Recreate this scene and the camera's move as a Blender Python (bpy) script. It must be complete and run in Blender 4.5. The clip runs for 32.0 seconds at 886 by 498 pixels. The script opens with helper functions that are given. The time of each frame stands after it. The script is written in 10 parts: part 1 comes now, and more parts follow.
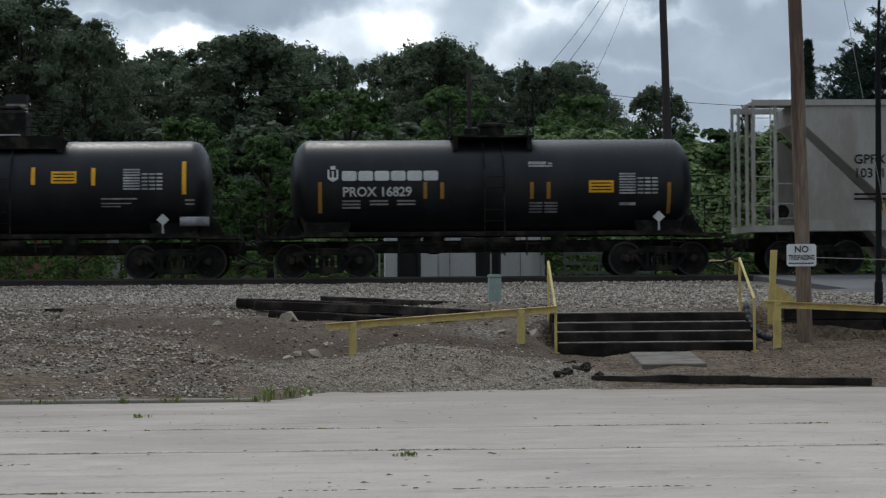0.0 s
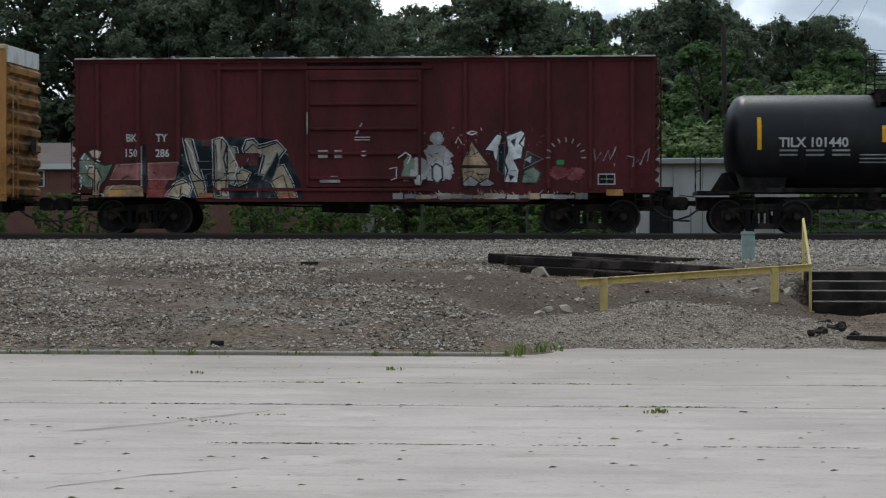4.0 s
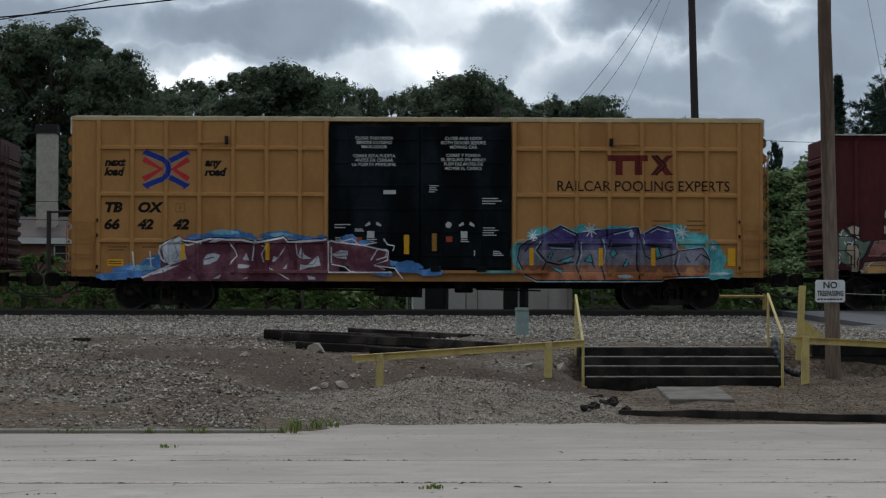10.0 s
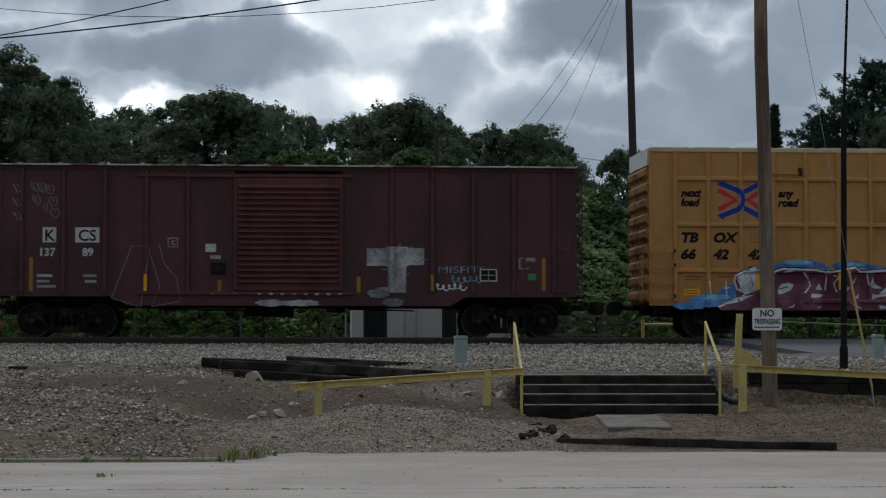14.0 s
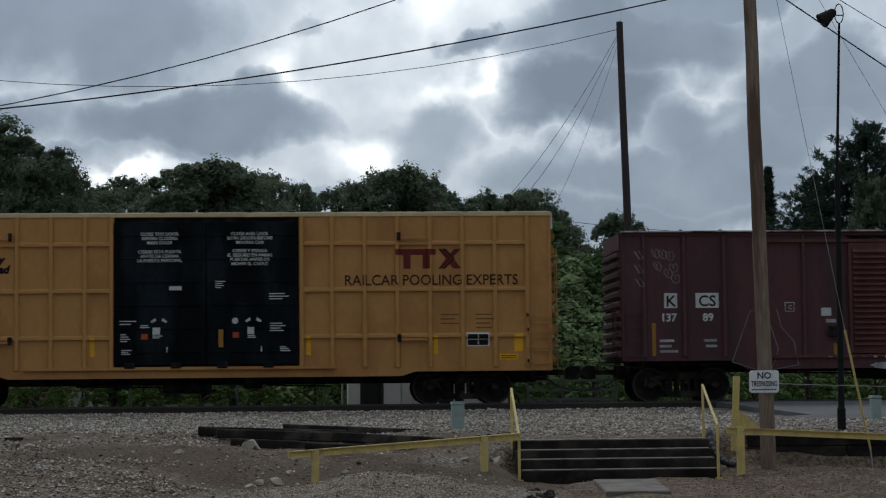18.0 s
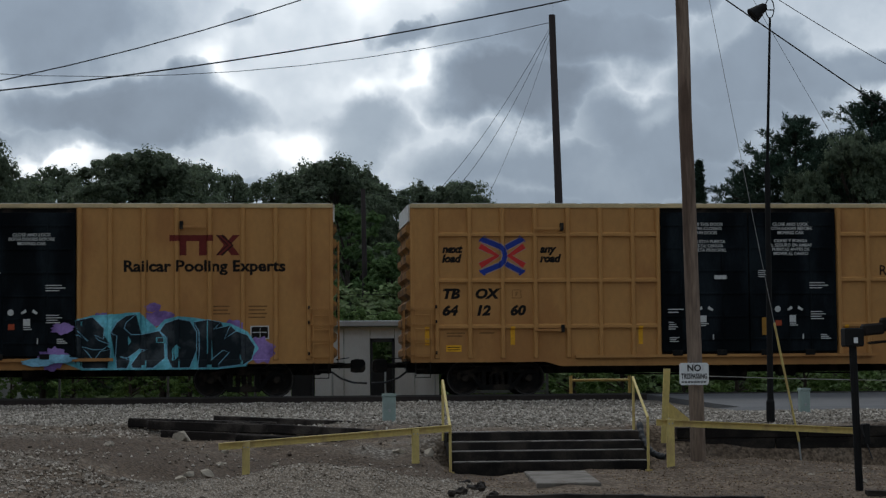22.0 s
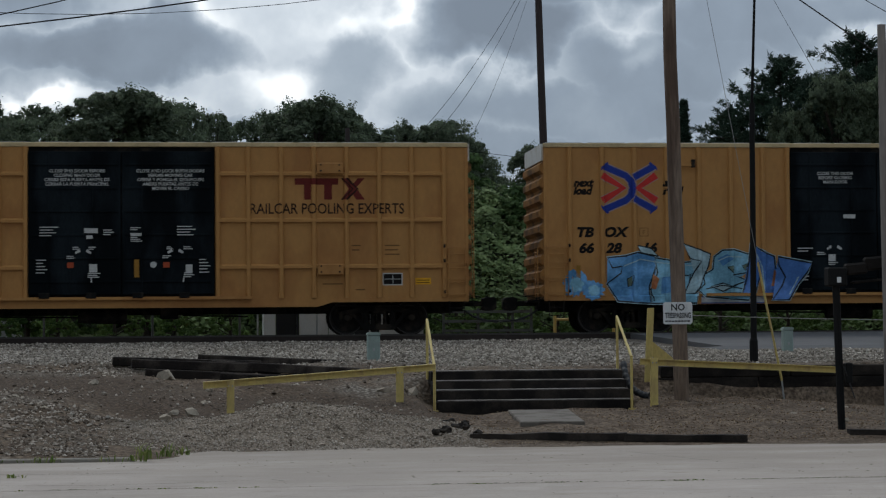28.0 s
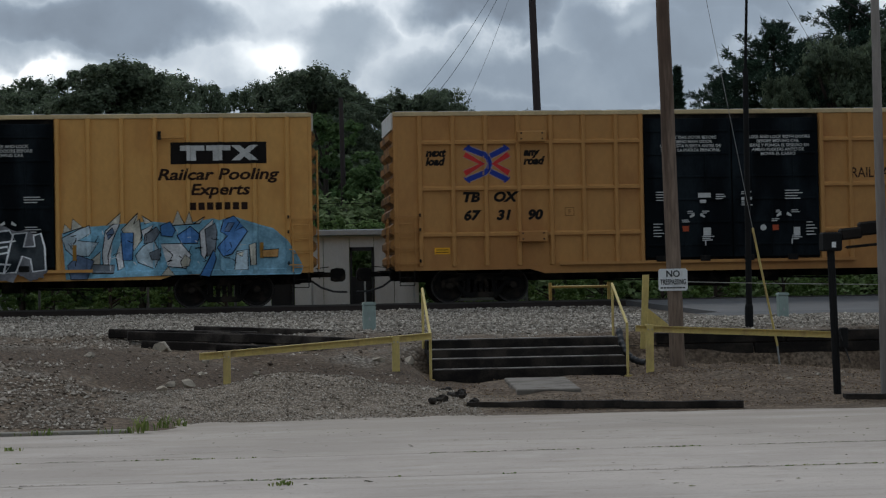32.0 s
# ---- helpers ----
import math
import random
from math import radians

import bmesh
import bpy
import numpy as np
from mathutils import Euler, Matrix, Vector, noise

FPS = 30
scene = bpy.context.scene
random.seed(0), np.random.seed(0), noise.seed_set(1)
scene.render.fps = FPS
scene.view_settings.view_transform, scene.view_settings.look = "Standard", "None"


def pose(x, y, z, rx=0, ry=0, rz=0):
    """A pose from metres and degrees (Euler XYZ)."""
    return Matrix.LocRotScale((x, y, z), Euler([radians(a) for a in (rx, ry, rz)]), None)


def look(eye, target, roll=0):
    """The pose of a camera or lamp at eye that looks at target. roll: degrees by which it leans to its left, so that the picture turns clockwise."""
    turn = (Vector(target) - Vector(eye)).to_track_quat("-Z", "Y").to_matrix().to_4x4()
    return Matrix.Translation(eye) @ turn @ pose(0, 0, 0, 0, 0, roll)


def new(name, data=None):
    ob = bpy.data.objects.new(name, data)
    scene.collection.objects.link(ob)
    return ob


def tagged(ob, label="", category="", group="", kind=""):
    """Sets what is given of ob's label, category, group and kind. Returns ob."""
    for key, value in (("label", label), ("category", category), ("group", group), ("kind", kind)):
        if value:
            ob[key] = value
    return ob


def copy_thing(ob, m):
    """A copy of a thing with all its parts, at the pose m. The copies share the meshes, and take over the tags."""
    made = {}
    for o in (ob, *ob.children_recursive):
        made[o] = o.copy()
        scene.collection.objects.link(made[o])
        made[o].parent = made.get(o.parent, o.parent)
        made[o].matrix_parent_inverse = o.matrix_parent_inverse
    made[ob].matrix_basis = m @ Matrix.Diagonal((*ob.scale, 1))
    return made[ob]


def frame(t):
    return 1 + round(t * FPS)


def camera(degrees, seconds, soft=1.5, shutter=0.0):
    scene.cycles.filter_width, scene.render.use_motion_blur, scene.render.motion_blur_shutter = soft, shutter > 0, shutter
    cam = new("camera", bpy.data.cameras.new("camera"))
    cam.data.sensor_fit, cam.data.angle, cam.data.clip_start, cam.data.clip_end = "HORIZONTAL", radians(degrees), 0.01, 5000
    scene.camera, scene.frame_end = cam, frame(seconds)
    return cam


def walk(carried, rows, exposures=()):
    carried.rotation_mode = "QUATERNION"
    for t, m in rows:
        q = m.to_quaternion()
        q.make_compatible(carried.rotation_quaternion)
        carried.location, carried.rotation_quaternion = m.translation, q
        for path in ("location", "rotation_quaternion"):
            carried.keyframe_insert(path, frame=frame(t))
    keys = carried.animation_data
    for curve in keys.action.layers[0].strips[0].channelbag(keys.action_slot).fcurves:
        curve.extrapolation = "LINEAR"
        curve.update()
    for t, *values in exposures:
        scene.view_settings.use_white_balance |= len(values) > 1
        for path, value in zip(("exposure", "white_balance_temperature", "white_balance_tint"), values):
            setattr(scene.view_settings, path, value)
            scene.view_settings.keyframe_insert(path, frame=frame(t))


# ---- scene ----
# the camera stands at eye height on the paved lot and only turns
cam = camera(24.57, 32.0, soft=1.2, shutter=0.2)
EYE = (0.0, 0.0, 1.6)
TURNS = [  # seconds, degrees about x, y, z
    (0.0, 90.605, 0.424, -2.66), (0.5, 91.062, 0.537, -1.833), (1.0, 91.44, 0.4, -1.936), (1.5, 91.793, 0.297, -3.884),
    (2.0, 91.091, 0.112, -0.054), (2.5, 89.426, 0.321, -0.306), (3.0, 88.085, 0.948, -1.404), (3.5, 88.256, 0.524, 2.448),
    (4.0, 89.382, -0.026, 4.42), (4.5, 89.098, -0.118, 3.223), (6.5, 89.534, 0.059, 1.519), (7.0, 89.847, 0.239, 1.571),
    (7.5, 91.315, 0.093, 2.423), (8.0, 92.013, -0.201, 2.733), (8.5, 91.838, -0.185, 2.303), (9.0, 91.473, -0.458, 0.716),
    (9.5, 91.222, -0.524, -1.124), (10.0, 91.527, -0.082, -1.884), (10.5, 92.16, 0.114, -2.129), (11.0, 92.439, -0.09, -2.843),
    (11.5, 92.34, -0.123, -3.091), (12.0, 92.06, 0.208, -3.27), (12.5, 91.981, 0.213, -3.893), (13.0, 92.228, 0.261, -4.095),
    (13.5, 92.397, 0.252, -3.848), (14.0, 92.319, -0.077, -3.611), (14.5, 92.628, -0.026, -3.404), (15.0, 93.196, 0.305, -3.425),
    (15.5, 93.612, 0.325, -3.428), (17.5, 94.11, 0.552, -3.791), (18.0, 94.173, 0.586, -3.701), (18.5, 94.28, 0.684, -3.712),
    (19.0, 94.579, 0.624, -4.007), (19.5, 94.775, 0.648, -4.271), (20.0, 94.864, 0.736, -4.411), (20.5, 94.869, 0.676, -4.437),
    (21.0, 95.048, 0.587, -4.539), (21.5, 94.893, 0.634, -5.048), (22.0, 93.928, 0.497, -5.63), (22.5, 93.039, 0.114, -6.069),
    (23.0, 92.911, 0.205, -6.363), (23.5, 93.167, 0.123, -6.574), (24.0, 93.678, 0.077, -6.529), (24.5, 93.896, 0.113, -6.297),
    (26.5, 93.89, 0.221, -6.301), (27.0, 93.13, 0.296, -6.156), (27.5, 92.648, 0.258, -6.03), (28.0, 92.212, 0.462, -6.073),
    (28.5, 91.97, 0.44, -5.793), (29.0, 92.098, 0.261, -5.72), (29.5, 92.165, 0.449, -6.051), (30.0, 92.131, 0.688, -6.293),
    (30.5, 91.949, 0.891, -6.263), (31.0, 91.743, 0.933, -6.181), (31.5, 91.497, 0.918, -6.121), (32.0, 91.335, 1.046, -6.2),
]
TRAIN = [  # seconds, metres that the train has gone along the track
    (0, -58.35), (1, -53.69), (2, -49.11), (3, -44.51), (4, -39.97), (4.5, -37.70), (6.5, -28.62), (7, -26.35), (8, -21.92), (9, -17.52), (10, -13.02), (11, -8.74), (12, -4.36), (13, -0.00), (14, 4.34), (15, 8.61), (15.5, 10.74), (17.5, 19.21), (18, 21.33), (19, 25.55), (20, 29.75), (21, 33.94), (22, 38.11), (23, 42.24), (24, 46.41), (24.5, 48.46), (26.5, 56.94), (27, 58.92), (28, 63.10), (29, 67.38), (30, 71.47), (31, 75.83), (32, 79.99)]
EXPOSURES = [(0, -0.15), (1, -0.20), (2, -0.58), (3, -0.17), (4, 0.13), (7, -0.25), (10, -0.40), (13, -0.54), (15, -0.58), (24, -0.56), (31, -0.60), (32, -0.54)]
walk(cam, [(t, pose(*EYE, rx, ry, rz)) for t, rx, ry, rz in TURNS], EXPOSURES)

# ---- sky: broken overcast, the sun behind the clouds ahead ----
SUN_UP, SUN_ROUND = radians(52), radians(-12)   # elevation; from the y axis towards +x
world = bpy.data.worlds.new("world")
scene.world = world
world.use_nodes = True
wn, wl = world.node_tree.nodes, world.node_tree.links
wn.clear()


def wnode(kind, **values):
    n = wn.new(kind)
    for key, value in values.items():
        n.inputs[key].default_value = value
    return n


def wmath(op, a, b=None):
    n = wn.new("ShaderNodeMath")
    n.operation = op
    for i, v in enumerate((a, b)):
        if v is None:
            continue
        if isinstance(v, (int, float)):
            n.inputs[i].default_value = v
        else:
            wl.new(v, n.inputs[i])
    return n.outputs[0]


sky = wn.new("ShaderNodeTexSky")
sky.sky_type, sky.sun_disc, sky.sun_elevation, sky.sun_rotation = "NISHITA", False, SUN_UP, SUN_ROUND
coord = wn.new("ShaderNodeTexCoord")
split = wn.new("ShaderNodeSeparateXYZ")
wl.new(coord.outputs["Generated"], split.inputs[0])


def wspan(v, a, b, c=0.0, d=1.0, kind="LINEAR"):
    n = wn.new("ShaderNodeMapRange")
    n.interpolation_type = kind
    wl.new(v, n.inputs[0])
    for i, w in enumerate((a, b, c, d)):
        n.inputs[i + 1].default_value = w
    return n.outputs[0]


def wnoise(size, detail, rough_, colour=False):
    n = wnode("ShaderNodeTexNoise", Scale=size, Detail=detail, Roughness=rough_)
    wl.new(coord.outputs["Generated"], n.inputs["Vector"])
    return n.outputs[1 if colour else 0]


# the sky ahead as a plane: across and up, each over the distance ahead, its clouds drawn out by the wind
ahead = wmath("MAXIMUM", split.outputs["Y"], 0.2)
plane = wn.new("ShaderNodeCombineXYZ")
wl.new(wmath("DIVIDE", split.outputs["X"], ahead), plane.inputs[0])
wl.new(wmath("DIVIDE", split.outputs["Z"], ahead), plane.inputs[1])
bent = plane.outputs[0]
for size, detail, reach in ((15.0, 2.0, 0.034), (42.0, 4.0, 0.014)):
    shift = wn.new("ShaderNodeVectorMath")
    shift.operation = "MULTIPLY_ADD"
    wl.new(wnoise(size, detail, 0.55, True), shift.inputs[0])
    shift.inputs[1].default_value = (reach * 2, reach * 2, 0)
    shift.inputs[2].default_value = (-reach, -reach, 0)
    both = wn.new("ShaderNodeVectorMath")
    wl.new(bent, both.inputs[0])
    wl.new(shift.outputs[0], both.inputs[1])
    bent = both.outputs[0]
# cloud masses and the thin places between them: across, up, half width, half height, thickness
CLOUDS = [(-0.105, 0.193, 0.083, 0.042, 0.75), (-0.056, 0.144, 0.069, 0.018, 0.8), (-0.004, 0.186, 0.017, 0.010, 0.4), (0.034, 0.203, 0.028, 0.009, 0.5), (0.061, 0.132, 0.037, 0.024, 0.50),
          (0.164, 0.179, 0.067, 0.029, 0.85), (0.135, 0.148, 0.046, 0.022, 0.95), (0.199, 0.204, 0.075, 0.017, 0.75), (0.088, 0.179, 0.021, 0.009, 0.7), (0.264, 0.156, 0.058, 0.031, 0.75),
          (0.183, 0.111, 0.100, 0.020, 0.70), (-0.213, 0.142, 0.117, 0.021, 0.8), (-0.058, 0.139, 0.075, 0.021, 0.85), (-0.100, 0.122, 0.072, 0.011, 0.6), (-0.184, 0.112, 0.083, 0.008, 0.45),
          (0.306, 0.157, 0.047, 0.017, 0.7), (0.248, 0.182, 0.033, 0.022, 0.5), (0.306, 0.122, 0.056, 0.017, 0.5), (0.016, 0.122, 0.017, 0.013, -0.36), (0.099, 0.152, 0.017, 0.017, -0.4),
          (-0.102, 0.114, 0.033, 0.010, -0.35), (-0.021, 0.161, 0.017, 0.012, -0.3), (0.067, 0.158, 0.025, 0.008, -0.3), (0.207, 0.084, 0.020, 0.006, -0.40), (0.212, 0.136, 0.014, 0.007, -0.3),
          (-0.072, 0.108, 0.036, 0.008, -0.35), (0.068, 0.199, 0.025, 0.017, -0.2), (0.165, 0.086, 0.150, 0.022, 0.70), (0.330, 0.095, 0.100, 0.030, 0.70), (-0.050, 0.092, 0.120, 0.012, 0.52), (0.225, 0.130, 0.090, 0.022, 0.72)]

thick = wspan(wnoise(13.0, 5.0, 0.5), 0.35, 0.65, 0.40, 0.16)
gaps = None
for across, up, wide, high, gain in CLOUDS:
    spot = wn.new("ShaderNodeMapping")
    spot.inputs["Location"].default_value = (-across / wide, -up / high, 0)
    spot.inputs["Scale"].default_value = (1 / wide, 1 / high, 0)
    wl.new(bent, spot.inputs[0])
    far = wn.new("ShaderNodeVectorMath")
    far.operation = "LENGTH"
    wl.new(spot.outputs[0], far.inputs[0])
    if gain > 0:
        thick = wmath("MAXIMUM", thick, wspan(far.outputs["Value"], 1.32, 0.45, 0.0, gain, "SMOOTHSTEP"))
    else:
        hole = wspan(far.outputs["Value"], 1.6, 0.1, 0.0, gain * 0.8, "SMOOTHSTEP")
        gaps = hole if gaps is None else wmath("ADD", gaps, hole)
thick = wmath("ADD", thick, gaps)
# all round and overhead the cover goes on in the same way
window = wn.new("ShaderNodeMapping")
window.inputs["Location"].default_value = (-0.05 / 0.42, -0.10 / 0.24, 0)
window.inputs["Scale"].default_value = (1 / 0.42, 1 / 0.24, 0)
wl.new(plane.outputs[0], window.inputs[0])
off = wn.new("ShaderNodeVectorMath")
off.operation = "LENGTH"
wl.new(window.outputs[0], off.inputs[0])
blend = wn.new("ShaderNodeMix")
wl.new(wspan(off.outputs["Value"], 0.75, 1.15, 0.0, 1.0, "SMOOTHSTEP"), blend.inputs[0])
wl.new(thick, blend.inputs[2])
wl.new(wspan(wnoise(6.0, 6.0, 0.5), 0.36, 0.64, 0.90, 0.12), blend.inputs[3])
body = wmath("MULTIPLY", wmath("ADD", wnoise(30.0, 6.0, 0.55), -0.5), 0.42)
cover = wmath("ADD", wmath("ADD", blend.outputs[0], 0.04), body)
ramp = wn.new("ShaderNodeValToRGB")
wl.new(cover, ramp.inputs[0])
stops = ramp.color_ramp.elements
stops[0].position, stops[0].color = 0.0, (1.25, 1.31, 1.36, 1)
stops[1].position, stops[1].color = 1.0, (0.225, 0.275, 0.345, 1)
for at, tone in ((0.10, (0.98, 1.05, 1.11, 1)), (0.22, (0.76, 0.84, 0.92, 1)), (0.36, (0.58, 0.66, 0.75, 1)), (0.52, (0.44, 0.52, 0.61, 1)), (0.72, (0.31, 0.38, 0.47, 1))):
    stops.new(at).color = tone
thin = wn.new("ShaderNodeMix")
thin.data_type = "RGBA"
thin.inputs[0].default_value = 0.95
dim = wn.new("ShaderNodeVectorMath")
dim.operation = "SCALE"
dim.inputs["Scale"].default_value = 0.07
wl.new(sky.outputs[0], dim.inputs[0])
wl.new(dim.outputs[0], thin.inputs["A"])
wl.new(ramp.outputs[0], thin.inputs["B"])
back = wnode("ShaderNodeBackground", Strength=1.0)
# an overcast sky is brightest overhead
# and brighter on the sun's side
lift = wmath("ADD", wmath("MULTIPLY", wmath("MAXIMUM", split.outputs["Z"], 0.0), 0.9), 0.92)
wl.new(wmath("MULTIPLY", lift, wmath("ADD", wmath("MULTIPLY", split.outputs["Y"], 0.26), 1.0)), back.inputs["Strength"])
wl.new(thin.outputs["Result"], back.inputs["Color"])
wl.new(back.outputs[0], wn.new("ShaderNodeOutputWorld").inputs[0])

sun = new("sun", bpy.data.lights.new("sun", "SUN"))
sun.data.energy, sun.data.angle, sun.data.color = 1.1, radians(14), (1.0, 0.97, 0.92)
sun.matrix_world = look((0, 0, 0), (-math.sin(SUN_ROUND) * math.cos(SUN_UP), -math.cos(SUN_ROUND) * math.cos(SUN_UP), -math.sin(SUN_UP)))

# ---- materials ----
def mat(name, col, rough=0.7, metal=0.0, var=0.25, scale=2.0, fine=30.0, bump=0.15, other=None, amount=0.5, streak=1.0, piece=0.0, depth=0.01, glow=0.0, spec=0.5):
    """A surface that varies at two scales; other: a second colour in patches of that amount; streak: how far the patches run down."""
    m = bpy.data.materials.new(name)
    m.use_nodes = True
    n, l = m.node_tree.nodes, m.node_tree.links
    b = n["Principled BSDF"]
    b.inputs["Metallic"].default_value = metal
    b.inputs["Specular IOR Level"].default_value = spec
    tc = n.new("ShaderNodeTexCoord")
    mp = n.new("ShaderNodeMapping")
    mp.inputs["Scale"].default_value = (1, 1, 1 / streak)
    l.new(tc.outputs["Object"], mp.inputs[0])

    def noise_at(size, detail=5.0, rough_=0.55):
        k = n.new("ShaderNodeTexNoise")
        k.inputs["Scale"].default_value, k.inputs["Detail"].default_value, k.inputs["Roughness"].default_value = size, detail, rough_
        l.new(mp.outputs[0], k.inputs["Vector"])
        return k.outputs[0]

    def span(v, a, b_, c, d):
        k = n.new("ShaderNodeMapRange")
        l.new(v, k.inputs[0])
        for i, w in enumerate((a, b_, c, d)):
            k.inputs[i + 1].default_value = w
        return k.outputs[0]

    coarse, small = noise_at(scale), noise_at(fine, 4.0, 0.6)
    base = n.new("ShaderNodeMix")
    base.data_type = "RGBA"
    base.inputs["A"].default_value = (*col, 1)
    base.inputs["B"].default_value = (*(other or col), 1)
    if other:
        l.new(span(coarse, 0.62 - amount * 0.35, 0.72 - amount * 0.25, 0.0, 1.0), base.inputs[0])
    tone = n.new("ShaderNodeHueSaturation")
    l.new(base.outputs["Result"], tone.inputs["Color"])
    add = n.new("ShaderNodeMath")
    l.new(span(coarse, 0.3, 0.7, 1 - var * 0.5, 1 + var * 0.5), add.inputs[0])
    l.new(span(small, 0.3, 0.7, -var * 0.5, var * 0.5), add.inputs[1])
    value = add.outputs[0]
    if piece:
        info = n.new("ShaderNodeObjectInfo")
        more = n.new("ShaderNodeMath")
        l.new(value, more.inputs[0])
        l.new(span(info.outputs["Random"], 0, 1, -piece, piece), more.inputs[1])
        value = more.outputs[0]
    l.new(value, tone.inputs["Value"])
    l.new(tone.outputs[0], b.inputs["Base Color"])
    l.new(span(small, 0.3, 0.7, max(rough - 0.12, 0.02), min(rough + 0.1, 1.0)), b.inputs["Roughness"])
    if bump:
        k = n.new("ShaderNodeBump")
        k.inputs["Strength"].default_value, k.inputs["Distance"].default_value = bump, depth
        l.new(small, k.inputs["Height"])
        l.new(k.outputs[0], b.inputs["Normal"])
    if glow:
        b.inputs["Emission Color"].default_value, b.inputs["Emission Strength"].default_value = (*col, 1), glow
    return m


def island_mat(name, cols, rough=0.9, shift=0.3, sheen=0.0):
    """For joined pieces (stones, leaves): each piece its own tone between the colours given."""
    m = bpy.data.materials.new(name)
    m.use_nodes = True
    n, l = m.node_tree.nodes, m.node_tree.links
    b = n["Principled BSDF"]
    b.inputs["Roughness"].default_value = rough
    b.inputs["Specular IOR Level"].default_value = 0.12
    geo, ramp_ = n.new("ShaderNodeNewGeometry"), n.new("ShaderNodeValToRGB")
    l.new(geo.outputs["Random Per Island"], ramp_.inputs[0])
    e = ramp_.color_ramp.elements
    e[0].color, e[1].color = (*cols[0], 1), (*cols[-1], 1)
    for i, c in enumerate(cols[1:-1]):
        e.new((i + 1) / (len(cols) - 1)).color = (*c, 1)
    tone = n.new("ShaderNodeHueSaturation")
    l.new(ramp_.outputs[0], tone.inputs["Color"])
    tc, k, r = n.new("ShaderNodeTexCoord"), n.new("ShaderNodeTexNoise"), n.new("ShaderNodeMapRange")
    k.inputs["Scale"].default_value = 0.6
    l.new(tc.outputs["Object"], k.inputs["Vector"])
    l.new(k.outputs[0], r.inputs[0])
    for i, w in enumerate((0.3, 0.7, 1 - shift, 1 + shift)):
        r.inputs[i + 1].default_value = w
    l.new(r.outputs[0], tone.inputs["Value"])
    l.new(tone.outputs[0], b.inputs["Base Color"])
    if sheen:
        t, mx = n.new("ShaderNodeBsdfTranslucent"), n.new("ShaderNodeMixShader")
        l.new(tone.outputs[0], t.inputs[0])
        mx.inputs[0].default_value = sheen
        l.new(b.outputs[0], mx.inputs[1])
        l.new(t.outputs[0], mx.inputs[2])
        l.new(mx.outputs[0], n["Material Output"].inputs[0])
    return m


YELLOW_CAR = mat("ochre_car_paint", (0.440, 0.222, 0.072), 0.6, var=0.13, scale=0.7, fine=9, bump=0.05, other=(0.345, 0.160, 0.052), amount=0.42, streak=1.8, spec=0.2)
OCHRE_END = mat("grimy_ochre_end", (0.330, 0.160, 0.050), 0.7, var=0.3, scale=1.4, fine=10, bump=0.08, other=(0.10, 0.055, 0.025), amount=0.45, streak=0.5, spec=0.15)
YELLOW_FRESH = mat("fresher_ochre_paint", (0.590, 0.315, 0.095), 0.6, var=0.12, scale=0.7, fine=9, bump=0.05, other=(0.490, 0.245, 0.072), amount=0.4, streak=1.8, spec=0.2)
YELLOW_ROOF = mat("pale_roof_edge", (0.50, 0.38, 0.20), 0.6, var=0.3, scale=1.5, fine=20)
BLACK_DOOR = mat("black_door_paint", (0.0045, 0.0065, 0.0080), 0.9, var=0.5, scale=1.0, fine=18, bump=0.06, other=(0.011, 0.015, 0.018), amount=0.4, streak=2.5, spec=0.05)
MAROON = mat("faded_maroon_paint", (0.100, 0.024, 0.026), 0.8, var=0.3, scale=0.8, fine=12, bump=0.1, other=(0.060, 0.018, 0.018), amount=0.5, streak=3.0, spec=0.12)
DOOR_MAROON = mat("rusty_maroon_door", (0.115, 0.040, 0.034), 0.7, var=0.35, scale=1.2, fine=14, bump=0.1, other=(0.075, 0.026, 0.024), amount=0.45, streak=2.0, spec=0.25)
MAROON_DARK = mat("dark_maroon_paint", (0.088, 0.033, 0.036), 0.62, var=0.32, scale=0.8, fine=12, bump=0.1, other=(0.052, 0.023, 0.024), amount=0.5, streak=3.0, spec=0.25)
ROOF_EDGE = mat("chipped_roof_edge", (0.46, 0.43, 0.40), 0.7, var=0.4, scale=1.2, fine=20, other=(0.11, 0.045, 0.045), amount=0.5)
ROOF_METAL = mat("galvanised_roof", (0.42, 0.42, 0.41), 0.5, 0.5, var=0.3, scale=2.0)
WHITE_PANEL = mat("white_panel_paint", (0.60, 0.60, 0.57), 0.6, var=0.2, scale=2.0, other=(0.42, 0.38, 0.32), amount=0.35, streak=2.0)
TANK_BLACK = mat("satin_black_tank", (0.0045, 0.0052, 0.0070), 0.42, var=0.5, scale=0.9, fine=9, bump=0.03, other=(0.009, 0.0095, 0.0105), amount=0.45, streak=2.0, spec=0.27)
UNDER = mat("grimy_underframe", (0.008, 0.0075, 0.007), 0.9, var=0.5, scale=3, fine=30, other=(0.030, 0.024, 0.018), amount=0.4, spec=0.2)
WHEEL = mat("worn_wheel_steel", (0.012, 0.011, 0.010), 0.75, 0.0, var=0.4, scale=5, other=(0.026, 0.020, 0.016), amount=0.4, spec=0.2)
TREAD = mat("worn_tread", (0.045, 0.040, 0.037), 0.55, 0.4, var=0.3)
HOPPER_GREY = mat("dusty_grey_hopper", (0.34, 0.325, 0.29), 0.7, var=0.2, scale=0.8, fine=12, other=(0.24, 0.215, 0.185), amount=0.4, streak=3.0)
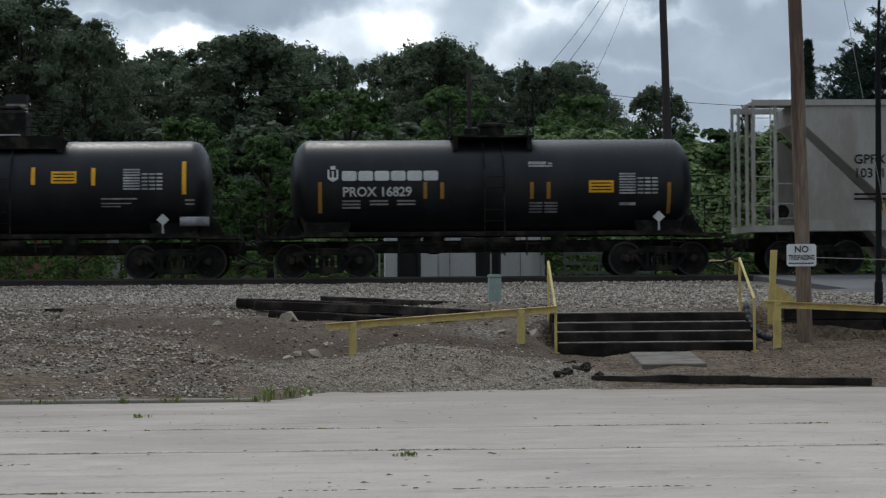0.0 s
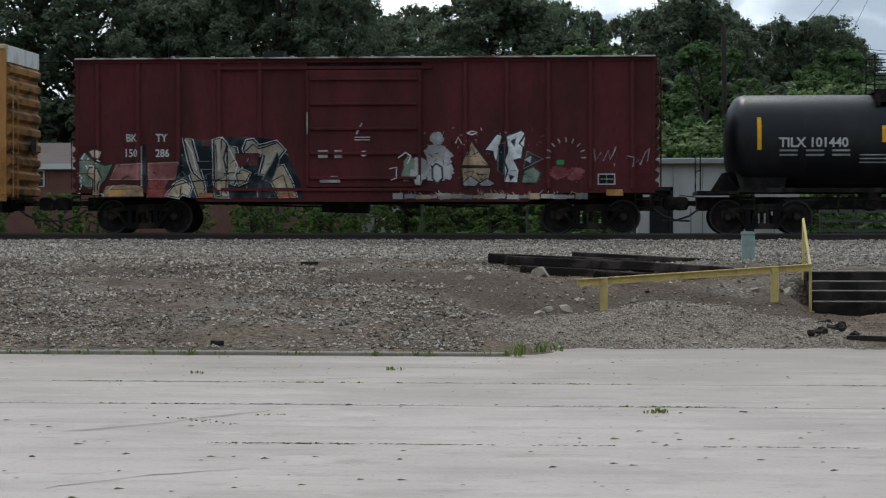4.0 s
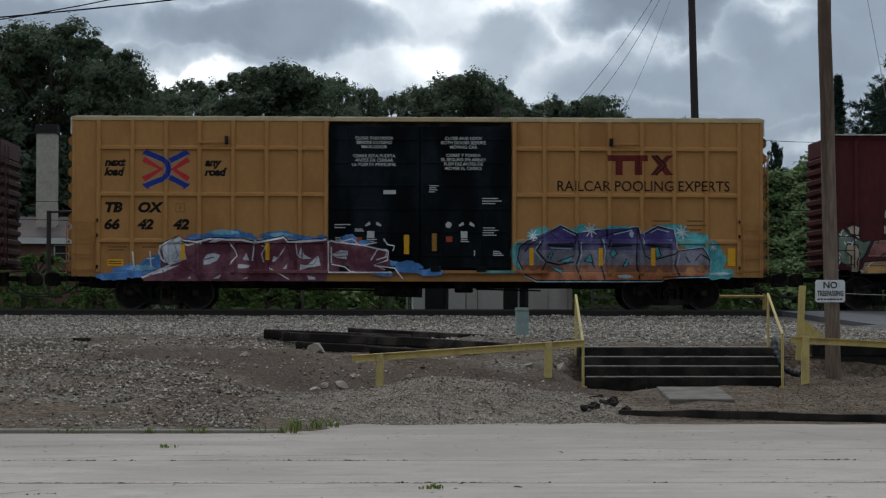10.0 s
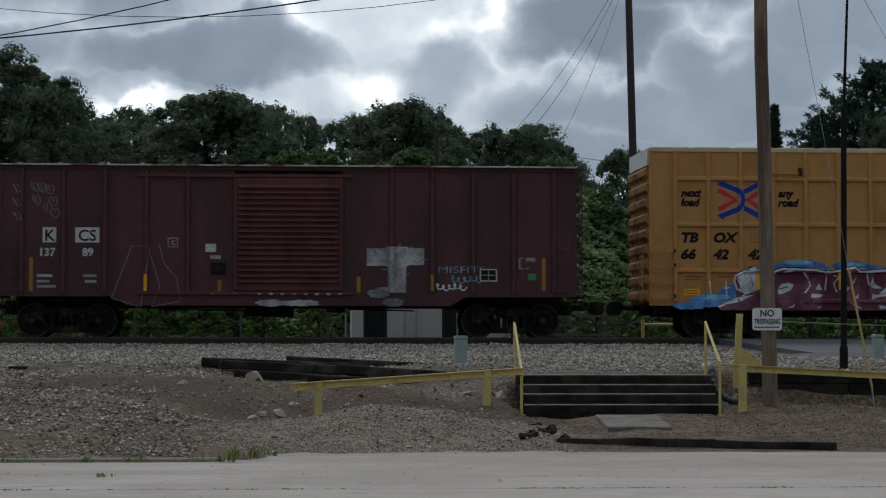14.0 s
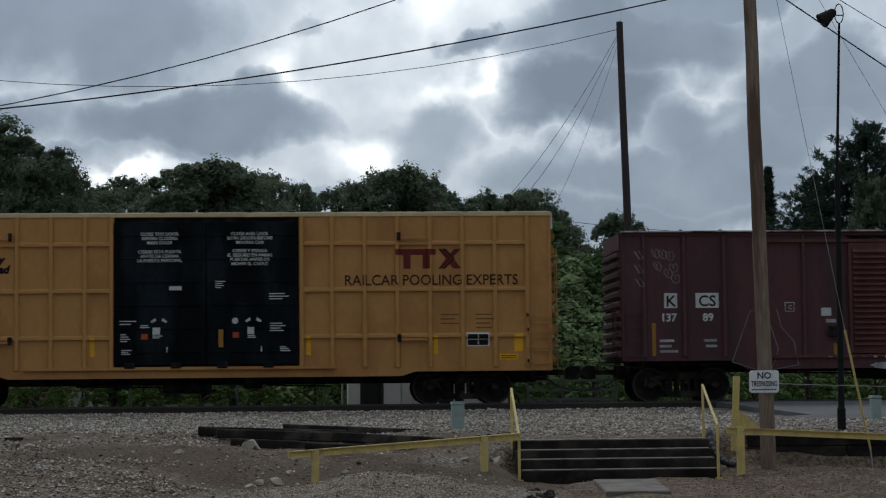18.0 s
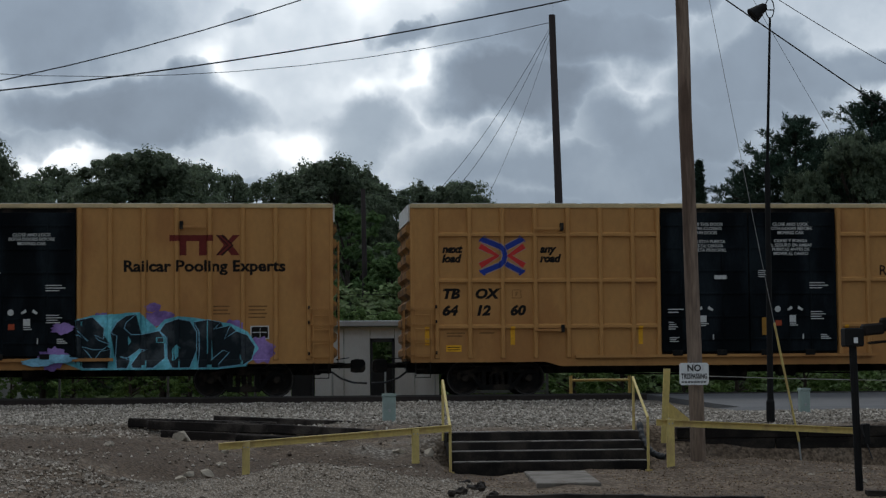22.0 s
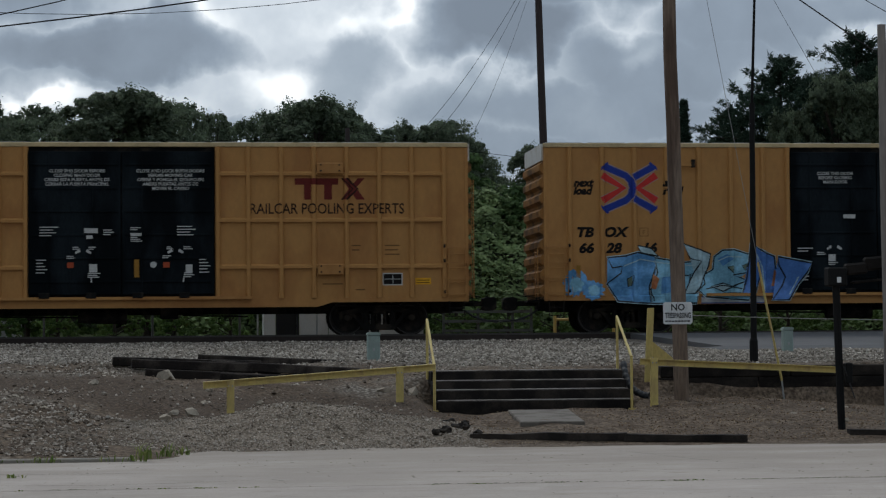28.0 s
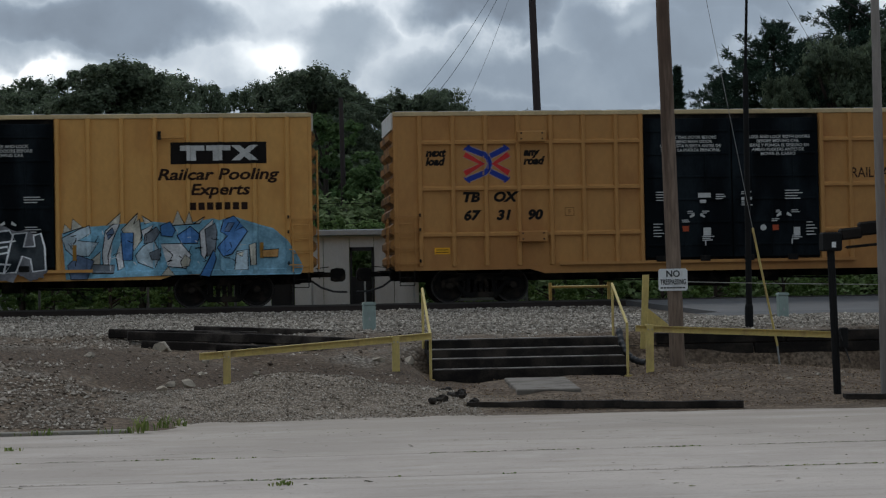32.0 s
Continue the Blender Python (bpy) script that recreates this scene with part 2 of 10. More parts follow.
RAIL_STEEL = mat("rusty_rail", (0.045, 0.032, 0.026), 0.7, 0.3, var=0.4, scale=4)
RAIL_TOP = mat("worn_rail_top", (0.075, 0.068, 0.062), 0.45, 0.5, var=0.2)
TIE = mat("creosoted_tie", (0.035, 0.028, 0.024), 0.9, var=0.5, scale=3, fine=40, bump=0.4, piece=0.2)
TIMBER = mat("blackened_timber", (0.0175, 0.0150, 0.0135), 0.9, var=0.6, scale=2, fine=35, bump=0.4, other=(0.034, 0.028, 0.023), amount=0.42, piece=0.25, spec=0.12)
OLD_TIE = mat("split_old_tie", (0.020, 0.016, 0.014), 0.9, var=0.6, scale=2.5, fine=40, bump=0.5, other=(0.050, 0.041, 0.034), amount=0.40, piece=0.35, spec=0.15)
# far paler than the timber: light from above put into the colour
LIT_TREAD_TOP = mat("toplit_tread", (0.24, 0.215, 0.19), 0.9, var=0.5, scale=3, fine=40, bump=0.3, other=(0.10, 0.085, 0.07), amount=0.4)
YELLOW_PAINT = mat("chipped_yellow_paint", (0.56, 0.43, 0.14), 0.6, var=0.25, scale=3, fine=25, bump=0.15, other=(0.40, 0.29, 0.11), amount=0.35, streak=2)
POLE_WOOD = mat("weathered_pole", (0.215, 0.160, 0.122), 0.9, var=0.6, scale=3.5, fine=26, bump=0.4, other=(0.088, 0.060, 0.045), amount=0.5, streak=9, spec=0.15)
POLE_DARK = mat("dark_creosote_pole", (0.035, 0.024, 0.023), 0.85, var=0.4, scale=2, fine=25, bump=0.3, streak=6)
POLE_GREY = mat("grey_pole", (0.22, 0.20, 0.18), 0.9, var=0.35, scale=2.5, fine=22, bump=0.3, other=(0.13, 0.11, 0.10), amount=0.4, streak=7)
BLACK_METAL = mat("black_metal", (0.010, 0.010, 0.010), 0.8, 0.0, var=0.4, spec=0.15)
GALV = mat("galvanised_steel", (0.33, 0.34, 0.34), 0.5, 0.6, var=0.25)
SIGN_WHITE = mat("sign_white", (0.66, 0.68, 0.68), 0.5, var=0.12, scale=6, other=(0.52, 0.53, 0.52), amount=0.3)
SIGN_INK = mat("sign_ink", (0.02, 0.022, 0.024), 0.6, var=0.2)
BOX_GREEN = mat("pale_green_box", (0.25, 0.32, 0.29), 0.6, var=0.15, scale=3, bump=0.05, other=(0.21, 0.26, 0.24), amount=0.3)
RUBBER = mat("black_pipe", (0.02, 0.021, 0.023), 0.7, var=0.4)
CONCRETE = mat("old_concrete_pad", (0.145, 0.125, 0.102), 0.9, var=0.3, scale=2.5, fine=30, bump=0.3, other=(0.070, 0.056, 0.043), amount=0.45)
KERB = mat("kerb_concrete", (0.27, 0.24, 0.195), 0.9, var=0.3, scale=3, fine=25, bump=0.3, other=(0.22, 0.20, 0.17), amount=0.4)
ROCK = mat("pale_rock", (0.30, 0.255, 0.195), 0.9, var=0.4, scale=4, fine=25, bump=0.6, piece=0.2)
ASPHALT = mat("grey_asphalt", (0.090, 0.090, 0.092), 0.9, var=0.25, scale=0.8, fine=40, bump=0.2)
SHED_WALL = mat("pale_shed_panel", (0.46, 0.455, 0.44), 0.8, var=0.15, scale=1.0, other=(0.38, 0.36, 0.34), amount=0.35, streak=4, piece=0.05)
SHED_DARK = mat("dark_opening", (0.012, 0.012, 0.013), 0.8, var=0.3)
SHED_ROOF = mat("shed_roof_metal", (0.32, 0.33, 0.33), 0.5, 0.4, var=0.2)
BRICK = mat("brown_brick", (0.16, 0.075, 0.058), 0.9, var=0.35, scale=2, fine=12, bump=0.2)
HOUSE_ROOF = mat("dark_shingle", (0.085, 0.062, 0.058), 0.9, var=0.3, scale=1.5, fine=9)
RED_ROOF = mat("dull_red_roof", (0.20, 0.055, 0.045), 0.8, var=0.3, scale=1.5)
TRIM = mat("white_trim", (0.6, 0.6, 0.58), 0.6, var=0.1)
GLASS = mat("window_glass", (0.03, 0.035, 0.04), 0.08, 0.0, var=0.1, bump=0.0)
BARK = mat("tree_bark", (0.045, 0.034, 0.027), 0.95, var=0.5, scale=3, fine=20, bump=0.5, streak=4)
LEAF = island_mat("broad_leaves", [(0.088, 0.114, 0.076), (0.122, 0.158, 0.100), (0.158, 0.200, 0.124)], 0.6, 0.30, 0.52)
LEAF_LIGHT = island_mat("light_leaves", [(0.060, 0.106, 0.042), (0.092, 0.156, 0.056), (0.130, 0.205, 0.075)], 0.8, 0.35, 0.45)
NEEDLE = island_mat("fir_needles", [(0.024, 0.046, 0.032), (0.038, 0.066, 0.045), (0.056, 0.088, 0.058)], 0.75, 0.3, 0.15)
LEAF_BRIGHT = island_mat("bush_leaves", [(0.075, 0.125, 0.042), (0.115, 0.185, 0.056), (0.165, 0.25, 0.08)], 0.8, 0.35, 0.45)
LEAF_VINE = island_mat("vine_leaves", [(0.095, 0.140, 0.055), (0.145, 0.200, 0.080), (0.20, 0.26, 0.115)], 0.7, 0.35, 0.25)
GRASS = island_mat("weed_leaves", [(0.10, 0.15, 0.035), (0.16, 0.22, 0.06), (0.26, 0.27, 0.10)], 0.8, 0.2, 0.2)
BALLAST = island_mat("ballast_stones", [(0.120, 0.102, 0.082), (0.240, 0.208, 0.170), (0.350, 0.306, 0.254), (0.53, 0.475, 0.405)], 0.95, 0.15)
RUBBLE = island_mat("dirty_stones", [(0.080, 0.060, 0.045), (0.185, 0.150, 0.117), (0.300, 0.252, 0.203), (0.52, 0.46, 0.39)], 0.95, 0.2)
APRON = island_mat("apron_stones", [(0.150, 0.120, 0.092), (0.235, 0.195, 0.152), (0.325, 0.276, 0.222), (0.47, 0.42, 0.36)], 0.95, 0.15)
LITTER = island_mat("dead_litter", [(0.040, 0.026, 0.017), (0.105, 0.066, 0.040), (0.195, 0.130, 0.078), (0.34, 0.26, 0.17)], 0.95, 0.2)
JOINT_DIRT = island_mat("joint_dirt", [(0.035, 0.030, 0.022), (0.065, 0.058, 0.036), (0.075, 0.088, 0.032), (0.14, 0.14, 0.06)], 0.95, 0.3)
WIRE = mat("black_cable", (0.012, 0.012, 0.013), 0.6, var=0.2)
PAINTS = {}


def paint(name, col, rough=0.55):
    if name not in PAINTS:
        spray = name.startswith("spray_")
        fade = tuple(c * 1.35 + 0.035 for c in col) if spray else None
        PAINTS[name] = mat(name, col, 0.75, var=0.38 if spray else 0.26, scale=1.6, fine=16, bump=0.03, other=fade, amount=0.45, spec=0.15)
    return PAINTS[name]


WHITE = paint("white_lettering", (0.50, 0.50, 0.48))
MARK_YELLOW = paint("yellow_reflector", (0.72, 0.36, 0.025))
MARK_OLD = paint("old_reflector", (0.30, 0.155, 0.030))
INK = paint("black_lettering", (0.010, 0.008, 0.007))
DARK_INK = paint("brown_black_lettering", (0.026, 0.013, 0.009))


# ---- mesh helpers ----
def box(bm, x0, x1, y0, y1, z0, z1):
    v = [bm.verts.new((x, y, z)) for x in (x0, x1) for y in (y0, y1) for z in (z0, z1)]
    for f in ((0, 1, 3, 2), (4, 6, 7, 5), (0, 4, 5, 1), (2, 3, 7, 6), (0, 2, 6, 4), (1, 5, 7, 3)):
        bm.faces.new([v[i] for i in f])
    return v


def slab(bm, points, y0, y1):
    """A profile in x and z, drawn out along y."""
    a, b = [bm.verts.new((x, y0, z)) for x, z in points], [bm.verts.new((x, y1, z)) for x, z in points]
    k = len(points)
    bm.faces.new(a)
    bm.faces.new(b[::-1])
    for i in range(k):
        bm.faces.new((a[i], b[i], b[(i + 1) % k], a[(i + 1) % k]))


def rod(bm, a, b, r0, r1=None, sides=8):
    """A round bar between two points."""
    a, b = Vector(a), Vector(b)
    q = (b - a).to_track_quat("Z", "Y")
    rings = []
    for p, r in ((a, r0), (b, r0 if r1 is None else r1)):
        rings.append([bm.verts.new(p + q @ Vector((r * math.cos(2 * math.pi * i / sides), r * math.sin(2 * math.pi * i / sides), 0))) for i in range(sides)])
    for i in range(sides):
        bm.faces.new((rings[0][i], rings[0][(i + 1) % sides], rings[1][(i + 1) % sides], rings[1][i]))
    bm.faces.new(rings[0][::-1])
    bm.faces.new(rings[1])


def lathe(bm, profile, axis="Y", sides=32, at=(0, 0, 0)):
    """A turned body: profile of (place along the axis, radius)."""
    rings = []
    for s, r in profile:
        ring = []
        for i in range(sides):
            c, d = r * math.cos(2 * math.pi * i / sides), r * math.sin(2 * math.pi * i / sides)
            p = {"X": (s, c, d), "Y": (c, s, d), "Z": (c, d, s)}[axis]
            ring.append(bm.verts.new((p[0] + at[0], p[1] + at[1], p[2] + at[2])))
        rings.append(ring)
    for p, q in zip(rings, rings[1:]):
        for i in range(sides):
            bm.faces.new((p[i], p[(i + 1) % sides], q[(i + 1) % sides], q[i]))
    bm.faces.new(rings[0][::-1])
    bm.faces.new(rings[-1])


def done(bm, name, smooth=0.0, bevel=0.0):
    if bevel:
        bmesh.ops.bevel(bm, geom=bm.edges[:], offset=bevel, segments=1, affect="EDGES")
    bmesh.ops.recalc_face_normals(bm, faces=bm.faces[:])
    me = bpy.data.meshes.new(name)
    bm.to_mesh(me)
    bm.free()
    if smooth:
        me.shade_smooth()
        me.set_sharp_from_angle(angle=radians(smooth))
    return me


def link(name, me, material, parent=None, label="", at=None):
    if not me.materials:
        me.materials.append(material)
    ob = new(name, me)
    if parent:
        ob.parent = parent
    if at is not None:
        ob.matrix_basis = at if isinstance(at, Matrix) else Matrix.Translation(at)
    if label:
        ob["label"] = label
    return ob


def part(name, bm, material, parent, label="", smooth=0.0, bevel=0.0):
    return link(name, done(bm, name, smooth, bevel), material, parent, label)


def block(name, material, parent, x0, x1, y0, y1, z0, z1, label="", bevel=0.0):
    bm = bmesh.new()
    box(bm, x0, x1, y0, y1, z0, z1)
    return part(name, bm, material, parent, label, bevel=bevel)


def thing(name, label, category, m=None, group="", kind=""):
    ob = new(name)
    ob.empty_display_size = 0.2
    if m is not None:
        ob.matrix_world = m
    return tagged(ob, label, category, group, kind)


def words(text, size, x, y, z, material, parent, name="lettering", shear=0.0, fat=0.0, wide=1.0, align="LEFT", gap=1.0, span=None):
    """Lettering on a side that faces -y; x, z: its lower left (or lower middle)."""
    cu = bpy.data.curves.new(name, "FONT")
    cu.body, cu.size, cu.shear, cu.offset, cu.align_x, cu.space_character, cu.extrude, cu.resolution_u = text, size, shear, fat, align, gap, 0.001, 3
    tmp = bpy.data.objects.new(name, cu)
    scene.collection.objects.link(tmp)
    me = bpy.data.meshes.new_from_object(tmp.evaluated_get(bpy.context.evaluated_depsgraph_get()))
    bpy.data.objects.remove(tmp)
    bpy.data.curves.remove(cu)
    if span:    # the width it should have
        xs = [v.co.x for v in me.vertices]
        wide = span / (max(xs) - min(xs))
    me.transform(Matrix.Translation((x, y, z)) @ Matrix.Rotation(math.pi / 2, 4, "X") @ Matrix.Diagonal((wide, 1, 1, 1)))
    me.materials.clear()
    return link(name, me, material, parent)


def flat(bm, points, y):
    """A painted patch on a side: points in x and z."""
    bm.faces.new([bm.verts.new((px, y, pz)) for px, pz in points])


def paint_rect(name, material, parent, x0, x1, z0, z1, y, label=""):
    bm = bmesh.new()
    box(bm, x0, x1, y, y + 0.004, z0, z1)
    return part(name, bm, material, parent, label)


def ground_z(x, y):
    """Height of the ground: the lot, the bank up to the track bed, the cut for the steps, the wall on its other side."""
    mid = np.interp(y, (25.2, 27.0, 27.5, 30, 33, 34.3, 37, 42, 50, 54, 60, 64, 75, 100, 140), (-0.03, -0.03, 0.03, 0.17, 0.30, 0.46, 0.92, 1.0, 1.12, 1.24, 1.24, 1.1, 1.0, 2.0, 3.0))
    bank = np.interp(y, (25.2, 25.6, 28, 33, 37, 42, 50, 54, 60, 64, 75, 100, 140), (-0.03, 0.06, 0.32, 0.72, 0.97, 1.02, 1.12, 1.24, 1.24, 1.1, 1.0, 2.0, 3.0))
    far = np.interp(y, (25.2, 27.5, 28.2, 30, 33, 35.8, 36.15, 42, 50, 54, 60, 64, 75, 100, 140), (-0.03, 0.0, 0.08, 0.14, 0.26, 0.40, 0.86, 0.98, 1.1, 1.24, 1.24, 1.1, 1.0, 2.0, 3.0))
    cut = np.interp(y, (25.2, 27.6, 28.2, 30, 33, 35.2, 35.5, 42, 50, 54, 60, 64, 75, 100, 140), (-0.03, 0.0, 0.08, 0.12, 0.18, 0.22, 0.82, 1.0, 1.12, 1.24, 1.24, 1.1, 1.0, 2.0, 3.0))
    z = bank + (mid - bank) * np.clip((x + 2.4) / 2.2, 0, 1)
    z = z + (cut - z) * np.clip((x - 3.1) / 0.35, 0, 1)
    far = far - 0.30 * np.clip((x - 8.0) / 3.7, 0, 1) * np.interp(y, (29, 35.8, 36.1), (0, 1, 0))
    z = z + (far - z) * np.clip((x - 6.8) / 0.3, 0, 1)
    return z


def mound(x, y):
    """The gravel apron heaped before the rail, and the washed-out hollow at its end."""
    return 0.40 * np.exp(-((x - 1.15) / 1.7) ** 2 - ((y - 29.2) / 0.85) ** 2) - 0.17 * np.exp(-((x + 1.0) / 1.0) ** 2 - ((y - 30.7) / 0.9) ** 2)


# ---- ground ----
def ground_material():
    m = bpy.data.materials.new("dirt_and_gravel")
    m.use_nodes = True
    n, l = m.node_tree.nodes, m.node_tree.links
    b = n["Principled BSDF"]
    b.inputs["Roughness"].default_value, b.inputs["Specular IOR Level"].default_value = 0.95, 0.2
    tc = n.new("ShaderNodeTexCoord")

    def tex(kind, size, detail=6.0):
        k = n.new(kind)
        k.inputs["Scale"].default_value = size
        if kind == "ShaderNodeTexNoise":
            k.inputs["Detail"].default_value, k.inputs["Roughness"].default_value = detail, 0.62
        l.new(tc.outputs["Object"], k.inputs["Vector"])
        return k

    def mixed(fac, a, b_):
        k = n.new("ShaderNodeMix")
        k.data_type = "RGBA"
        l.new(fac, k.inputs[0])
        for slot, v in (("A", a), ("B", b_)):
            if isinstance(v, tuple):
                k.inputs[slot].default_value = (*v, 1)
            else:
                l.new(v, k.inputs[slot])
        return k.outputs["Result"]

    def span(v, a, b_, c=0.0, d=1.0):
        k = n.new("ShaderNodeMapRange")
        l.new(v, k.inputs[0])
        for i, w in enumerate((a, b_, c, d)):
            k.inputs[i + 1].default_value = w
        return k.outputs[0]

    # dark moist soil, its colour also holding the shade of the hollow
    soil = mixed(span(tex("ShaderNodeTexNoise", 20.0, 8.0).outputs[0], 0.40, 0.62), (0.034, 0.023, 0.015), (0.118, 0.083, 0.057))
    patch, grain = tex("ShaderNodeTexNoise", 0.55), tex("ShaderNodeTexNoise", 14.0, 8.0)
    cell = tex("ShaderNodeTexVoronoi", 16.0)
    stone = mixed(span(cell.outputs["Distance"], 0.1, 0.6), (0.315, 0.280, 0.236), (0.088, 0.072, 0.056))
    dirt = mixed(span(grain.outputs[0], 0.40, 0.62), (0.058, 0.040, 0.026), (0.190, 0.140, 0.098))
    dirt = mixed(span(tex("ShaderNodeTexNoise", 1.9, 7.0).outputs[0], 0.46, 0.60, 0.0, 0.7), dirt, (0.056, 0.037, 0.024))
    xyz = n.new("ShaderNodeSeparateXYZ")
    l.new(tc.outputs["Object"], xyz.inputs[0])
    bare = n.new("ShaderNodeMath")    # bare soil round the steps and the poles
    bare.operation = "MULTIPLY"
    l.new(span(patch.outputs[0], 0.47, 0.60), bare.inputs[0])
    l.new(span(xyz.outputs["X"], 2.6, 4.2, 1.0, 0.12), bare.inputs[1])
    mix1 = mixed(bare.outputs[0], dirt, stone)
    wob = n.new("ShaderNodeMath")
    wob.operation = "MULTIPLY_ADD"
    l.new(patch.outputs[0], wob.inputs[0])
    wob.inputs[1].default_value = 6.0
    l.new(xyz.outputs["Y"], wob.inputs[2])
    # bare brown soil behind the heap, painted darker for shadow; the finer, paler gravel heap
    def near_to(cx, cy, rx, ry):
        mp = n.new("ShaderNodeMapping")
        mp.inputs["Location"].default_value = (-cx / rx, -cy / ry, 0)
        mp.inputs["Scale"].default_value = (1 / rx, 1 / ry, 0)
        l.new(tc.outputs["Object"], mp.inputs[0])
        far = n.new("ShaderNodeVectorMath")
        far.operation = "LENGTH"
        l.new(mp.outputs[0], far.inputs[0])
        add = n.new("ShaderNodeMath")
        add.operation = "MULTIPLY_ADD"
        l.new(patch.outputs[0], add.inputs[0])
        add.inputs[1].default_value = 0.5
        l.new(far.outputs["Value"], add.inputs[2])
        return span(add.outputs[0], 1.05, 1.35, 1.0, 0.0)

    fine_cell = tex("ShaderNodeTexVoronoi", 34.0)
    heap = mixed(span(fine_cell.outputs["Distance"], 0.1, 0.6), (0.370, 0.312, 0.250), (0.140, 0.110, 0.082))
    mix1 = mixed(near_to(1.0, 32.4, 3.3, 2.3), mix1, soil)
    mix1 = mixed(near_to(-2.6, 33.2, 2.2, 1.9), mix1, soil)
    mix1 = mixed(near_to(-7.6, 35.0, 2.4, 2.0), mix1, soil)
    mix1 = mixed(near_to(1.2, 28.6, 2.7, 1.75), mix1, heap)
    bed = mixed(span(wob.outputs[0], 38.5, 42.5), mix1, stone)
    wild = mixed(span(grain.outputs[0], 0.35, 0.65), (0.035, 0.055, 0.016), (0.075, 0.085, 0.035))
    l.new(mixed(span(wob.outputs[0], 62.5, 66.5), bed, wild), b.inputs["Base Color"])
    k = n.new("ShaderNodeBump")
    k.inputs["Strength"].default_value, k.inputs["Distance"].default_value = 0.7, 0.04
    l.new(cell.outputs["Distance"], k.inputs["Height"])
    l.new(k.outputs[0], b.inputs["Normal"])
    return m


def grid_lines(spans):
    out = []
    for a, b, step in spans:
        out += list(np.arange(a, b, step))
    return np.array(out + [spans[-1][1]])


gx = grid_lines([(-3000, -200, 400), (-200, -40, 16), (-40, -12, 2), (-12, 22, 0.2), (22, 60, 2), (60, 200, 16), (200, 3000, 400)])
gy = grid_lines([(-3000, -100, 400), (-100, 0, 10), (0, 24, 2), (24, 46, 0.2), (46, 66, 0.6), (66, 140, 4), (140, 3000, 260)])
GX, GY = np.meshgrid(gx, gy)
GZ = ground_z(GX, GY)
def lump_at(x, y):
    """Fine unevenness of the bank."""
    rough = np.array([noise.fractal(Vector((a * 0.9, b * 0.9, 0)), 1.0, 2.0, 4) for a, b in zip(x, y)])
    return rough * np.clip((y - 26) / 2, 0, 1) * np.where((x > 3) & (y < 29), 0.2, 1.0) * np.where(y < 39, 0.085, 0.03)


lump = np.array([[noise.fractal(Vector((x * 0.9, y * 0.9, 0)), 1.0, 2.0, 4) if -18 < x < 22 and 25 < y < 53 else 0.0 for x in gx] for y in gy])
GZ = GZ + lump * np.clip((GY - 26) / 2, 0, 1) * np.where((GX > 3) & (GY < 29), 0.2, 1.0) * np.where(GY < 39, 0.085, 0.03)
GZ = np.where((GY < 24) & (GY > -200) & (np.abs(GX) < 200), -0.15, GZ)
# the gravel apron heaped in front of the rail
GZ = GZ + mound(GX, GY)
nx, ny = len(gx), len(gy)
faces = [(j * nx + i, j * nx + i + 1, (j + 1) * nx + i + 1, (j + 1) * nx + i) for j in range(ny - 1) for i in range(nx - 1)]
me = bpy.data.meshes.new("ground")
me.from_pydata(np.stack([GX, GY, GZ], -1).reshape(-1, 3).tolist(), [], faces)
me.shade_smooth()
tagged(link("ground", me, ground_material()), "brown dirt bank and grey gravel track bed", "ground", kind="structure")


def stones(name, count, x0, x1, y0, y1, small, large, material, label, seed, power=2.0, keep=None):
    """Loose stones, each a small uneven lump of eight faces, half sunk."""
    rng = np.random.default_rng(seed)
    x, y = rng.uniform(x0, x1, count), rng.uniform(y0, y1, count)
    if keep is not None:
        ok = keep(x, y, rng)
        x, y = x[ok], y[ok]
    k = len(x)
    r = small + (large - small) * rng.random(k) ** power
    base = np.array([(1, 0, 0), (-1, 0, 0), (0, 1, 0), (0, -1, 0), (0, 0, 1), (0, 0, -1)], float)
    v = base[None] * r[:, None, None] * rng.uniform(0.55, 1.25, (k, 6, 1)) + rng.normal(0, 0.18, (k, 6, 3)) * r[:, None, None]
    a = rng.uniform(0, 6.28, k)
    c, s = np.cos(a)[:, None], np.sin(a)[:, None]
    v = np.stack([v[..., 0] * c - v[..., 1] * s, v[..., 0] * s + v[..., 1] * c, v[..., 2] * 0.75], -1)
    low = lump_at(x, y) if y0 > 25 else 0.0
    v += np.stack([x, y, ground_z(x, y) + low + mound(x, y) + r * 0.25], -1)[:, None]
    tri = np.array([(0, 2, 4), (2, 1, 4), (1, 3, 4), (3, 0, 4), (2, 0, 5), (1, 2, 5), (3, 1, 5), (0, 3, 5)])
    f = (tri[None] + 6 * np.arange(k)[:, None, None]).reshape(-1, 3)
    m = bpy.data.meshes.new(name)
    m.from_pydata(v.reshape(-1, 3).tolist(), [], f.tolist())
    return tagged(link(name, m, material), label, "stones", kind="stuff")


def not_path(x, y, rng):
    return ~((x > 3.1) & (x < 7.2) & (y < 35.6)) & ~((x > 7) & (y < 37)) & ~((x > 10.6) & (y > 45.5))


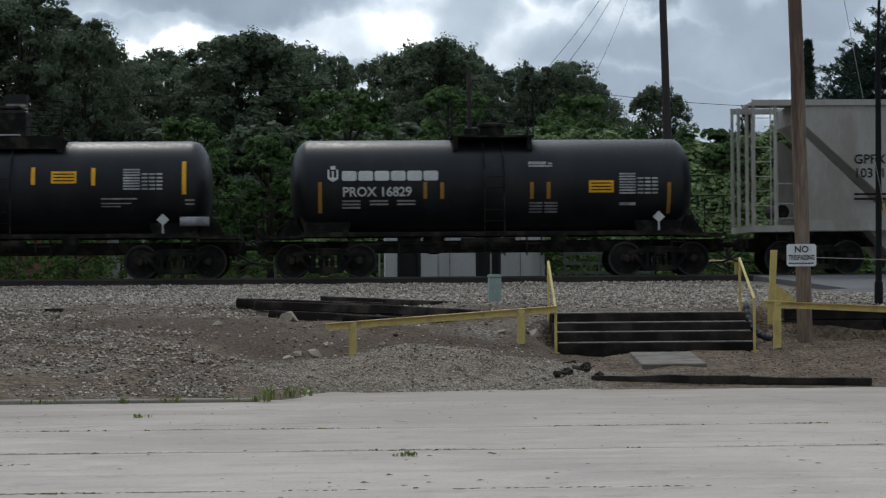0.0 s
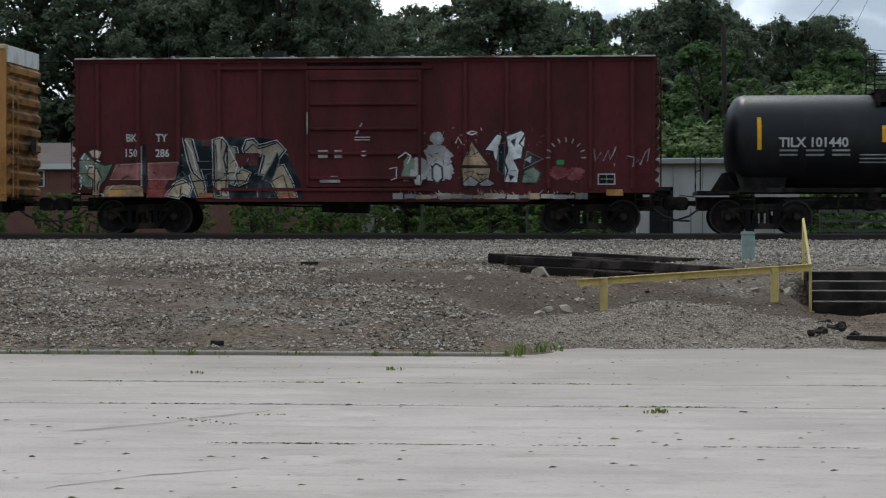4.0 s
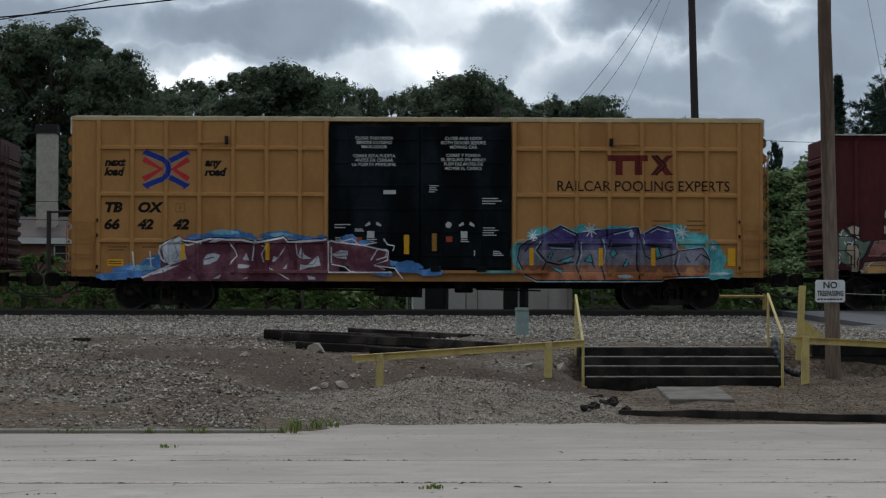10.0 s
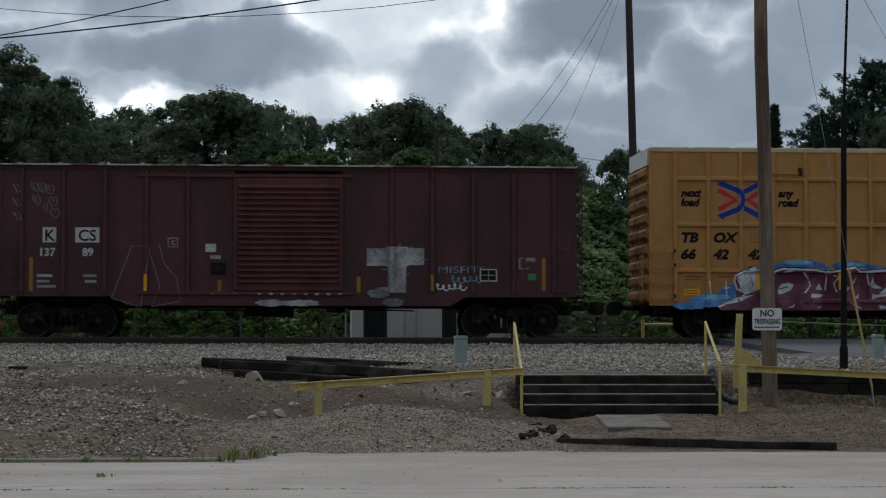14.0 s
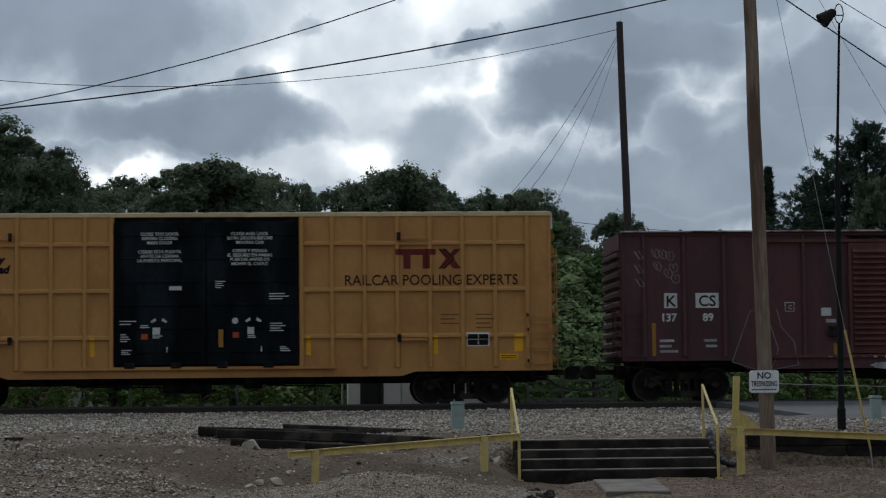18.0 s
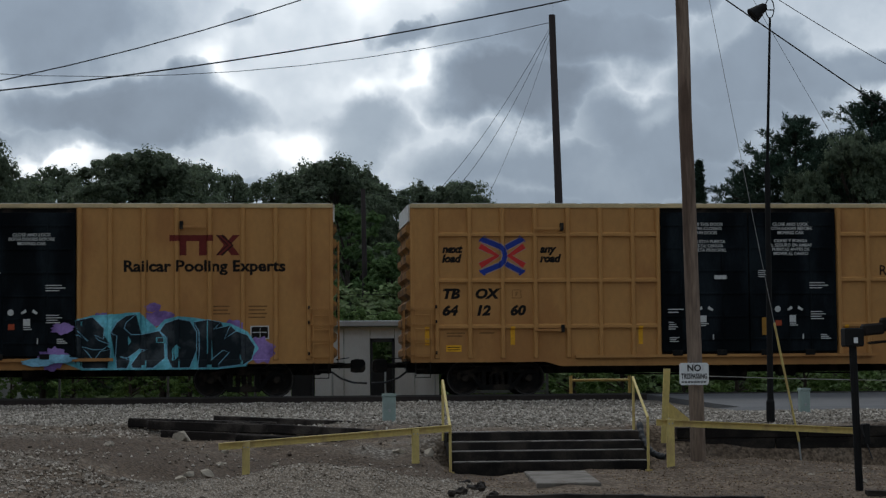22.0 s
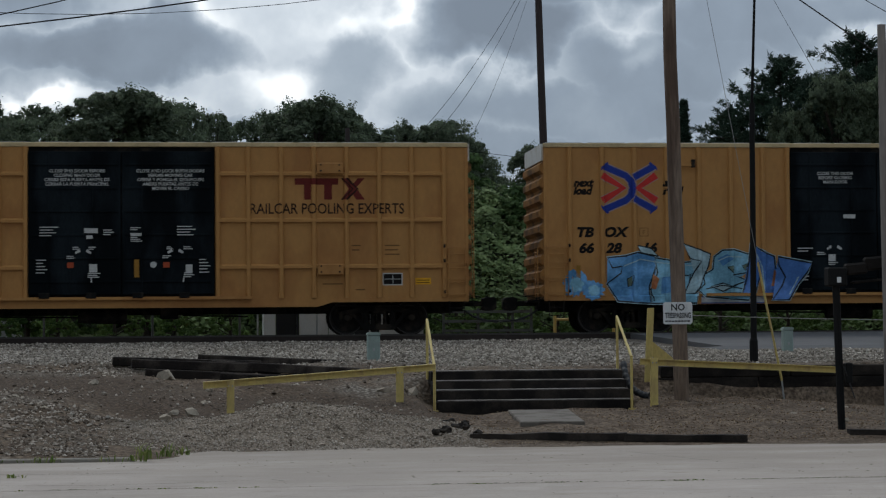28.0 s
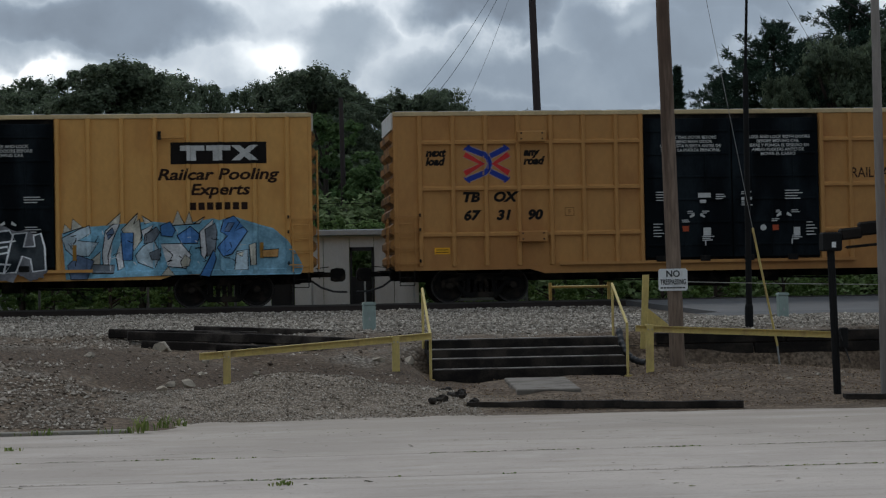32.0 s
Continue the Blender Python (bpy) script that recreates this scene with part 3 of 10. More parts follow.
stones("ballast", 54000, -17, 20, 36.5, 54.6, 0.018, 0.048, BALLAST, "loose light grey ballast stones beside the track", 3, 1.5, lambda x, y, rng: not_path(x, y, rng) & (rng.random(len(x)) < np.clip(0.25 + (y - 36.5) / 3.0 + 0.25 * np.sin(1.3 * x + 2 * y), 0.1, 1.0)))
stones("bank_gravel", 84000, -12, 7, 25.4, 37.5, 0.010, 0.040, RUBBLE, "loose brown and grey gravel on the bank", 4, 2.0,
       lambda x, y, rng: not_path(x, y, rng) & (y > 25.6 + 1.0 * (x > -1.5)) & (rng.random(len(x)) < np.where((x > -1.6) & (y > 26.5), 0.07, np.clip(0.62 + 0.34 * np.sin(x * 1.15 + 0.6 * y) + 0.30 * np.sin(1.9 * y - 0.7 * x + 1) - 0.6 * np.exp(-((x + 2.6) / 1.9) ** 2 - ((y - 33.2) / 1.7) ** 2), 0.05, 1.0))))
stones("apron_gravel", 13000, -1.6, 3.5, 26.9, 30.6, 0.008, 0.022, APRON, "fine grey gravel heaped along the lot's edge", 5, 1.5)
stones("bank_rubble", 70, -8, 3.2, 26.5, 36.5, 0.03, 0.09, RUBBLE, "broken stones scattered over the bank", 6, 3.0, not_path)
stones("litter", 16000, 3.2, 14, 27.5, 35.8, 0.005, 0.018, LITTER, "dead leaves and wood chips on the dirt", 8, 2.0, lambda x, y, rng: ~((x > 4.2) & (x < 5.8) & (y > 29.6) & (y < 33.5)) & ~((x < 6.9) & (y > 33.8)))


# ---- the paved lot ----
def lot_material():
    """Worn concrete: broad stains, streaks along the drive, pale scuffs and dark specks."""
    m = bpy.data.materials.new("worn_lot_concrete")
    m.use_nodes = True
    n, l = m.node_tree.nodes, m.node_tree.links
    b = n["Principled BSDF"]
    b.inputs["Roughness"].default_value, b.inputs["Specular IOR Level"].default_value = 0.9, 0.25
    tc = n.new("ShaderNodeTexCoord")

    def tex(size, stretch_, detail=6.0, rough_=0.6):
        mp = n.new("ShaderNodeMapping")
        mp.inputs["Scale"].default_value = stretch_
        l.new(tc.outputs["Object"], mp.inputs[0])
        k = n.new("ShaderNodeTexNoise")
        k.inputs["Scale"].default_value, k.inputs["Detail"].default_value, k.inputs["Roughness"].default_value = size, detail, rough_
        l.new(mp.outputs[0], k.inputs["Vector"])
        return k.outputs[0]

    def span(v, a_, b_, c, d):
        k = n.new("ShaderNodeMapRange")
        l.new(v, k.inputs[0])
        for i, w in enumerate((a_, b_, c, d)):
            k.inputs[i + 1].default_value = w
        return k.outputs[0]

    def over(fac, under, colour):
        k = n.new("ShaderNodeMix")
        k.data_type = "RGBA"
        l.new(fac, k.inputs[0])
        if isinstance(under, tuple):
            k.inputs["A"].default_value = (*under, 1)
        else:
            l.new(under, k.inputs["A"])
        k.inputs["B"].default_value = (*colour, 1)
        return k.outputs["Result"]

    c = over(span(tex(0.35, (1, 1, 1)), 0.42, 0.62, 0.0, 0.75), (0.445, 0.388, 0.344), (0.350, 0.303, 0.268))
    c = over(span(tex(1.0, (0.35, 2.6, 1), 7.0, 0.66), 0.50, 0.66, 0.0, 0.38), c, (0.283, 0.246, 0.209))
    c = over(span(tex(1.6, (0.7, 1.1, 1), 8.0, 0.66), 0.53, 0.68, 0.0, 0.5), c, (0.525, 0.473, 0.425))
    c = over(span(tex(1.7, (0.8, 1.3, 1), 9.0, 0.72), 0.56, 0.68, 0.0, 0.5), c, (0.23, 0.195, 0.155))
    xyz = n.new("ShaderNodeSeparateXYZ")
    l.new(tc.outputs["Object"], xyz.inputs[0])
    washed = n.new("ShaderNodeMath")    # soil washed over the paving along the bank
    washed.operation = "MULTIPLY"
    l.new(span(tex(0.5, (0.6, 1.6, 1), 7.0, 0.65), 0.34, 0.60, 0.25, 0.8), washed.inputs[0])
    l.new(span(xyz.outputs["Y"], 17.0, 26.5, 0.0, 1.0), washed.inputs[1])
    c = over(washed.outputs[0], c, (0.262, 0.222, 0.180))
    c = over(span(tex(22.0, (1, 1, 1), 6.0, 0.75), 0.56, 0.68, 0.0, 0.6), c, (0.20, 0.175, 0.14))
    l.new(c, b.inputs["Base Color"])
    k = n.new("ShaderNodeBump")
    k.inputs["Strength"].default_value, k.inputs["Distance"].default_value = 0.3, 0.012
    l.new(tex(24.0, (1, 1, 1)), k.inputs["Height"])
    l.new(k.outputs[0], b.inputs["Normal"])
    return m


LOT = lot_material()
rng = np.random.default_rng(11)
edge_y = lambda x: np.interp(x, (-60, -1.3, -1.1, -0.6, 0.0, 3.0, 4.6, 6.1, 8.3, 60), (25.15, 25.15, 25.5, 26.6, 27.3, 27.4, 27.3, 27.2, 26.7, 26.6))
lot = thing("lot_pavement", "pale worn concrete paving of the lot with dark joints", "pavement", kind="structure")
JOINTS_Y = (-20, 2, 8.5, 11.65, 14.9, 18.2, 20.8, 30)
JOINTS_X = (-60, -15, 18, 60)
for j in range(len(JOINTS_Y) - 1):
    for i in range(len(JOINTS_X) - 1):
        bm = bmesh.new()
        xs = [x for x in np.linspace(JOINTS_X[i] + 0.008, JOINTS_X[i + 1] - 0.008, 90)]
        lo = JOINTS_Y[j] + 0.011
        his = [min(JOINTS_Y[j + 1] - 0.011, float(edge_y(x)) + (0.12 * noise.noise(Vector((x * 1.7, 0, 5))) if x > -1.2 else 0)) if j == len(JOINTS_Y) - 2 else JOINTS_Y[j + 1] - 0.011 for x in xs]
        tilt = rng.uniform(-0.006, -0.003) if j not in (2, 3) else -0.0025
        a = [[bm.verts.new((x, yy, zz)) for zz in (tilt, -0.15)] for x in xs for yy in (lo,)]
        b = [[bm.verts.new((x, yy, zz)) for zz in (tilt, -0.15)] for x, yy in zip(xs, his)]
        for k in range(len(xs) - 1):
            bm.faces.new((a[k][0], a[k + 1][0], b[k + 1][0], b[k][0]))
            bm.faces.new((a[k][1], a[k + 1][1], a[k + 1][0], a[k][0]))
            bm.faces.new((b[k][0], b[k + 1][0], b[k + 1][1], b[k][1]))
        for k in (0, -1):
            bm.faces.new((a[k][0], b[k][0], b[k][1], a[k][1]))
        part("slab", bm, LOT, lot)


# crumbs and low growth in the joints, specks over the paving
def crumbs(name, count, x0, x1, ys, spread, small, large, label, seed):
    rng_ = np.random.default_rng(seed)
    x, row = rng_.uniform(x0, x1, count), rng_.integers(0, len(ys), count)
    dense = np.sin(x * 1.7 + row * 2.3) + np.sin(x * 0.63 + row * 1.1) + 0.8 * np.sin(x * 5.1 + row)
    ok = dense > rng_.uniform(-0.6, 2.2, count)
    x, row = x[ok], row[ok]
    y = np.array(ys)[row] + rng_.normal(0, spread, len(x))
    r = rng_.uniform(small, large, len(x))
    k = len(x)
    base = np.array([(1, 0, 0), (-0.5, 0.87, 0), (-0.5, -0.87, 0), (0, 0, 0.28)], float)
    v = base[None] * r[:, None, None] * rng_.uniform(0.5, 1.4, (k, 4, 1))
    v[..., 0] *= 1.6
    v += np.stack([x, y, np.full(k, 0.001)], -1)[:, None]
    tri = np.array([(0, 1, 3), (1, 2, 3), (2, 0, 3)])
    m = bpy.data.meshes.new(name)
    m.from_pydata(v.reshape(-1, 3).tolist(), [], (tri[None] + 4 * np.arange(k)[:, None, None]).reshape(-1, 3).tolist())
    tagged(link(name, m, JOINT_DIRT), label, "debris", kind="stuff")


crumbs("joint_growth", 15000, -14, 17, JOINTS_Y[2:7], 0.010, 0.006, 0.019, "dirt and low weeds along the joints of the paving", 51)
crumbs("lot_specks", 1700, -12, 14, [9.5 + 0.42 * k for k in range(36)], 0.2, 0.005, 0.015, "dark specks and leaf bits strewn over the paving", 52)
crumbs("edge_specks", 700, -12, 9, (24.9, 24.6, 24.0, 23.0, 22.0), 0.25, 0.006, 0.018, "grit washed onto the paving along its edge", 53)
crumbs("leaf_bits", 620, -9, 8, [9.0 + 0.37 * k for k in range(26)], 0.2, 0.012, 0.030, "dark brown leaf bits scattered on the paving", 54)

# ---- track ----
TRACK_Y, RAIL_Z = 56.8, 1.43
track = thing("railway_track", "rusty rails on dark ties in ballast", "track", kind="structure")
for side in (-0.755, 0.755):
    bm = bmesh.new()
    y = TRACK_Y + side
    box(bm, -260, 260, y - 0.035, y + 0.035, RAIL_Z - 0.045, RAIL_Z)
    part("rail_head", bm, RAIL_TOP, track)
    bm = bmesh.new()
    box(bm, -260, 260, y - 0.01, y + 0.01, RAIL_Z - 0.16, RAIL_Z - 0.045)
    box(bm, -260, 260, y - 0.075, y + 0.075, RAIL_Z - 0.185, RAIL_Z - 0.16)
    part("rail_web", bm, RAIL_STEEL, track)
bm = bmesh.new()
box(bm, -0.115, 0.115, -1.3, 1.3, -0.16, 0.02)
tie_mesh = done(bm, "tie", bevel=0.012)
for k in range(150):
    x = -40 + k * 0.55
    link("tie", tie_mesh, TIE, track, at=pose(x, TRACK_Y + random.uniform(-0.06, 0.06), RAIL_Z - 0.205, 0, 0, random.uniform(-1, 1)))

# ---- wheels and bogies, shared by all cars ----
R_WHEEL = 0.457
bm = bmesh.new()
lathe(bm, [(-0.07, 0.10), (-0.066, 0.16), (-0.05, 0.20), (-0.03, 0.37), (-0.068, 0.385), (-0.07, 0.452), (0.045, 0.462), (0.052, 0.487), (0.072, 0.487), (0.072, 0.36), (0.03, 0.34), (0.03, 0.14), (0.07, 0.11)], "Y", 36)
wheel_mesh = done(bm, "wheel", 30)
bm = bmesh.new()
hoops = [[bm.verts.new((r * math.cos(2 * math.pi * i / 36), y, r * math.sin(2 * math.pi * i / 36))) for i in range(36)] for y, r in ((-0.073, 0.438), (-0.075, 0.462), (0.046, 0.466))]
for p, q in zip(hoops, hoops[1:]):
    for i in range(36):
        bm.faces.new((p[i], p[(i + 1) % 36], q[(i + 1) % 36], q[i]))
tread_mesh = done(bm, "tread_band", 30)
bm = bmesh.new()
lathe(bm, [(-1.05, 0.07), (-0.82, 0.08), (-0.7, 0.10), (0.7, 0.10), (0.82, 0.08), (1.05, 0.07)], "Y", 16)
axle_mesh = done(bm, "axle", 30)
bm = bmesh.new()
lathe(bm, [(-1.13, 0.05), (-1.125, 0.09), (-1.06, 0.115), (-0.92, 0.115), (-0.92, 0.06)], "Y", 16)
cap_mesh = done(bm, "bearing_cap", 30)
bm = bmesh.new()
# arch bar above, tension bar below, two columns, a pedestal at either end
slab(bm, [(-1.10, 0.56), (-1.10, 0.64), (-0.62, 0.70), (-0.42, 0.80), (0.42, 0.80), (0.62, 0.70), (1.10, 0.64), (1.10, 0.56), (0.66, 0.57), (0.40, 0.64), (-0.40, 0.64), (-0.66, 0.57)], -1.07, -0.93)
slab(bm, [(-0.78, 0.58), (-0.66, 0.58), (-0.40, 0.26), (0.40, 0.26), (0.66, 0.58), (0.78, 0.58), (0.44, 0.12), (-0.44, 0.12)], -1.07, -0.93)
for s in (-1, 1):
    slab(bm, [(s * 0.30, 0.24), (s * 0.42, 0.24), (s * 0.42, 0.66), (s * 0.30, 0.66)], -1.06, -0.94)
    slab(bm, [(s * 0.74, 0.40), (s * 0.82, 0.40), (s * 0.82, 0.60), (s * 0.70, 0.60)], -1.06, -0.94)
    slab(bm, [(s * 0.99, 0.40), (s * 1.09, 0.40), (s * 1.09, 0.60), (s * 0.99, 0.60)], -1.06, -0.94)
frame_mesh = done(bm, "side_frame", bevel=0.012)
bm = bmesh.new()
for k in range(3):
    coil = [(0.25, 0.02)] + [(0.255 + 0.0225 * j, 0.068 if j % 2 else 0.052) for j in range(15)] + [(0.59, 0.02)]
    lathe(bm, coil, "Z", 12, ((k - 1) * 0.16, -1.0, 0))
spring_mesh = done(bm, "spring_nest")
bm = bmesh.new()
box(bm, -0.18, 0.18, -1.05, 1.05, 0.56, 0.78)
bolster_mesh = done(bm, "bolster", bevel=0.02)
bm = bmesh.new()
box(bm, -0.04, 0.04, -0.8, 0.8, 0.30, 0.42)
for s in (-1, 1):
    box(bm, -0.07, 0.05, s * 0.76 - 0.06, s * 0.76 + 0.06, 0.25, 0.5)
brake_mesh = done(bm, "brake_beam")

FLIP = Matrix.Rotation(math.pi, 4, "Z")


def bogie(car, cx, base=1.78):
    for m in (Matrix.Translation((cx, 0, 0)), Matrix.Translation((cx, 0, 0)) @ FLIP):
        f = link("side_frame", frame_mesh, UNDER, car, at=m)
        link("spring_nest", spring_mesh, UNDER, f)
    link("bolster", bolster_mesh, UNDER, car, at=(cx, 0, 0))
    for e in (-0.45, 0.45):
        link("brake_beam", brake_mesh, UNDER, car, at=(cx + e, 0, 0))
    for s in (-base / 2, base / 2):
        w = link("wheelset", axle_mesh, UNDER, car, at=(cx + s, 0, R_WHEEL))
        link("wheel", wheel_mesh, WHEEL, w, at=(0, -0.755, 0))
        link("wheel", wheel_mesh, WHEEL, w, at=Matrix.Translation((0, 0.755, 0)) @ FLIP)
        link("tread_band", tread_mesh, TREAD, w, at=(0, -0.755, 0))
        for m in (Matrix.Identity(4), FLIP):
            link("bearing_cap", cap_mesh, UNDER, w, at=m)


def coupler(car, x, way):
    """Draft gear, shank and knuckle at one end, with the hanging air hose and the lever."""
    bm = bmesh.new()
    box(bm, min(x, x - way * 0.5), max(x, x - way * 0.5), -0.26, 0.26, 0.62, 1.0)
    part("draft_sill", bm, UNDER, car, bevel=0.015)
    bm = bmesh.new()
    box(bm, min(x, x + way * 0.62), max(x, x + way * 0.62), -0.07, 0.07, 0.76, 0.90)
    part("coupler_shank", bm, UNDER, car, bevel=0.015)
    bm = bmesh.new()
    a, b = x + way * 0.55, x + way * 0.95
    slab(bm, [(a, 0.66), (a, 0.98), (a + way * 0.14, 1.02), (b - way * 0.06, 1.0), (b, 0.93), (b, 0.71), (b - way * 0.06, 0.64), (a + way * 0.14, 0.63)], -0.2, 0.2)
    part("coupler_head", bm, UNDER, car, bevel=0.02)
    bm = bmesh.new()
    pts = [Vector((x, -0.35, 0.66)), Vector((x + way * 0.25, -0.36, 0.48)), Vector((x + way * 0.6, -0.33, 0.36)), Vector((x + way * 0.98, -0.30, 0.34))]
    for p, q in zip(pts, pts[1:]):
        rod(bm, p, q, 0.028, sides=8)
    part("air_hose", bm, RUBBER, car)
    bm = bmesh.new()
    rod(bm, (x + way * 0.5, 0, 1.05), (x + way * 0.12, -0.5, 1.0), 0.014, sides=6)
    rod(bm, (x + way * 0.12, -0.5, 1.0), (x + way * 0.12, -1.45, 0.98), 0.014, sides=6)
    rod(bm, (x + way * 0.12, -1.45, 0.98), (x + way * 0.16, -1.5, 0.72), 0.014, sides=6)
    part("uncoupling_lever", bm, UNDER, car)

# ---- box cars ----
def ladder(car, x0, x1, y, zs, material, name="ladder"):
    bm = bmesh.new()
    for x in (x0, x1):
        rod(bm, (x, y, zs[0] - 0.12), (x, y, zs[-1] + 0.12), 0.016, sides=6)
    for z in zs:
        rod(bm, (x0, y, z), (x1, y, z), 0.013, sides=6)
    return part(name, bm, material, car)


def steps_under(car, x, y, z, material):
    bm = bmesh.new()
    for s in (-0.2, 0.2):
        rod(bm, (x + s, y, z), (x + s, y, z - 0.42), 0.014, sides=6)
    for k in (0.2, 0.42):
        rod(bm, (x - 0.2, y, z - k), (x + 0.2, y, z - k), 0.014, sides=6)
    part("sill_step", bm, material, car)


def corrugated_end(car, x, way, half, z0, z1, material, top_material, ribs=9):
    """An end wall pressed into deep horizontal ribs, with a smooth panel on top."""
    prof = [(0.0, z0)]
    step = (z1 - 0.48 - z0) / ribs
    for k in range(ribs):
        a = z0 + k * step
        prof += [(0.0, a + step * 0.16), (0.10, a + step * 0.36), (0.105, a + step * 0.74), (0.0, a + step * 0.96)]
    prof.append((0.0, z1 - 0.48))
    bm = bmesh.new()
    ys = (-half + 0.06, half - 0.06)
    rows = [[bm.verts.new((x + way * d, y, z)) for d, z in prof] for y in ys]
    for i in range(len(prof) - 1):
        bm.faces.new((rows[0][i], rows[0][i + 1], rows[1][i + 1], rows[1][i]))
    back = [[bm.verts.new((x - way * 0.05, y, z)) for z in (z0, z1 - 0.48)] for y in ys]
    for r, b in zip(rows, back):
        bm.faces.new(r + [b[1], b[0]])
    bm.faces.new((back[0][0], back[0][1], back[1][1], back[1][0]))
    part("end_wall", bm, material, car)
    bm = bmesh.new()
    box(bm, min(x - way * 0.03, x + way * 0.05), max(x - way * 0.03, x + way * 0.05), -half + 0.05, half - 0.05, z1 - 0.478, z1 - 0.02)
    part("end_top_panel", bm, top_material, car, "white top panel of the end wall" if top_material is WHITE_PANEL else "")


def boxcar_shell(car, length, z0, z1, body, roof, rib_xs, rib_gap, end_top, belts=(), half=1.6, door=(-0.4, 4.6), mid_drop=0.22, truck_in=2.4, end_ribs=9):
    """Floor, walls, ribs, roof, ends, sills, ladders, bogies and couplers; x runs from -length/2 to length/2."""
    h = length / 2
    a, b = door
    for s in (-1, 1):
        for n_, (p, q) in enumerate(((-h, a), (b, h))):
            bm = bmesh.new()
            box(bm, p, q, min(s * half, s * (half - 0.06)), max(s * half, s * (half - 0.06)), z0 + 0.12, z1 - 0.12)
            part("side_wall", bm, body, car)
        bm = bmesh.new()
        drop = [(-h + 0.02, z0), (-h + 0.02, z0 + 0.119), (h - 0.02, z0 + 0.119), (h - 0.02, z0), (h - truck_in - 1.3, z0), (h - truck_in - 1.7, z0 - mid_drop), (-h + truck_in + 1.7, z0 - mid_drop), (-h + truck_in + 1.3, z0)]
        slab(bm, drop, s * half - 0.03 if s > 0 else s * half - 0.02, s * half + 0.02 if s > 0 else s * half + 0.03)
        part("side_sill", bm, body, car)
        bm = bmesh.new()
        box(bm, -h, h, min(s * (half + 0.035), s * (half - 0.1)), max(s * (half + 0.035), s * (half - 0.1)), z1 - 0.119, z1)
        part("top_chord", bm, roof if roof is YELLOW_ROOF else body, car, bevel=0.012)
    bm = bmesh.new()
    hat = [[bm.verts.new((x, y, z)) for x, y in ((-0.078, 0.085), (-0.044, 0.0), (0.044, 0.0), (0.078, 0.085))] for z in (z0 + 0.12, z1 - 0.12)]
    for i in range(4):
        bm.faces.new((hat[0][i], hat[0][(i + 1) % 4], hat[1][(i + 1) % 4], hat[1][i]))
    bm.faces.new(hat[0])
    bm.faces.new(hat[1][::-1])
    rib_mesh = done(bm, "side_rib")
    for s in (-1, 1):
        for x in rib_xs:
            link("side_rib", rib_mesh, body, car, at=Matrix.Translation((x, s * (half + 0.085), 0)) @ (FLIP if s > 0 else Matrix.Identity(4)))
    if belts:
        bm = bmesh.new()
        hat = [[bm.verts.new((x, y, z)) for y, z in ((0.075, -0.045), (0.0, -0.036), (0.0, 0.036), (0.075, 0.080))] for x in (-rib_gap / 2 + 0.05, rib_gap / 2 - 0.05)]
        for i in range(4):
            bm.faces.new((hat[0][i], hat[0][(i + 1) % 4], hat[1][(i + 1) % 4], hat[1][i]))
        bm.faces.new(hat[0])
        bm.faces.new(hat[1][::-1])
        belt_mesh = done(bm, "belt")
        for p, q in zip(rib_xs, rib_xs[1:]):
            if q - p < rib_gap * 1.3:
                for z in belts:
                    link("belt", belt_mesh, body, car, at=((p + q) / 2, -half - 0.075, z)).scale = ((q - p - 0.09) / (rib_gap - 0.10), 1, 1)
    for s in (-1, 1):    # dark panel added behind the doors to shut out light in the gaps
        bm = bmesh.new()
        box(bm, a + 0.002, b - 0.002, min(s * (half - 0.10), s * (half - 0.062)), max(s * (half - 0.10), s * (half - 0.062)), z0 + 0.12, z1 - 0.12)
        part("door_backing", bm, UNDER, car)
    # corner posts
    for x in (-h, h):
        for s in (-1, 1):
            bm = bmesh.new()
            w = 0.10 if x < 0 else -0.10
            box(bm, min(x, x + w), max(x, x + w), min(s * (half + 0.02), s * (half - 0.07)), max(s * (half + 0.02), s * (half - 0.07)), z0, z1 - 0.12)
            part("corner_post", bm, body, car, bevel=0.012)
    # roof in corrugated sheets
    n_ = int(length / 1.15)
    w = length / n_
    bm = bmesh.new()
    slab(bm, [(0.03, z1 - 0.02), (0.08, z1 + 0.022), (w - 0.08, z1 + 0.022), (w - 0.03, z1 - 0.02)], -half + 0.05, half - 0.05)
    sheet = done(bm, "roof_sheet")
    for k in range(n_):
        link("roof_sheet", sheet, ROOF_METAL, car, at=(-h + w * k, 0, 0))
    bm = bmesh.new()
    box(bm, -h, h, -half + 0.06, half - 0.06, z0 + 0.05, z0 + 0.118)
    part("floor_pan", bm, UNDER, car)
    bm = bmesh.new()
    box(bm, -h + 0.3, h - 0.3, -0.2, 0.2, z0 - 0.30, z0 + 0.05)
    for k in range(9):
        x = -h + 1.0 + (length - 2.0) * k / 8
        if abs(abs(x) - (h - truck_in)) > 1.5:
            block("cross_bearer", UNDER, car, x - 0.05, x + 0.05, -half + 0.08, half - 0.08, z0 - 0.12, z0 + 0.046)
    part("centre_sill", bm, UNDER, car)
    # brake gear below the floor
    for name, p, q, r in (("air_reservoir", (-1.2, -0.7), (0.1, -0.7), 0.2), ("brake_rod", (1.6, -0.45), (3.4, -0.40), 0.025), ("brake_rod", (-3.6, -0.42), (-1.2, -0.5), 0.025)):
        bm = bmesh.new()
        rod(bm, (p[0], p[1], z0 - 0.32), (q[0], q[1], z0 - 0.36), r, sides=14 if r > 0.1 else 6)
        part(name, bm, UNDER, car)
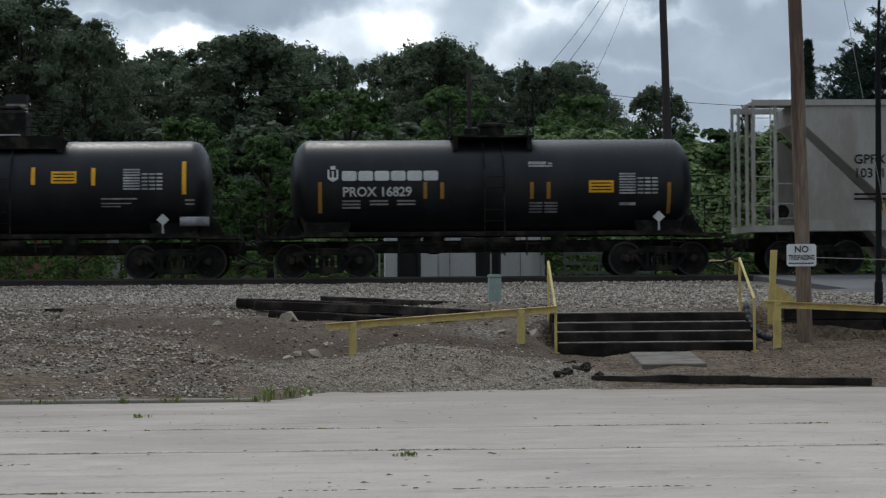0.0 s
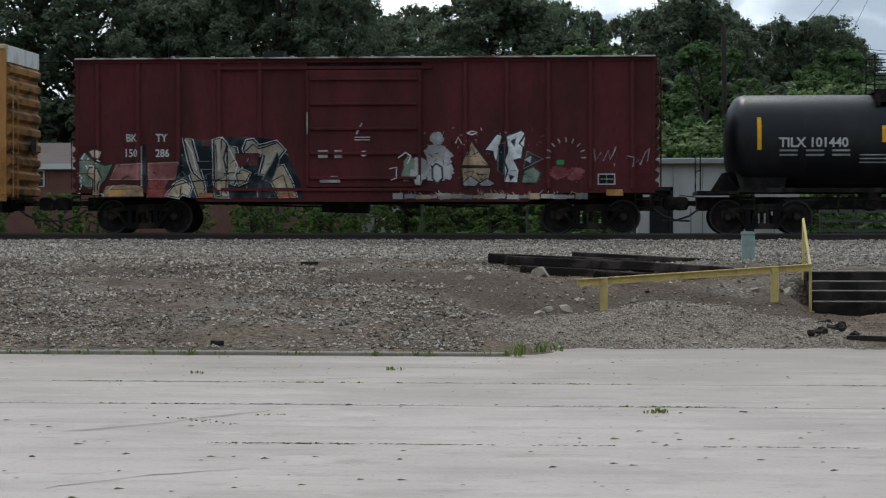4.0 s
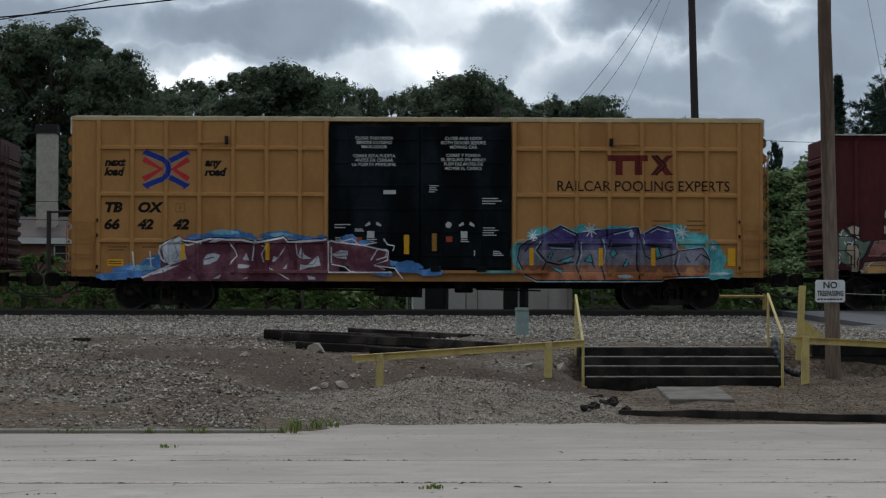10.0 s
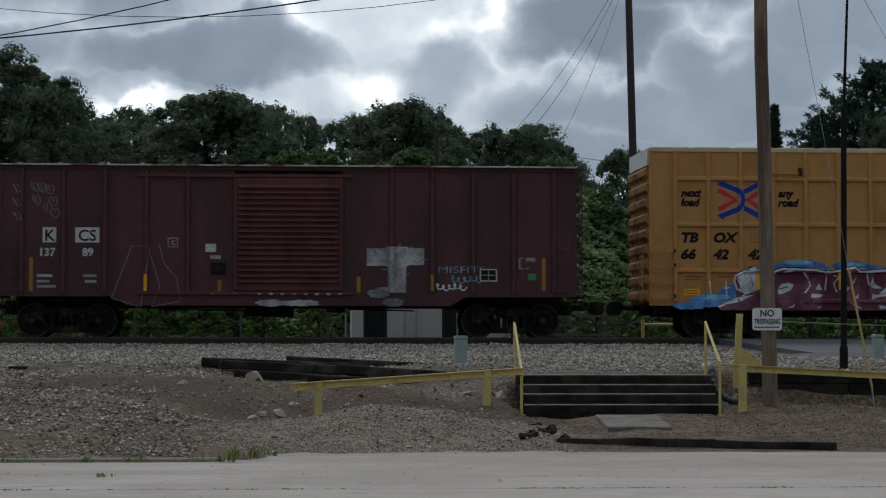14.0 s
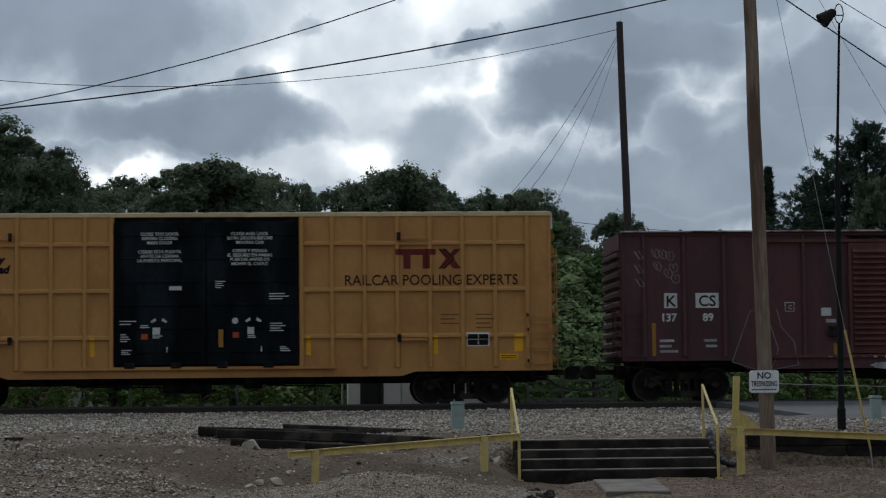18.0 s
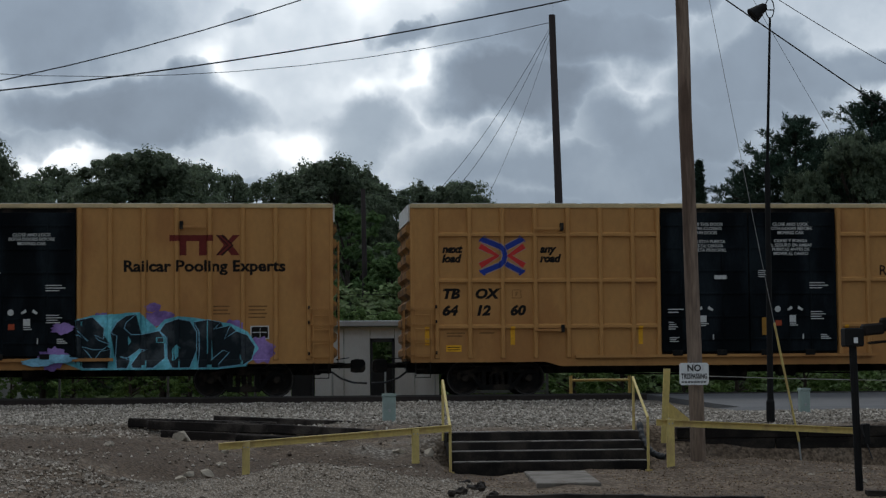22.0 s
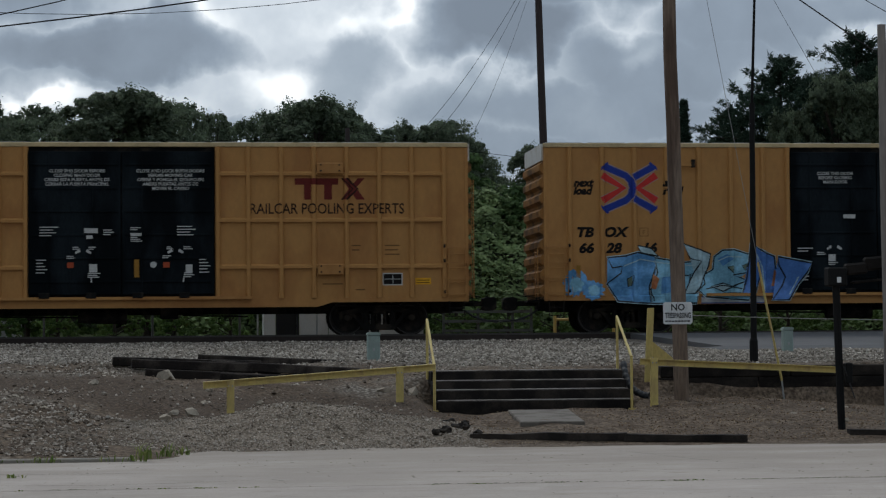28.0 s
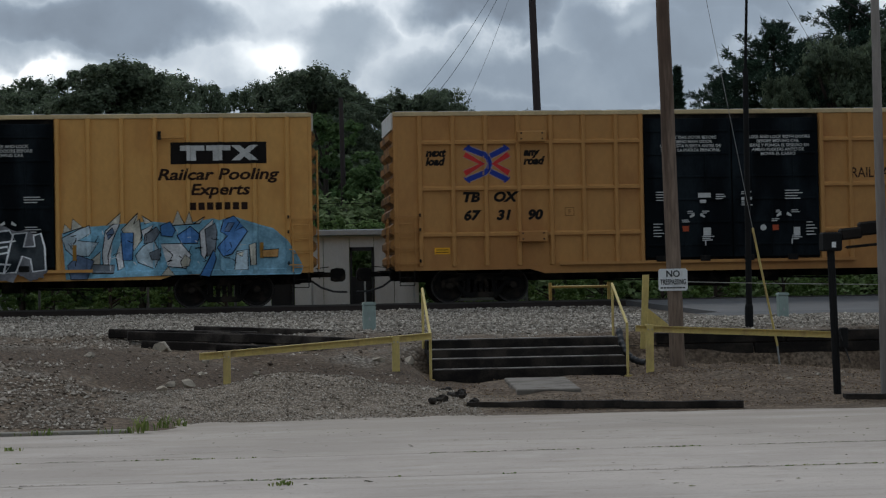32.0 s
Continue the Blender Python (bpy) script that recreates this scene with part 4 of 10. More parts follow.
    block("control_valve", UNDER, car, 1.0, 1.5, -0.9, -0.5, z0 - 0.42, z0 - 0.05, bevel=0.03)
    for x in (-1.0, -0.2):
        block("hanger", UNDER, car, x - 0.03, x + 0.03, -0.74, -0.5, z0 - 0.3, z0 + 0.05)
    bm = bmesh.new()
    rod(bm, (-h + 1, -half + 0.25, z0 - 0.10), (h - 1, -half + 0.25, z0 - 0.10), 0.02, sides=6)
    part("train_line_pipe", bm, UNDER, car)
    for x, way in ((-h, -1), (h, 1)):
        corrugated_end(car, x, way, half, z0 + 0.05, z1, OCHRE_END if body is YELLOW_CAR else body, end_top, end_ribs)
        inner = x - way * 0.55
        zs = [z0 + 0.15 + 0.38 * k for k in range(4)]
        ladder(car, min(x - way * 0.1, inner), max(x - way * 0.1, inner), -half - 0.10, zs, body)
        ladder(car, min(x - way * 0.1, inner), max(x - way * 0.1, inner), half + 0.10, zs, body)
        steps_under(car, x - way * 0.33, -half - 0.03, z0 + 0.02, UNDER)
        bm = bmesh.new()
        for k in range(4 if way < 0 else 9):
            z = z0 + 0.2 + 0.38 * k
            rod(bm, (x + way * 0.16, -half + 0.15, z), (x + way * 0.16, -half + 0.62, z), 0.013, sides=6)
        for yy in (-half + 0.15, -half + 0.62):
            rod(bm, (x + way * 0.16, yy, z0 + 0.1), (x + way * 0.16, yy, z + 0.1), 0.015, sides=6)
        part("end_ladder", bm, body, car)
        bm = bmesh.new()
        box(bm, min(x, x + way * 0.34), max(x, x + way * 0.34), -0.75, 0.75, z0 - 0.02, z0 + 0.03)
        part("crossover_step", bm, UNDER, car)
        coupler(car, x, way)
        bogie(car, way * (h - truck_in))
    bm = bmesh.new()
    lathe(bm, [(h + 0.16, 0.05), (h + 0.17, 0.28), (h + 0.19, 0.28), (h + 0.20, 0.05)], "X", 20, (0, 0.5, z0 + 1.6))
    part("hand_brake_wheel", bm, UNDER, car)


def plug_doors(car, x0, x1, z0, z1, y, leaves=2):
    """Black double plug doors standing proud of the side, with pressed ribs, rods, cranks and rollers."""
    w = (x1 - x0) / leaves
    for k in range(leaves):
        a, b = x0 + k * w + 0.015, x0 + (k + 1) * w - 0.015
        d = block("door_leaf", BLACK_DOOR, car, a, b, y - 0.075, y, z0, z1, "black plug door", bevel=0.012)
        for j in range(6):
            z = z0 + 0.35 + (z1 - z0 - 0.7) * j / 5
            block("door_rib", BLACK_DOOR, d, a + 0.08, b - 0.08, y - 0.105, y - 0.076, z - 0.03, z + 0.03, bevel=0.008)
        for f in (0.22, 0.45, 0.70):
            bm = bmesh.new()
            rod(bm, (a + (b - a) * f, y - 0.12, z0 + 0.1), (a + (b - a) * f, y - 0.12, z1 - 0.1 if f != 0.45 else z0 + 1.5), 0.016, sides=6)
            part("locking_rod", bm, BLACK_DOOR, d)
        bm = bmesh.new()
        cx, cz = a + (b - a) * 0.45, z0 + 1.1
        for q in range(4):
            t = q * math.pi / 2 + 0.6
            rod(bm, (cx, y - 0.13, cz), (cx + 0.2 * math.cos(t), y - 0.13, cz + 0.2 * math.sin(t)), 0.014, sides=6)
        part("gear_crank", bm, BLACK_DOOR, d)
    bm = bmesh.new()
    box(bm, x0 - 2.4, x1 + 1.0, y - 0.14, y - 0.02, z0 - 0.14, z0 - 0.06)
    part("door_track", bm, YELLOW_CAR, car)
    for k in range(4):
        x = x0 + (x1 - x0) * (k + 0.35) / 4
        block("door_roller", UNDER, car, x - 0.14, x + 0.14, y - 0.17, y - 0.08, z0 - 0.10, z0 + 0.06, bevel=0.015)


TBOX_RIBS, TBOX_BELTS = [], (4.36, 3.10, 1.84)
BKTY_RIBS, KCS_RIBS = [], []


def tbox(ribbed):
    car = thing("boxcar", "ochre yellow high boxcar with black double doors", "boxcar", group="boxcars of the train")
    length, half = 18.78, 1.6
    z0, z1 = 0.88, 5.22
    left = [-9.39 + 0.72 + 0.905 * k for k in range(8)]
    right = [2.58] + [3.40 + 0.887 * k for k in range(7)]
    ribs = [x for x in left if x < -2.5] + [-2.53] + right
    TBOX_RIBS[:] = sorted(set(round(x, 3) for x in ribs))
    boxcar_shell(car, length, z0, z1, YELLOW_CAR, YELLOW_ROOF, TBOX_RIBS, 0.905, WHITE_PANEL, belts=TBOX_BELTS if ribbed else (), door=(-2.49, 2.51), truck_in=2.42, mid_drop=0.12)
    plug_doors(car, -2.47, 2.49, 1.12, 4.97, -half)
    for x0, x1, z in ((-5.95, -5.22, 4.60), (5.30, 5.95, 4.58)) if not ribbed else ((-6.0, -5.22, 4.52), (5.22, 5.98, 4.50)):
        block("door_stop_rail", YELLOW_CAR, car, x0, x1, -half - 0.15, -half - 0.085, z - 0.03, z + 0.035, bevel=0.008)
        e = x1 if x0 < 0 else x0
        block("door_stop", UNDER, car, e - 0.05, e + 0.05, -half - 0.17, -half - 0.085, z - 0.06, z + 0.16, bevel=0.01)
    if ribbed:
        for x0, x1, z in ((-6.0, -5.22, 1.74), (5.22, 5.98, 1.74)):
            block("lower_stop_rail", YELLOW_CAR, car, x0, x1, -half - 0.15, -half - 0.085, z - 0.03, z + 0.035, bevel=0.008)
            e = x1 if x0 < 0 else x0
            block("lower_stop", UNDER, car, e - 0.05, e + 0.05, -half - 0.17, -half - 0.085, z - 0.06, z + 0.15, bevel=0.01)
    for x0, x1 in ((-9.36, -8.74), (8.74, 9.36)):
        for k in range(4):
            z = z0 + 0.20 + 0.42 * k
            block("grab_iron", YELLOW_CAR, car, x0, x1, -half - 0.16, -half - 0.13, z, z + 0.03)
            for x in (x0, x1 - 0.03):
                block("grab_bracket", YELLOW_CAR, car, x, x + 0.03, -half - 0.13, -half, z, z + 0.03)
    for x in (-8.72, 8.70):
        for z in (1.10, 1.95, 2.35):
            block("hinge_lug", UNDER, car, x, x + 0.05, -half - 0.12, -half - 0.02, z, z + 0.09, bevel=0.008)
    block("opposite_door", BLACK_DOOR, car, -2.47, 2.49, half, half + 0.06, 1.12, 4.97)
    return car


SIDE = -1.692    # where paint lies on a ribbed side


def plain_doors_maroon(car, body, x0, x1, z0, z1, y, slats):
    """A sliding door: a framed sheet with horizontal pressed ribs, on a track."""
    d = block("sliding_door", body, car, x0, x1, y - 0.09, y - 0.01, z0, z1, "maroon sliding door", bevel=0.012)
    for k in range(slats):
        z = z0 + 0.25 + (z1 - z0 - 0.5) * k / (slats - 1)
        if slats < 9:
            block("door_rib", body, d, x0 + 0.12, x1 - 0.12, y - 0.165, y - 0.091, z - 0.045, z + 0.035, bevel=0.012)
            continue
        bm = bmesh.new()    # a pressed louvre that slopes up and back
        ends = [[bm.verts.new((x, y + a, z + b)) for a, b in ((-0.089, 0.075), (-0.178, -0.010), (-0.178, -0.026), (-0.089, -0.040))] for x in (x0 + 0.12, x1 - 0.12)]
        for i in range(4):
            bm.faces.new((ends[0][i], ends[1][i], ends[1][(i + 1) % 4], ends[0][(i + 1) % 4]))
        bm.faces.new(ends[0][::-1])
        bm.faces.new(ends[1])
        bmesh.ops.recalc_face_normals(bm, faces=bm.faces)
        part("door_rib", bm, body, d)
    for x in (x0 + 0.04, x1 - 0.04):
        block("door_edge", body, d, x - 0.04, x + 0.04, y - 0.13, y - 0.091, z0 + 0.02, z1 - 0.02, bevel=0.01)
    block("door_track", body, car, x0 - 2.6, x1 + 0.3, y - 0.10, y - 0.02, z0 - 0.10, z0 - 0.02)
    block("door_rail", body, car, x0 - 2.6, x1 + 0.3, y - 0.10, y - 0.03, z1 + 0.02, z1 + 0.10)


def maroon_car(length, z1, body, rib_gap, door, slats, label, rib_list, z0=1.10, half=1.55):
    car = thing("boxcar", label, "boxcar", group="boxcars of the train")
    h = length / 2
    ribs = [x for x in np.arange(-h + 0.62, door[0] - 0.3, rib_gap)] + [x for x in np.arange(h - 0.62, door[1] + 0.3, -rib_gap)]
    rib_list[:] = sorted(round(float(x), 3) for x in ribs)
    boxcar_shell(car, length, z0, z1, body, ROOF_METAL, rib_list, rib_gap, body, half=half, door=door, mid_drop=0.24, truck_in=1.75, end_ribs=11)
    plain_doors_maroon(car, DOOR_MAROON if slats > 9 else body, door[0], door[1], z0 + 0.16, z1 - 0.32, -half, slats)
    block("opposite_door", body, car, door[0], door[1], half, half + 0.05, z0 + 0.16, z1 - 0.3)
    for k in range(int(length / 1.1)):
        x = -h + 0.5 + 1.1 * k
        block("roof_stud", ROOF_EDGE, car, x, x + 0.09, -half - 0.150, -half - 0.03, z1 + 0.029, z1 + 0.062, bevel=0.008)
    if slats > 9:
        block("door_latch", UNDER, car, door[0] - 0.62, door[0] - 0.22, -half - 0.16, -half - 0.09, 1.72, 2.02, bevel=0.02)
        for x in np.arange(door[0] - 0.6, door[1], 0.31):
            block("track_bracket", ROOF_EDGE, car, float(x), float(x) + 0.10, -half - 0.115, -half - 0.101, z0 + 0.05, z0 + 0.10)
    block("roof_edge", ROOF_EDGE, car, -h, h, -half - 0.155, -half + 0.05, z1 - 0.012, z1 + 0.028, "chipped pale roof edge", bevel=0.006)
    return car


# ---- tank cars ----
def tank_car(length, z_mid, radius, label, dome):
    car = thing("tank_car", label, "tank car", group="tank cars of the train")
    h = length / 2
    bm = bmesh.new()
    prof = [(-h - 0.0, 0.02)]
    for k in range(1, 10):
        t = k / 9 * math.pi / 2
        prof.append((-h + 0.55 * (1 - math.cos(t)), radius * math.sin(t) ** 0.75))
    prof += [(-h * 0.33, radius), (h * 0.33, radius)] + [(-p, r) for p, r in prof[::-1]]
    lathe(bm, prof, "X", 56, (0, 0, z_mid))
    part("tank_shell", bm, TANK_BLACK, car, "satin black tank", smooth=40)
    for x in (-h * 0.62, -h * 0.25, h * 0.25, h * 0.62):
        bm = bmesh.new()
        lathe(bm, [(x - 0.015, radius + 0.004), (x + 0.015, radius + 0.004)], "X", 56, (0, 0, z_mid))
        part("weld_band", bm, TANK_BLACK, car, smooth=40)
    low = z_mid - radius
    # the sill that runs under the shell, end platforms and bolsters
    bm = bmesh.new()
    box(bm, -h - 0.75, h + 0.75, -0.3, 0.3, 0.66, 1.0)
    part("centre_sill", bm, UNDER, car, bevel=0.02)
    bm = bmesh.new()
    box(bm, -h + 0.3, h - 0.3, -1.5, -1.42, low - 0.06, low + 0.06)
    box(bm, -h + 0.3, h - 0.3, 1.42, 1.5, low - 0.06, low + 0.06)
    part("running_sill", bm, UNDER, car)
    for way in (-1, 1):
        x = way * (h - 1.0)
        bm = bmesh.new()
        slab(bm, [(x - 0.55, low - 0.05), (x + 0.55, low - 0.05), (x + 0.75, low + 0.55), (x - 0.75, low + 0.55)], -0.9, 0.9)
        part("tank_saddle", bm, UNDER, car)
        bm = bmesh.new()
        a, b = way * (h - 0.35), way * (h + 0.78)
        box(bm, min(a, b), max(a, b), -1.5, 1.5, low - 0.10, low - 0.02)
        part("end_platform", bm, UNDER, car)
        for y in (-0.39, 0.39):
            bm = bmesh.new()
            slab(bm, [(way * (h - 0.40), low - 0.02), (way * (h + 0.35), low - 0.02), (way * (h + 0.02), low + 0.5), (way * (h - 0.30), low + 0.5)], y - 0.03, y + 0.03)
            part("head_brace", bm, UNDER, car)
        bm = bmesh.new()
        for x in (way * (h + 0.70),):
            for y in (-1.45, 1.45):
                rod(bm, (x, y, low - 0.02), (x, y, low + 1.0), 0.018, sides=6)
            for z in (0.55, 1.0):
                rod(bm, (x, -1.45, low + z), (x, 1.45, low + z), 0.018, sides=6)
            rod(bm, (x, -1.45, low + 1.0), (way * (h + 0.1), -1.45, low + 1.0), 0.018, sides=6)
        part("end_rail", bm, UNDER, car)
        ladder(car, way * (h - 0.55) - 0.2, way * (h - 0.55) + 0.2, -1.48, [low - 0.5, low - 0.25], UNDER, "sill_step")
        coupler(car, way * (h + 0.70), way)
        bogie(car, way * (h - 0.98), 1.86)
    # outlet and brake gear below
    bm = bmesh.new()
    lathe(bm, [(low - 0.55, 0.10), (low - 0.50, 0.22), (low - 0.25, 0.22), (low - 0.2, 0.30), (low + 0.1, 0.32)], "Z", 20, (-1.6, 0, 0))
    part("bottom_outlet", bm, UNDER, car)
    for name, p, q, y, r in (("brake_pipe", -4.0, 2.4, -0.8, 0.03), ("air_reservoir", -0.9, 0.6, -1.0, 0.17)):
        bm = bmesh.new()
        rod(bm, (p, y, low - 0.27), (q, y, low - 0.27), r, sides=14 if r > 0.1 else 6)
        part(name, bm, UNDER, car)
    for x in (-2.6, -2.2, 0.9, 1.3, 1.7):
        bm = bmesh.new()
        rod(bm, (x, -1.2, low - 0.6), (x, -1.2, low), 0.025, sides=6)
        part("hanger", bm, UNDER, car)
    block("control_valve", UNDER, car, 1.6, 2.0, -1.1, -0.7, low - 0.45, low, bevel=0.03)
    top = z_mid + radius
    # ladder up the side, platform, rails and the fittings on top
    bm = bmesh.new()
    for x in (-0.27, 0.27):
        pts = [(x, -1.53, low - 0.62), (x, -1.53, z_mid + 0.3)] + [(x, -(radius + 0.1) * math.cos(t), z_mid + (radius + 0.1) * math.sin(t)) for t in (0.35, 0.7, 1.0, 1.2)]
        for p, q in zip(pts, pts[1:]):
            rod(bm, p, q, 0.018, sides=6)
    for z in np.arange(low - 0.55, z_mid + 0.3, 0.3):
        rod(bm, (-0.27, -1.53, float(z)), (0.27, -1.53, float(z)), 0.013, sides=6)
    part("side_ladder", bm, UNDER, car)
    e = 1.6 if dome else 1.12
    block("top_platform", UNDER, car, -e - 0.03, e + 0.03, -0.95, 0.95, top + 0.02, top + 0.07)
    for x in (-e + 0.1, e - 0.1):
        block("platform_bracket", UNDER, car, x - 0.06, x + 0.06, -0.95, 0.95, top - 0.34, top + 0.02)
    if dome:
        block("platform_skirt", UNDER, car, -e, e, -0.96, -0.93, top - 0.25, top + 0.10)
    for x in (-e, e):
        for y in (-0.92, 0.92):
            bm = bmesh.new()
            rod(bm, (x, y, top + 0.05), (x, y, top + 1.05), 0.022, sides=6)
            part("rail_post", bm, UNDER, car)
        for z in (0.35, 0.7, 1.05):
            bm = bmesh.new()
            rod(bm, (x, -0.92, top + z), (x, 0.92, top + z), 0.016, sides=6)
            part("cross_rail", bm, UNDER, car)
    for z in ((0.35, 0.6, 0.82, 1.05) if dome else (0.55, 1.0)):
        for p, q, y in ((-e, e, 0.92), (-e, -0.5, -0.92), (0.5, e, -0.92)):
            bm = bmesh.new()
            rod(bm, (p, y, top + z), (q, y, top + z), 0.016, sides=6)
            part("side_rail", bm, UNDER, car)
    bm = bmesh.new()
    if dome:
        box(bm, -0.58, 0.55, -0.6, 0.6, top - 0.2, top + 0.85)
        part("valve_housing", bm, UNDER, car, bevel=0.08)
        block("housing_lid", UNDER, car, -0.45, 0.42, -0.5, 0.5, top + 0.855, top + 0.98, bevel=0.05)
        block("step_plate", GALV, car, -0.45, 0.45, -1.0, -0.8, top + 0.12, top + 0.16)
    else:
        lathe(bm, [(top + 0.07, 0.34), (top + 0.34, 0.34), (top + 0.36, 0.40), (top + 0.44, 0.40), (top + 0.46, 0.3)], "Z", 24, (0.05, 0, 0))
        part("manway", bm, UNDER, car, smooth=30)
        block("valve_box", UNDER, car, -0.75, -0.35, -0.3, 0.3, top + 0.07, top + 0.32, bevel=0.03)
    return car


def on_tank(bm, x0, x1, z0, z1, z_mid, radius):
    """A patch that follows the round side."""
    a, b = [math.asin(max(-1, min(1, (z + 0.06 - z_mid) / radius))) for z in (z0, z1)]
    n_ = 6
    r = radius + 0.008
    rows = [[bm.verts.new((x, -r * math.cos(a + (b - a) * k / n_), z_mid + r * math.sin(a + (b - a) * k / n_))) for k in range(n_ + 1)] for x in (x0, x1)]
    for k in range(n_):
        bm.faces.new((rows[0][k], rows[1][k], rows[1][k + 1], rows[0][k + 1]))


def tank_patch(car, name, material, rects, z_mid, radius, label=""):
    bm = bmesh.new()
    for r in rects:
        on_tank(bm, *r, z_mid, radius)
    return part(name, bm, material, car, label)


def curl(ob, z_mid, radius):
    """Bends lettering onto the round side."""
    for v in ob.data.vertices:
        v.co.z += 0.06
        z = max(-0.98, min(0.98, (v.co.z - z_mid) / radius))
        v.co.y = -(radius + 0.010) * math.sqrt(1 - z * z) - 0.0
    return ob


# ---- covered hopper ----
def hopper_car():
    car = thing("hopper_car", "dusty grey covered hopper car with sloped end sheets", "hopper car")
    L, half = 15.2, 1.58
    h = L / 2
    z0, z1 = 1.18, 4.72
    bm = bmesh.new()
    prof = [(-h + 1.35, z1), (h - 1.35, z1), (h - 1.35, z1 - 0.55), (h - 4.3, z0 + 0.28), (-h + 4.3, z0 + 0.28), (-h + 1.35, z1 - 0.55)]
    slab(bm, prof, -half, half)
    part("hopper_body", bm, HOPPER_GREY, car, bevel=0.02)
    for s in (-1, 1):
        bm = bmesh.new()
        slab(bm, [(-h + 1.3, z0), (h - 1.3, z0), (h - 1.3, z0 + 0.30), (-h + 1.3, z0 + 0.30)], s * half - 0.04, s * half + 0.04)
        part("side_sill", bm, HOPPER_GREY, car)
        bm = bmesh.new()
        slab(bm, [(-h + 1.28, z0 + 0.3), (-h + 3.9, z0 + 0.3), (-h + 1.45, z1 - 0.9), (-h + 1.28, z1 - 0.9)], s * half * 0.9 - 0.02, s * half * 0.9 + 0.02)
        part("corner_sheet", bm, HOPPER_GREY, car)
        bm = bmesh.new()
        slab(bm, [(h - 1.28, z0 + 0.3), (h - 3.9, z0 + 0.3), (h - 1.45, z1 - 0.9), (h - 1.28, z1 - 0.9)], s * half * 0.9 - 0.02, s * half * 0.9 + 0.02)
        part("corner_sheet", bm, HOPPER_GREY, car)
        block("top_chord", HOPPER_GREY, car, -h, h, s * half - 0.07, s * half + 0.05, z1 - 0.10, z1 + 0.06)
    bm = bmesh.new()
    for k in range(14):
        p = -h + 0.2 + (L - 0.4) * k / 14
        box(bm, p + 0.02, p + (L - 0.4) / 14 - 0.02, -0.9, 0.9, z1 + 0.02, z1 + 0.10)
    part("hatch_cover", bm, HOPPER_GREY, car)
    for way in (-1, 1):
        x = way * h
        for y in (-half + 0.03, -0.6, 0.6, half - 0.03):
            bm = bmesh.new()
            box(bm, min(x, x - way * 0.08), max(x, x - way * 0.08), y - 0.04, y + 0.04, z0, z1)
            part("end_post", bm, HOPPER_GREY, car)
        for y in (-half + 0.03, half - 0.03):
            bm = bmesh.new()
            box(bm, min(x - way * 0.6, x - way * 0.68), max(x - way * 0.6, x - way * 0.68), y - 0.04, y + 0.04, z0, z1)
            part("end_post", bm, HOPPER_GREY, car)
        bm = bmesh.new()
        box(bm, min(x, x - way * 1.5), max(x, x - way * 1.5), -half, half, z0 - 0.02, z0 + 0.16)
        part("end_platform", bm, HOPPER_GREY, car)
        ladder(car, min(x - way * 0.68, x - way * 1.3), max(x - way * 0.68, x - way * 1.3), -half - 0.02, [z0 + 0.35, z0 + 0.75, z0 + 1.3], HOPPER_GREY, "grab_rail")
        ladder(car, min(x, x - way * 0.5), max(x, x - way * 0.5), -half - 0.02, [z0 + 0.3 + 0.4 * k for k in range(9)], HOPPER_GREY, "end_ladder")
        bm = bmesh.new()
        rod(bm, (x - way * 1.0, -0.7, z0 + 0.55), (x - way * 1.0, 0.7, z0 + 0.55), 0.2, sides=14)
        part("air_tank", bm, UNDER, car)
        steps_under(car, x - way * 0.85, -half - 0.02, z0, UNDER)
        coupler(car, x, way)
        bogie(car, way * (h - 1.88), 1.85)
    bm = bmesh.new()
    box(bm, -h + 0.4, h - 0.4, -0.25, 0.25, 0.75, z0)
    part("centre_sill", bm, UNDER, car)
    for c in (-3.2, 0.0, 3.2):
        bm = bmesh.new()
        slab(bm, [(c - 1.3, z0 + 0.3), (c + 1.3, z0 + 0.3), (c + 0.4, 0.42), (c - 0.4, 0.42)], -1.1, 1.1)
        part("discharge_hopper", bm, HOPPER_GREY, car)
    paint_rect("reflector", MARK_YELLOW, car, -h + 1.33, -h + 1.47, z0 + 0.42, z0 + 1.52, -half - 0.05)
    words("GPFX", 0.36, -h + 2.80, -half - 0.012, 3.02, INK, car, fat=0.006)
    words("10311", 0.36, -h + 2.80, -half - 0.012, 2.64, INK, car, fat=0.006)
    for z in (2.15, 2.02):
        paint_rect("small_print", DARK_INK, car, -h + 2.8, -h + 3.8, z, z + 0.06, -half - 0.008)
    return car



# ---- lettering and marks ----
DOOR_Y = -1.742


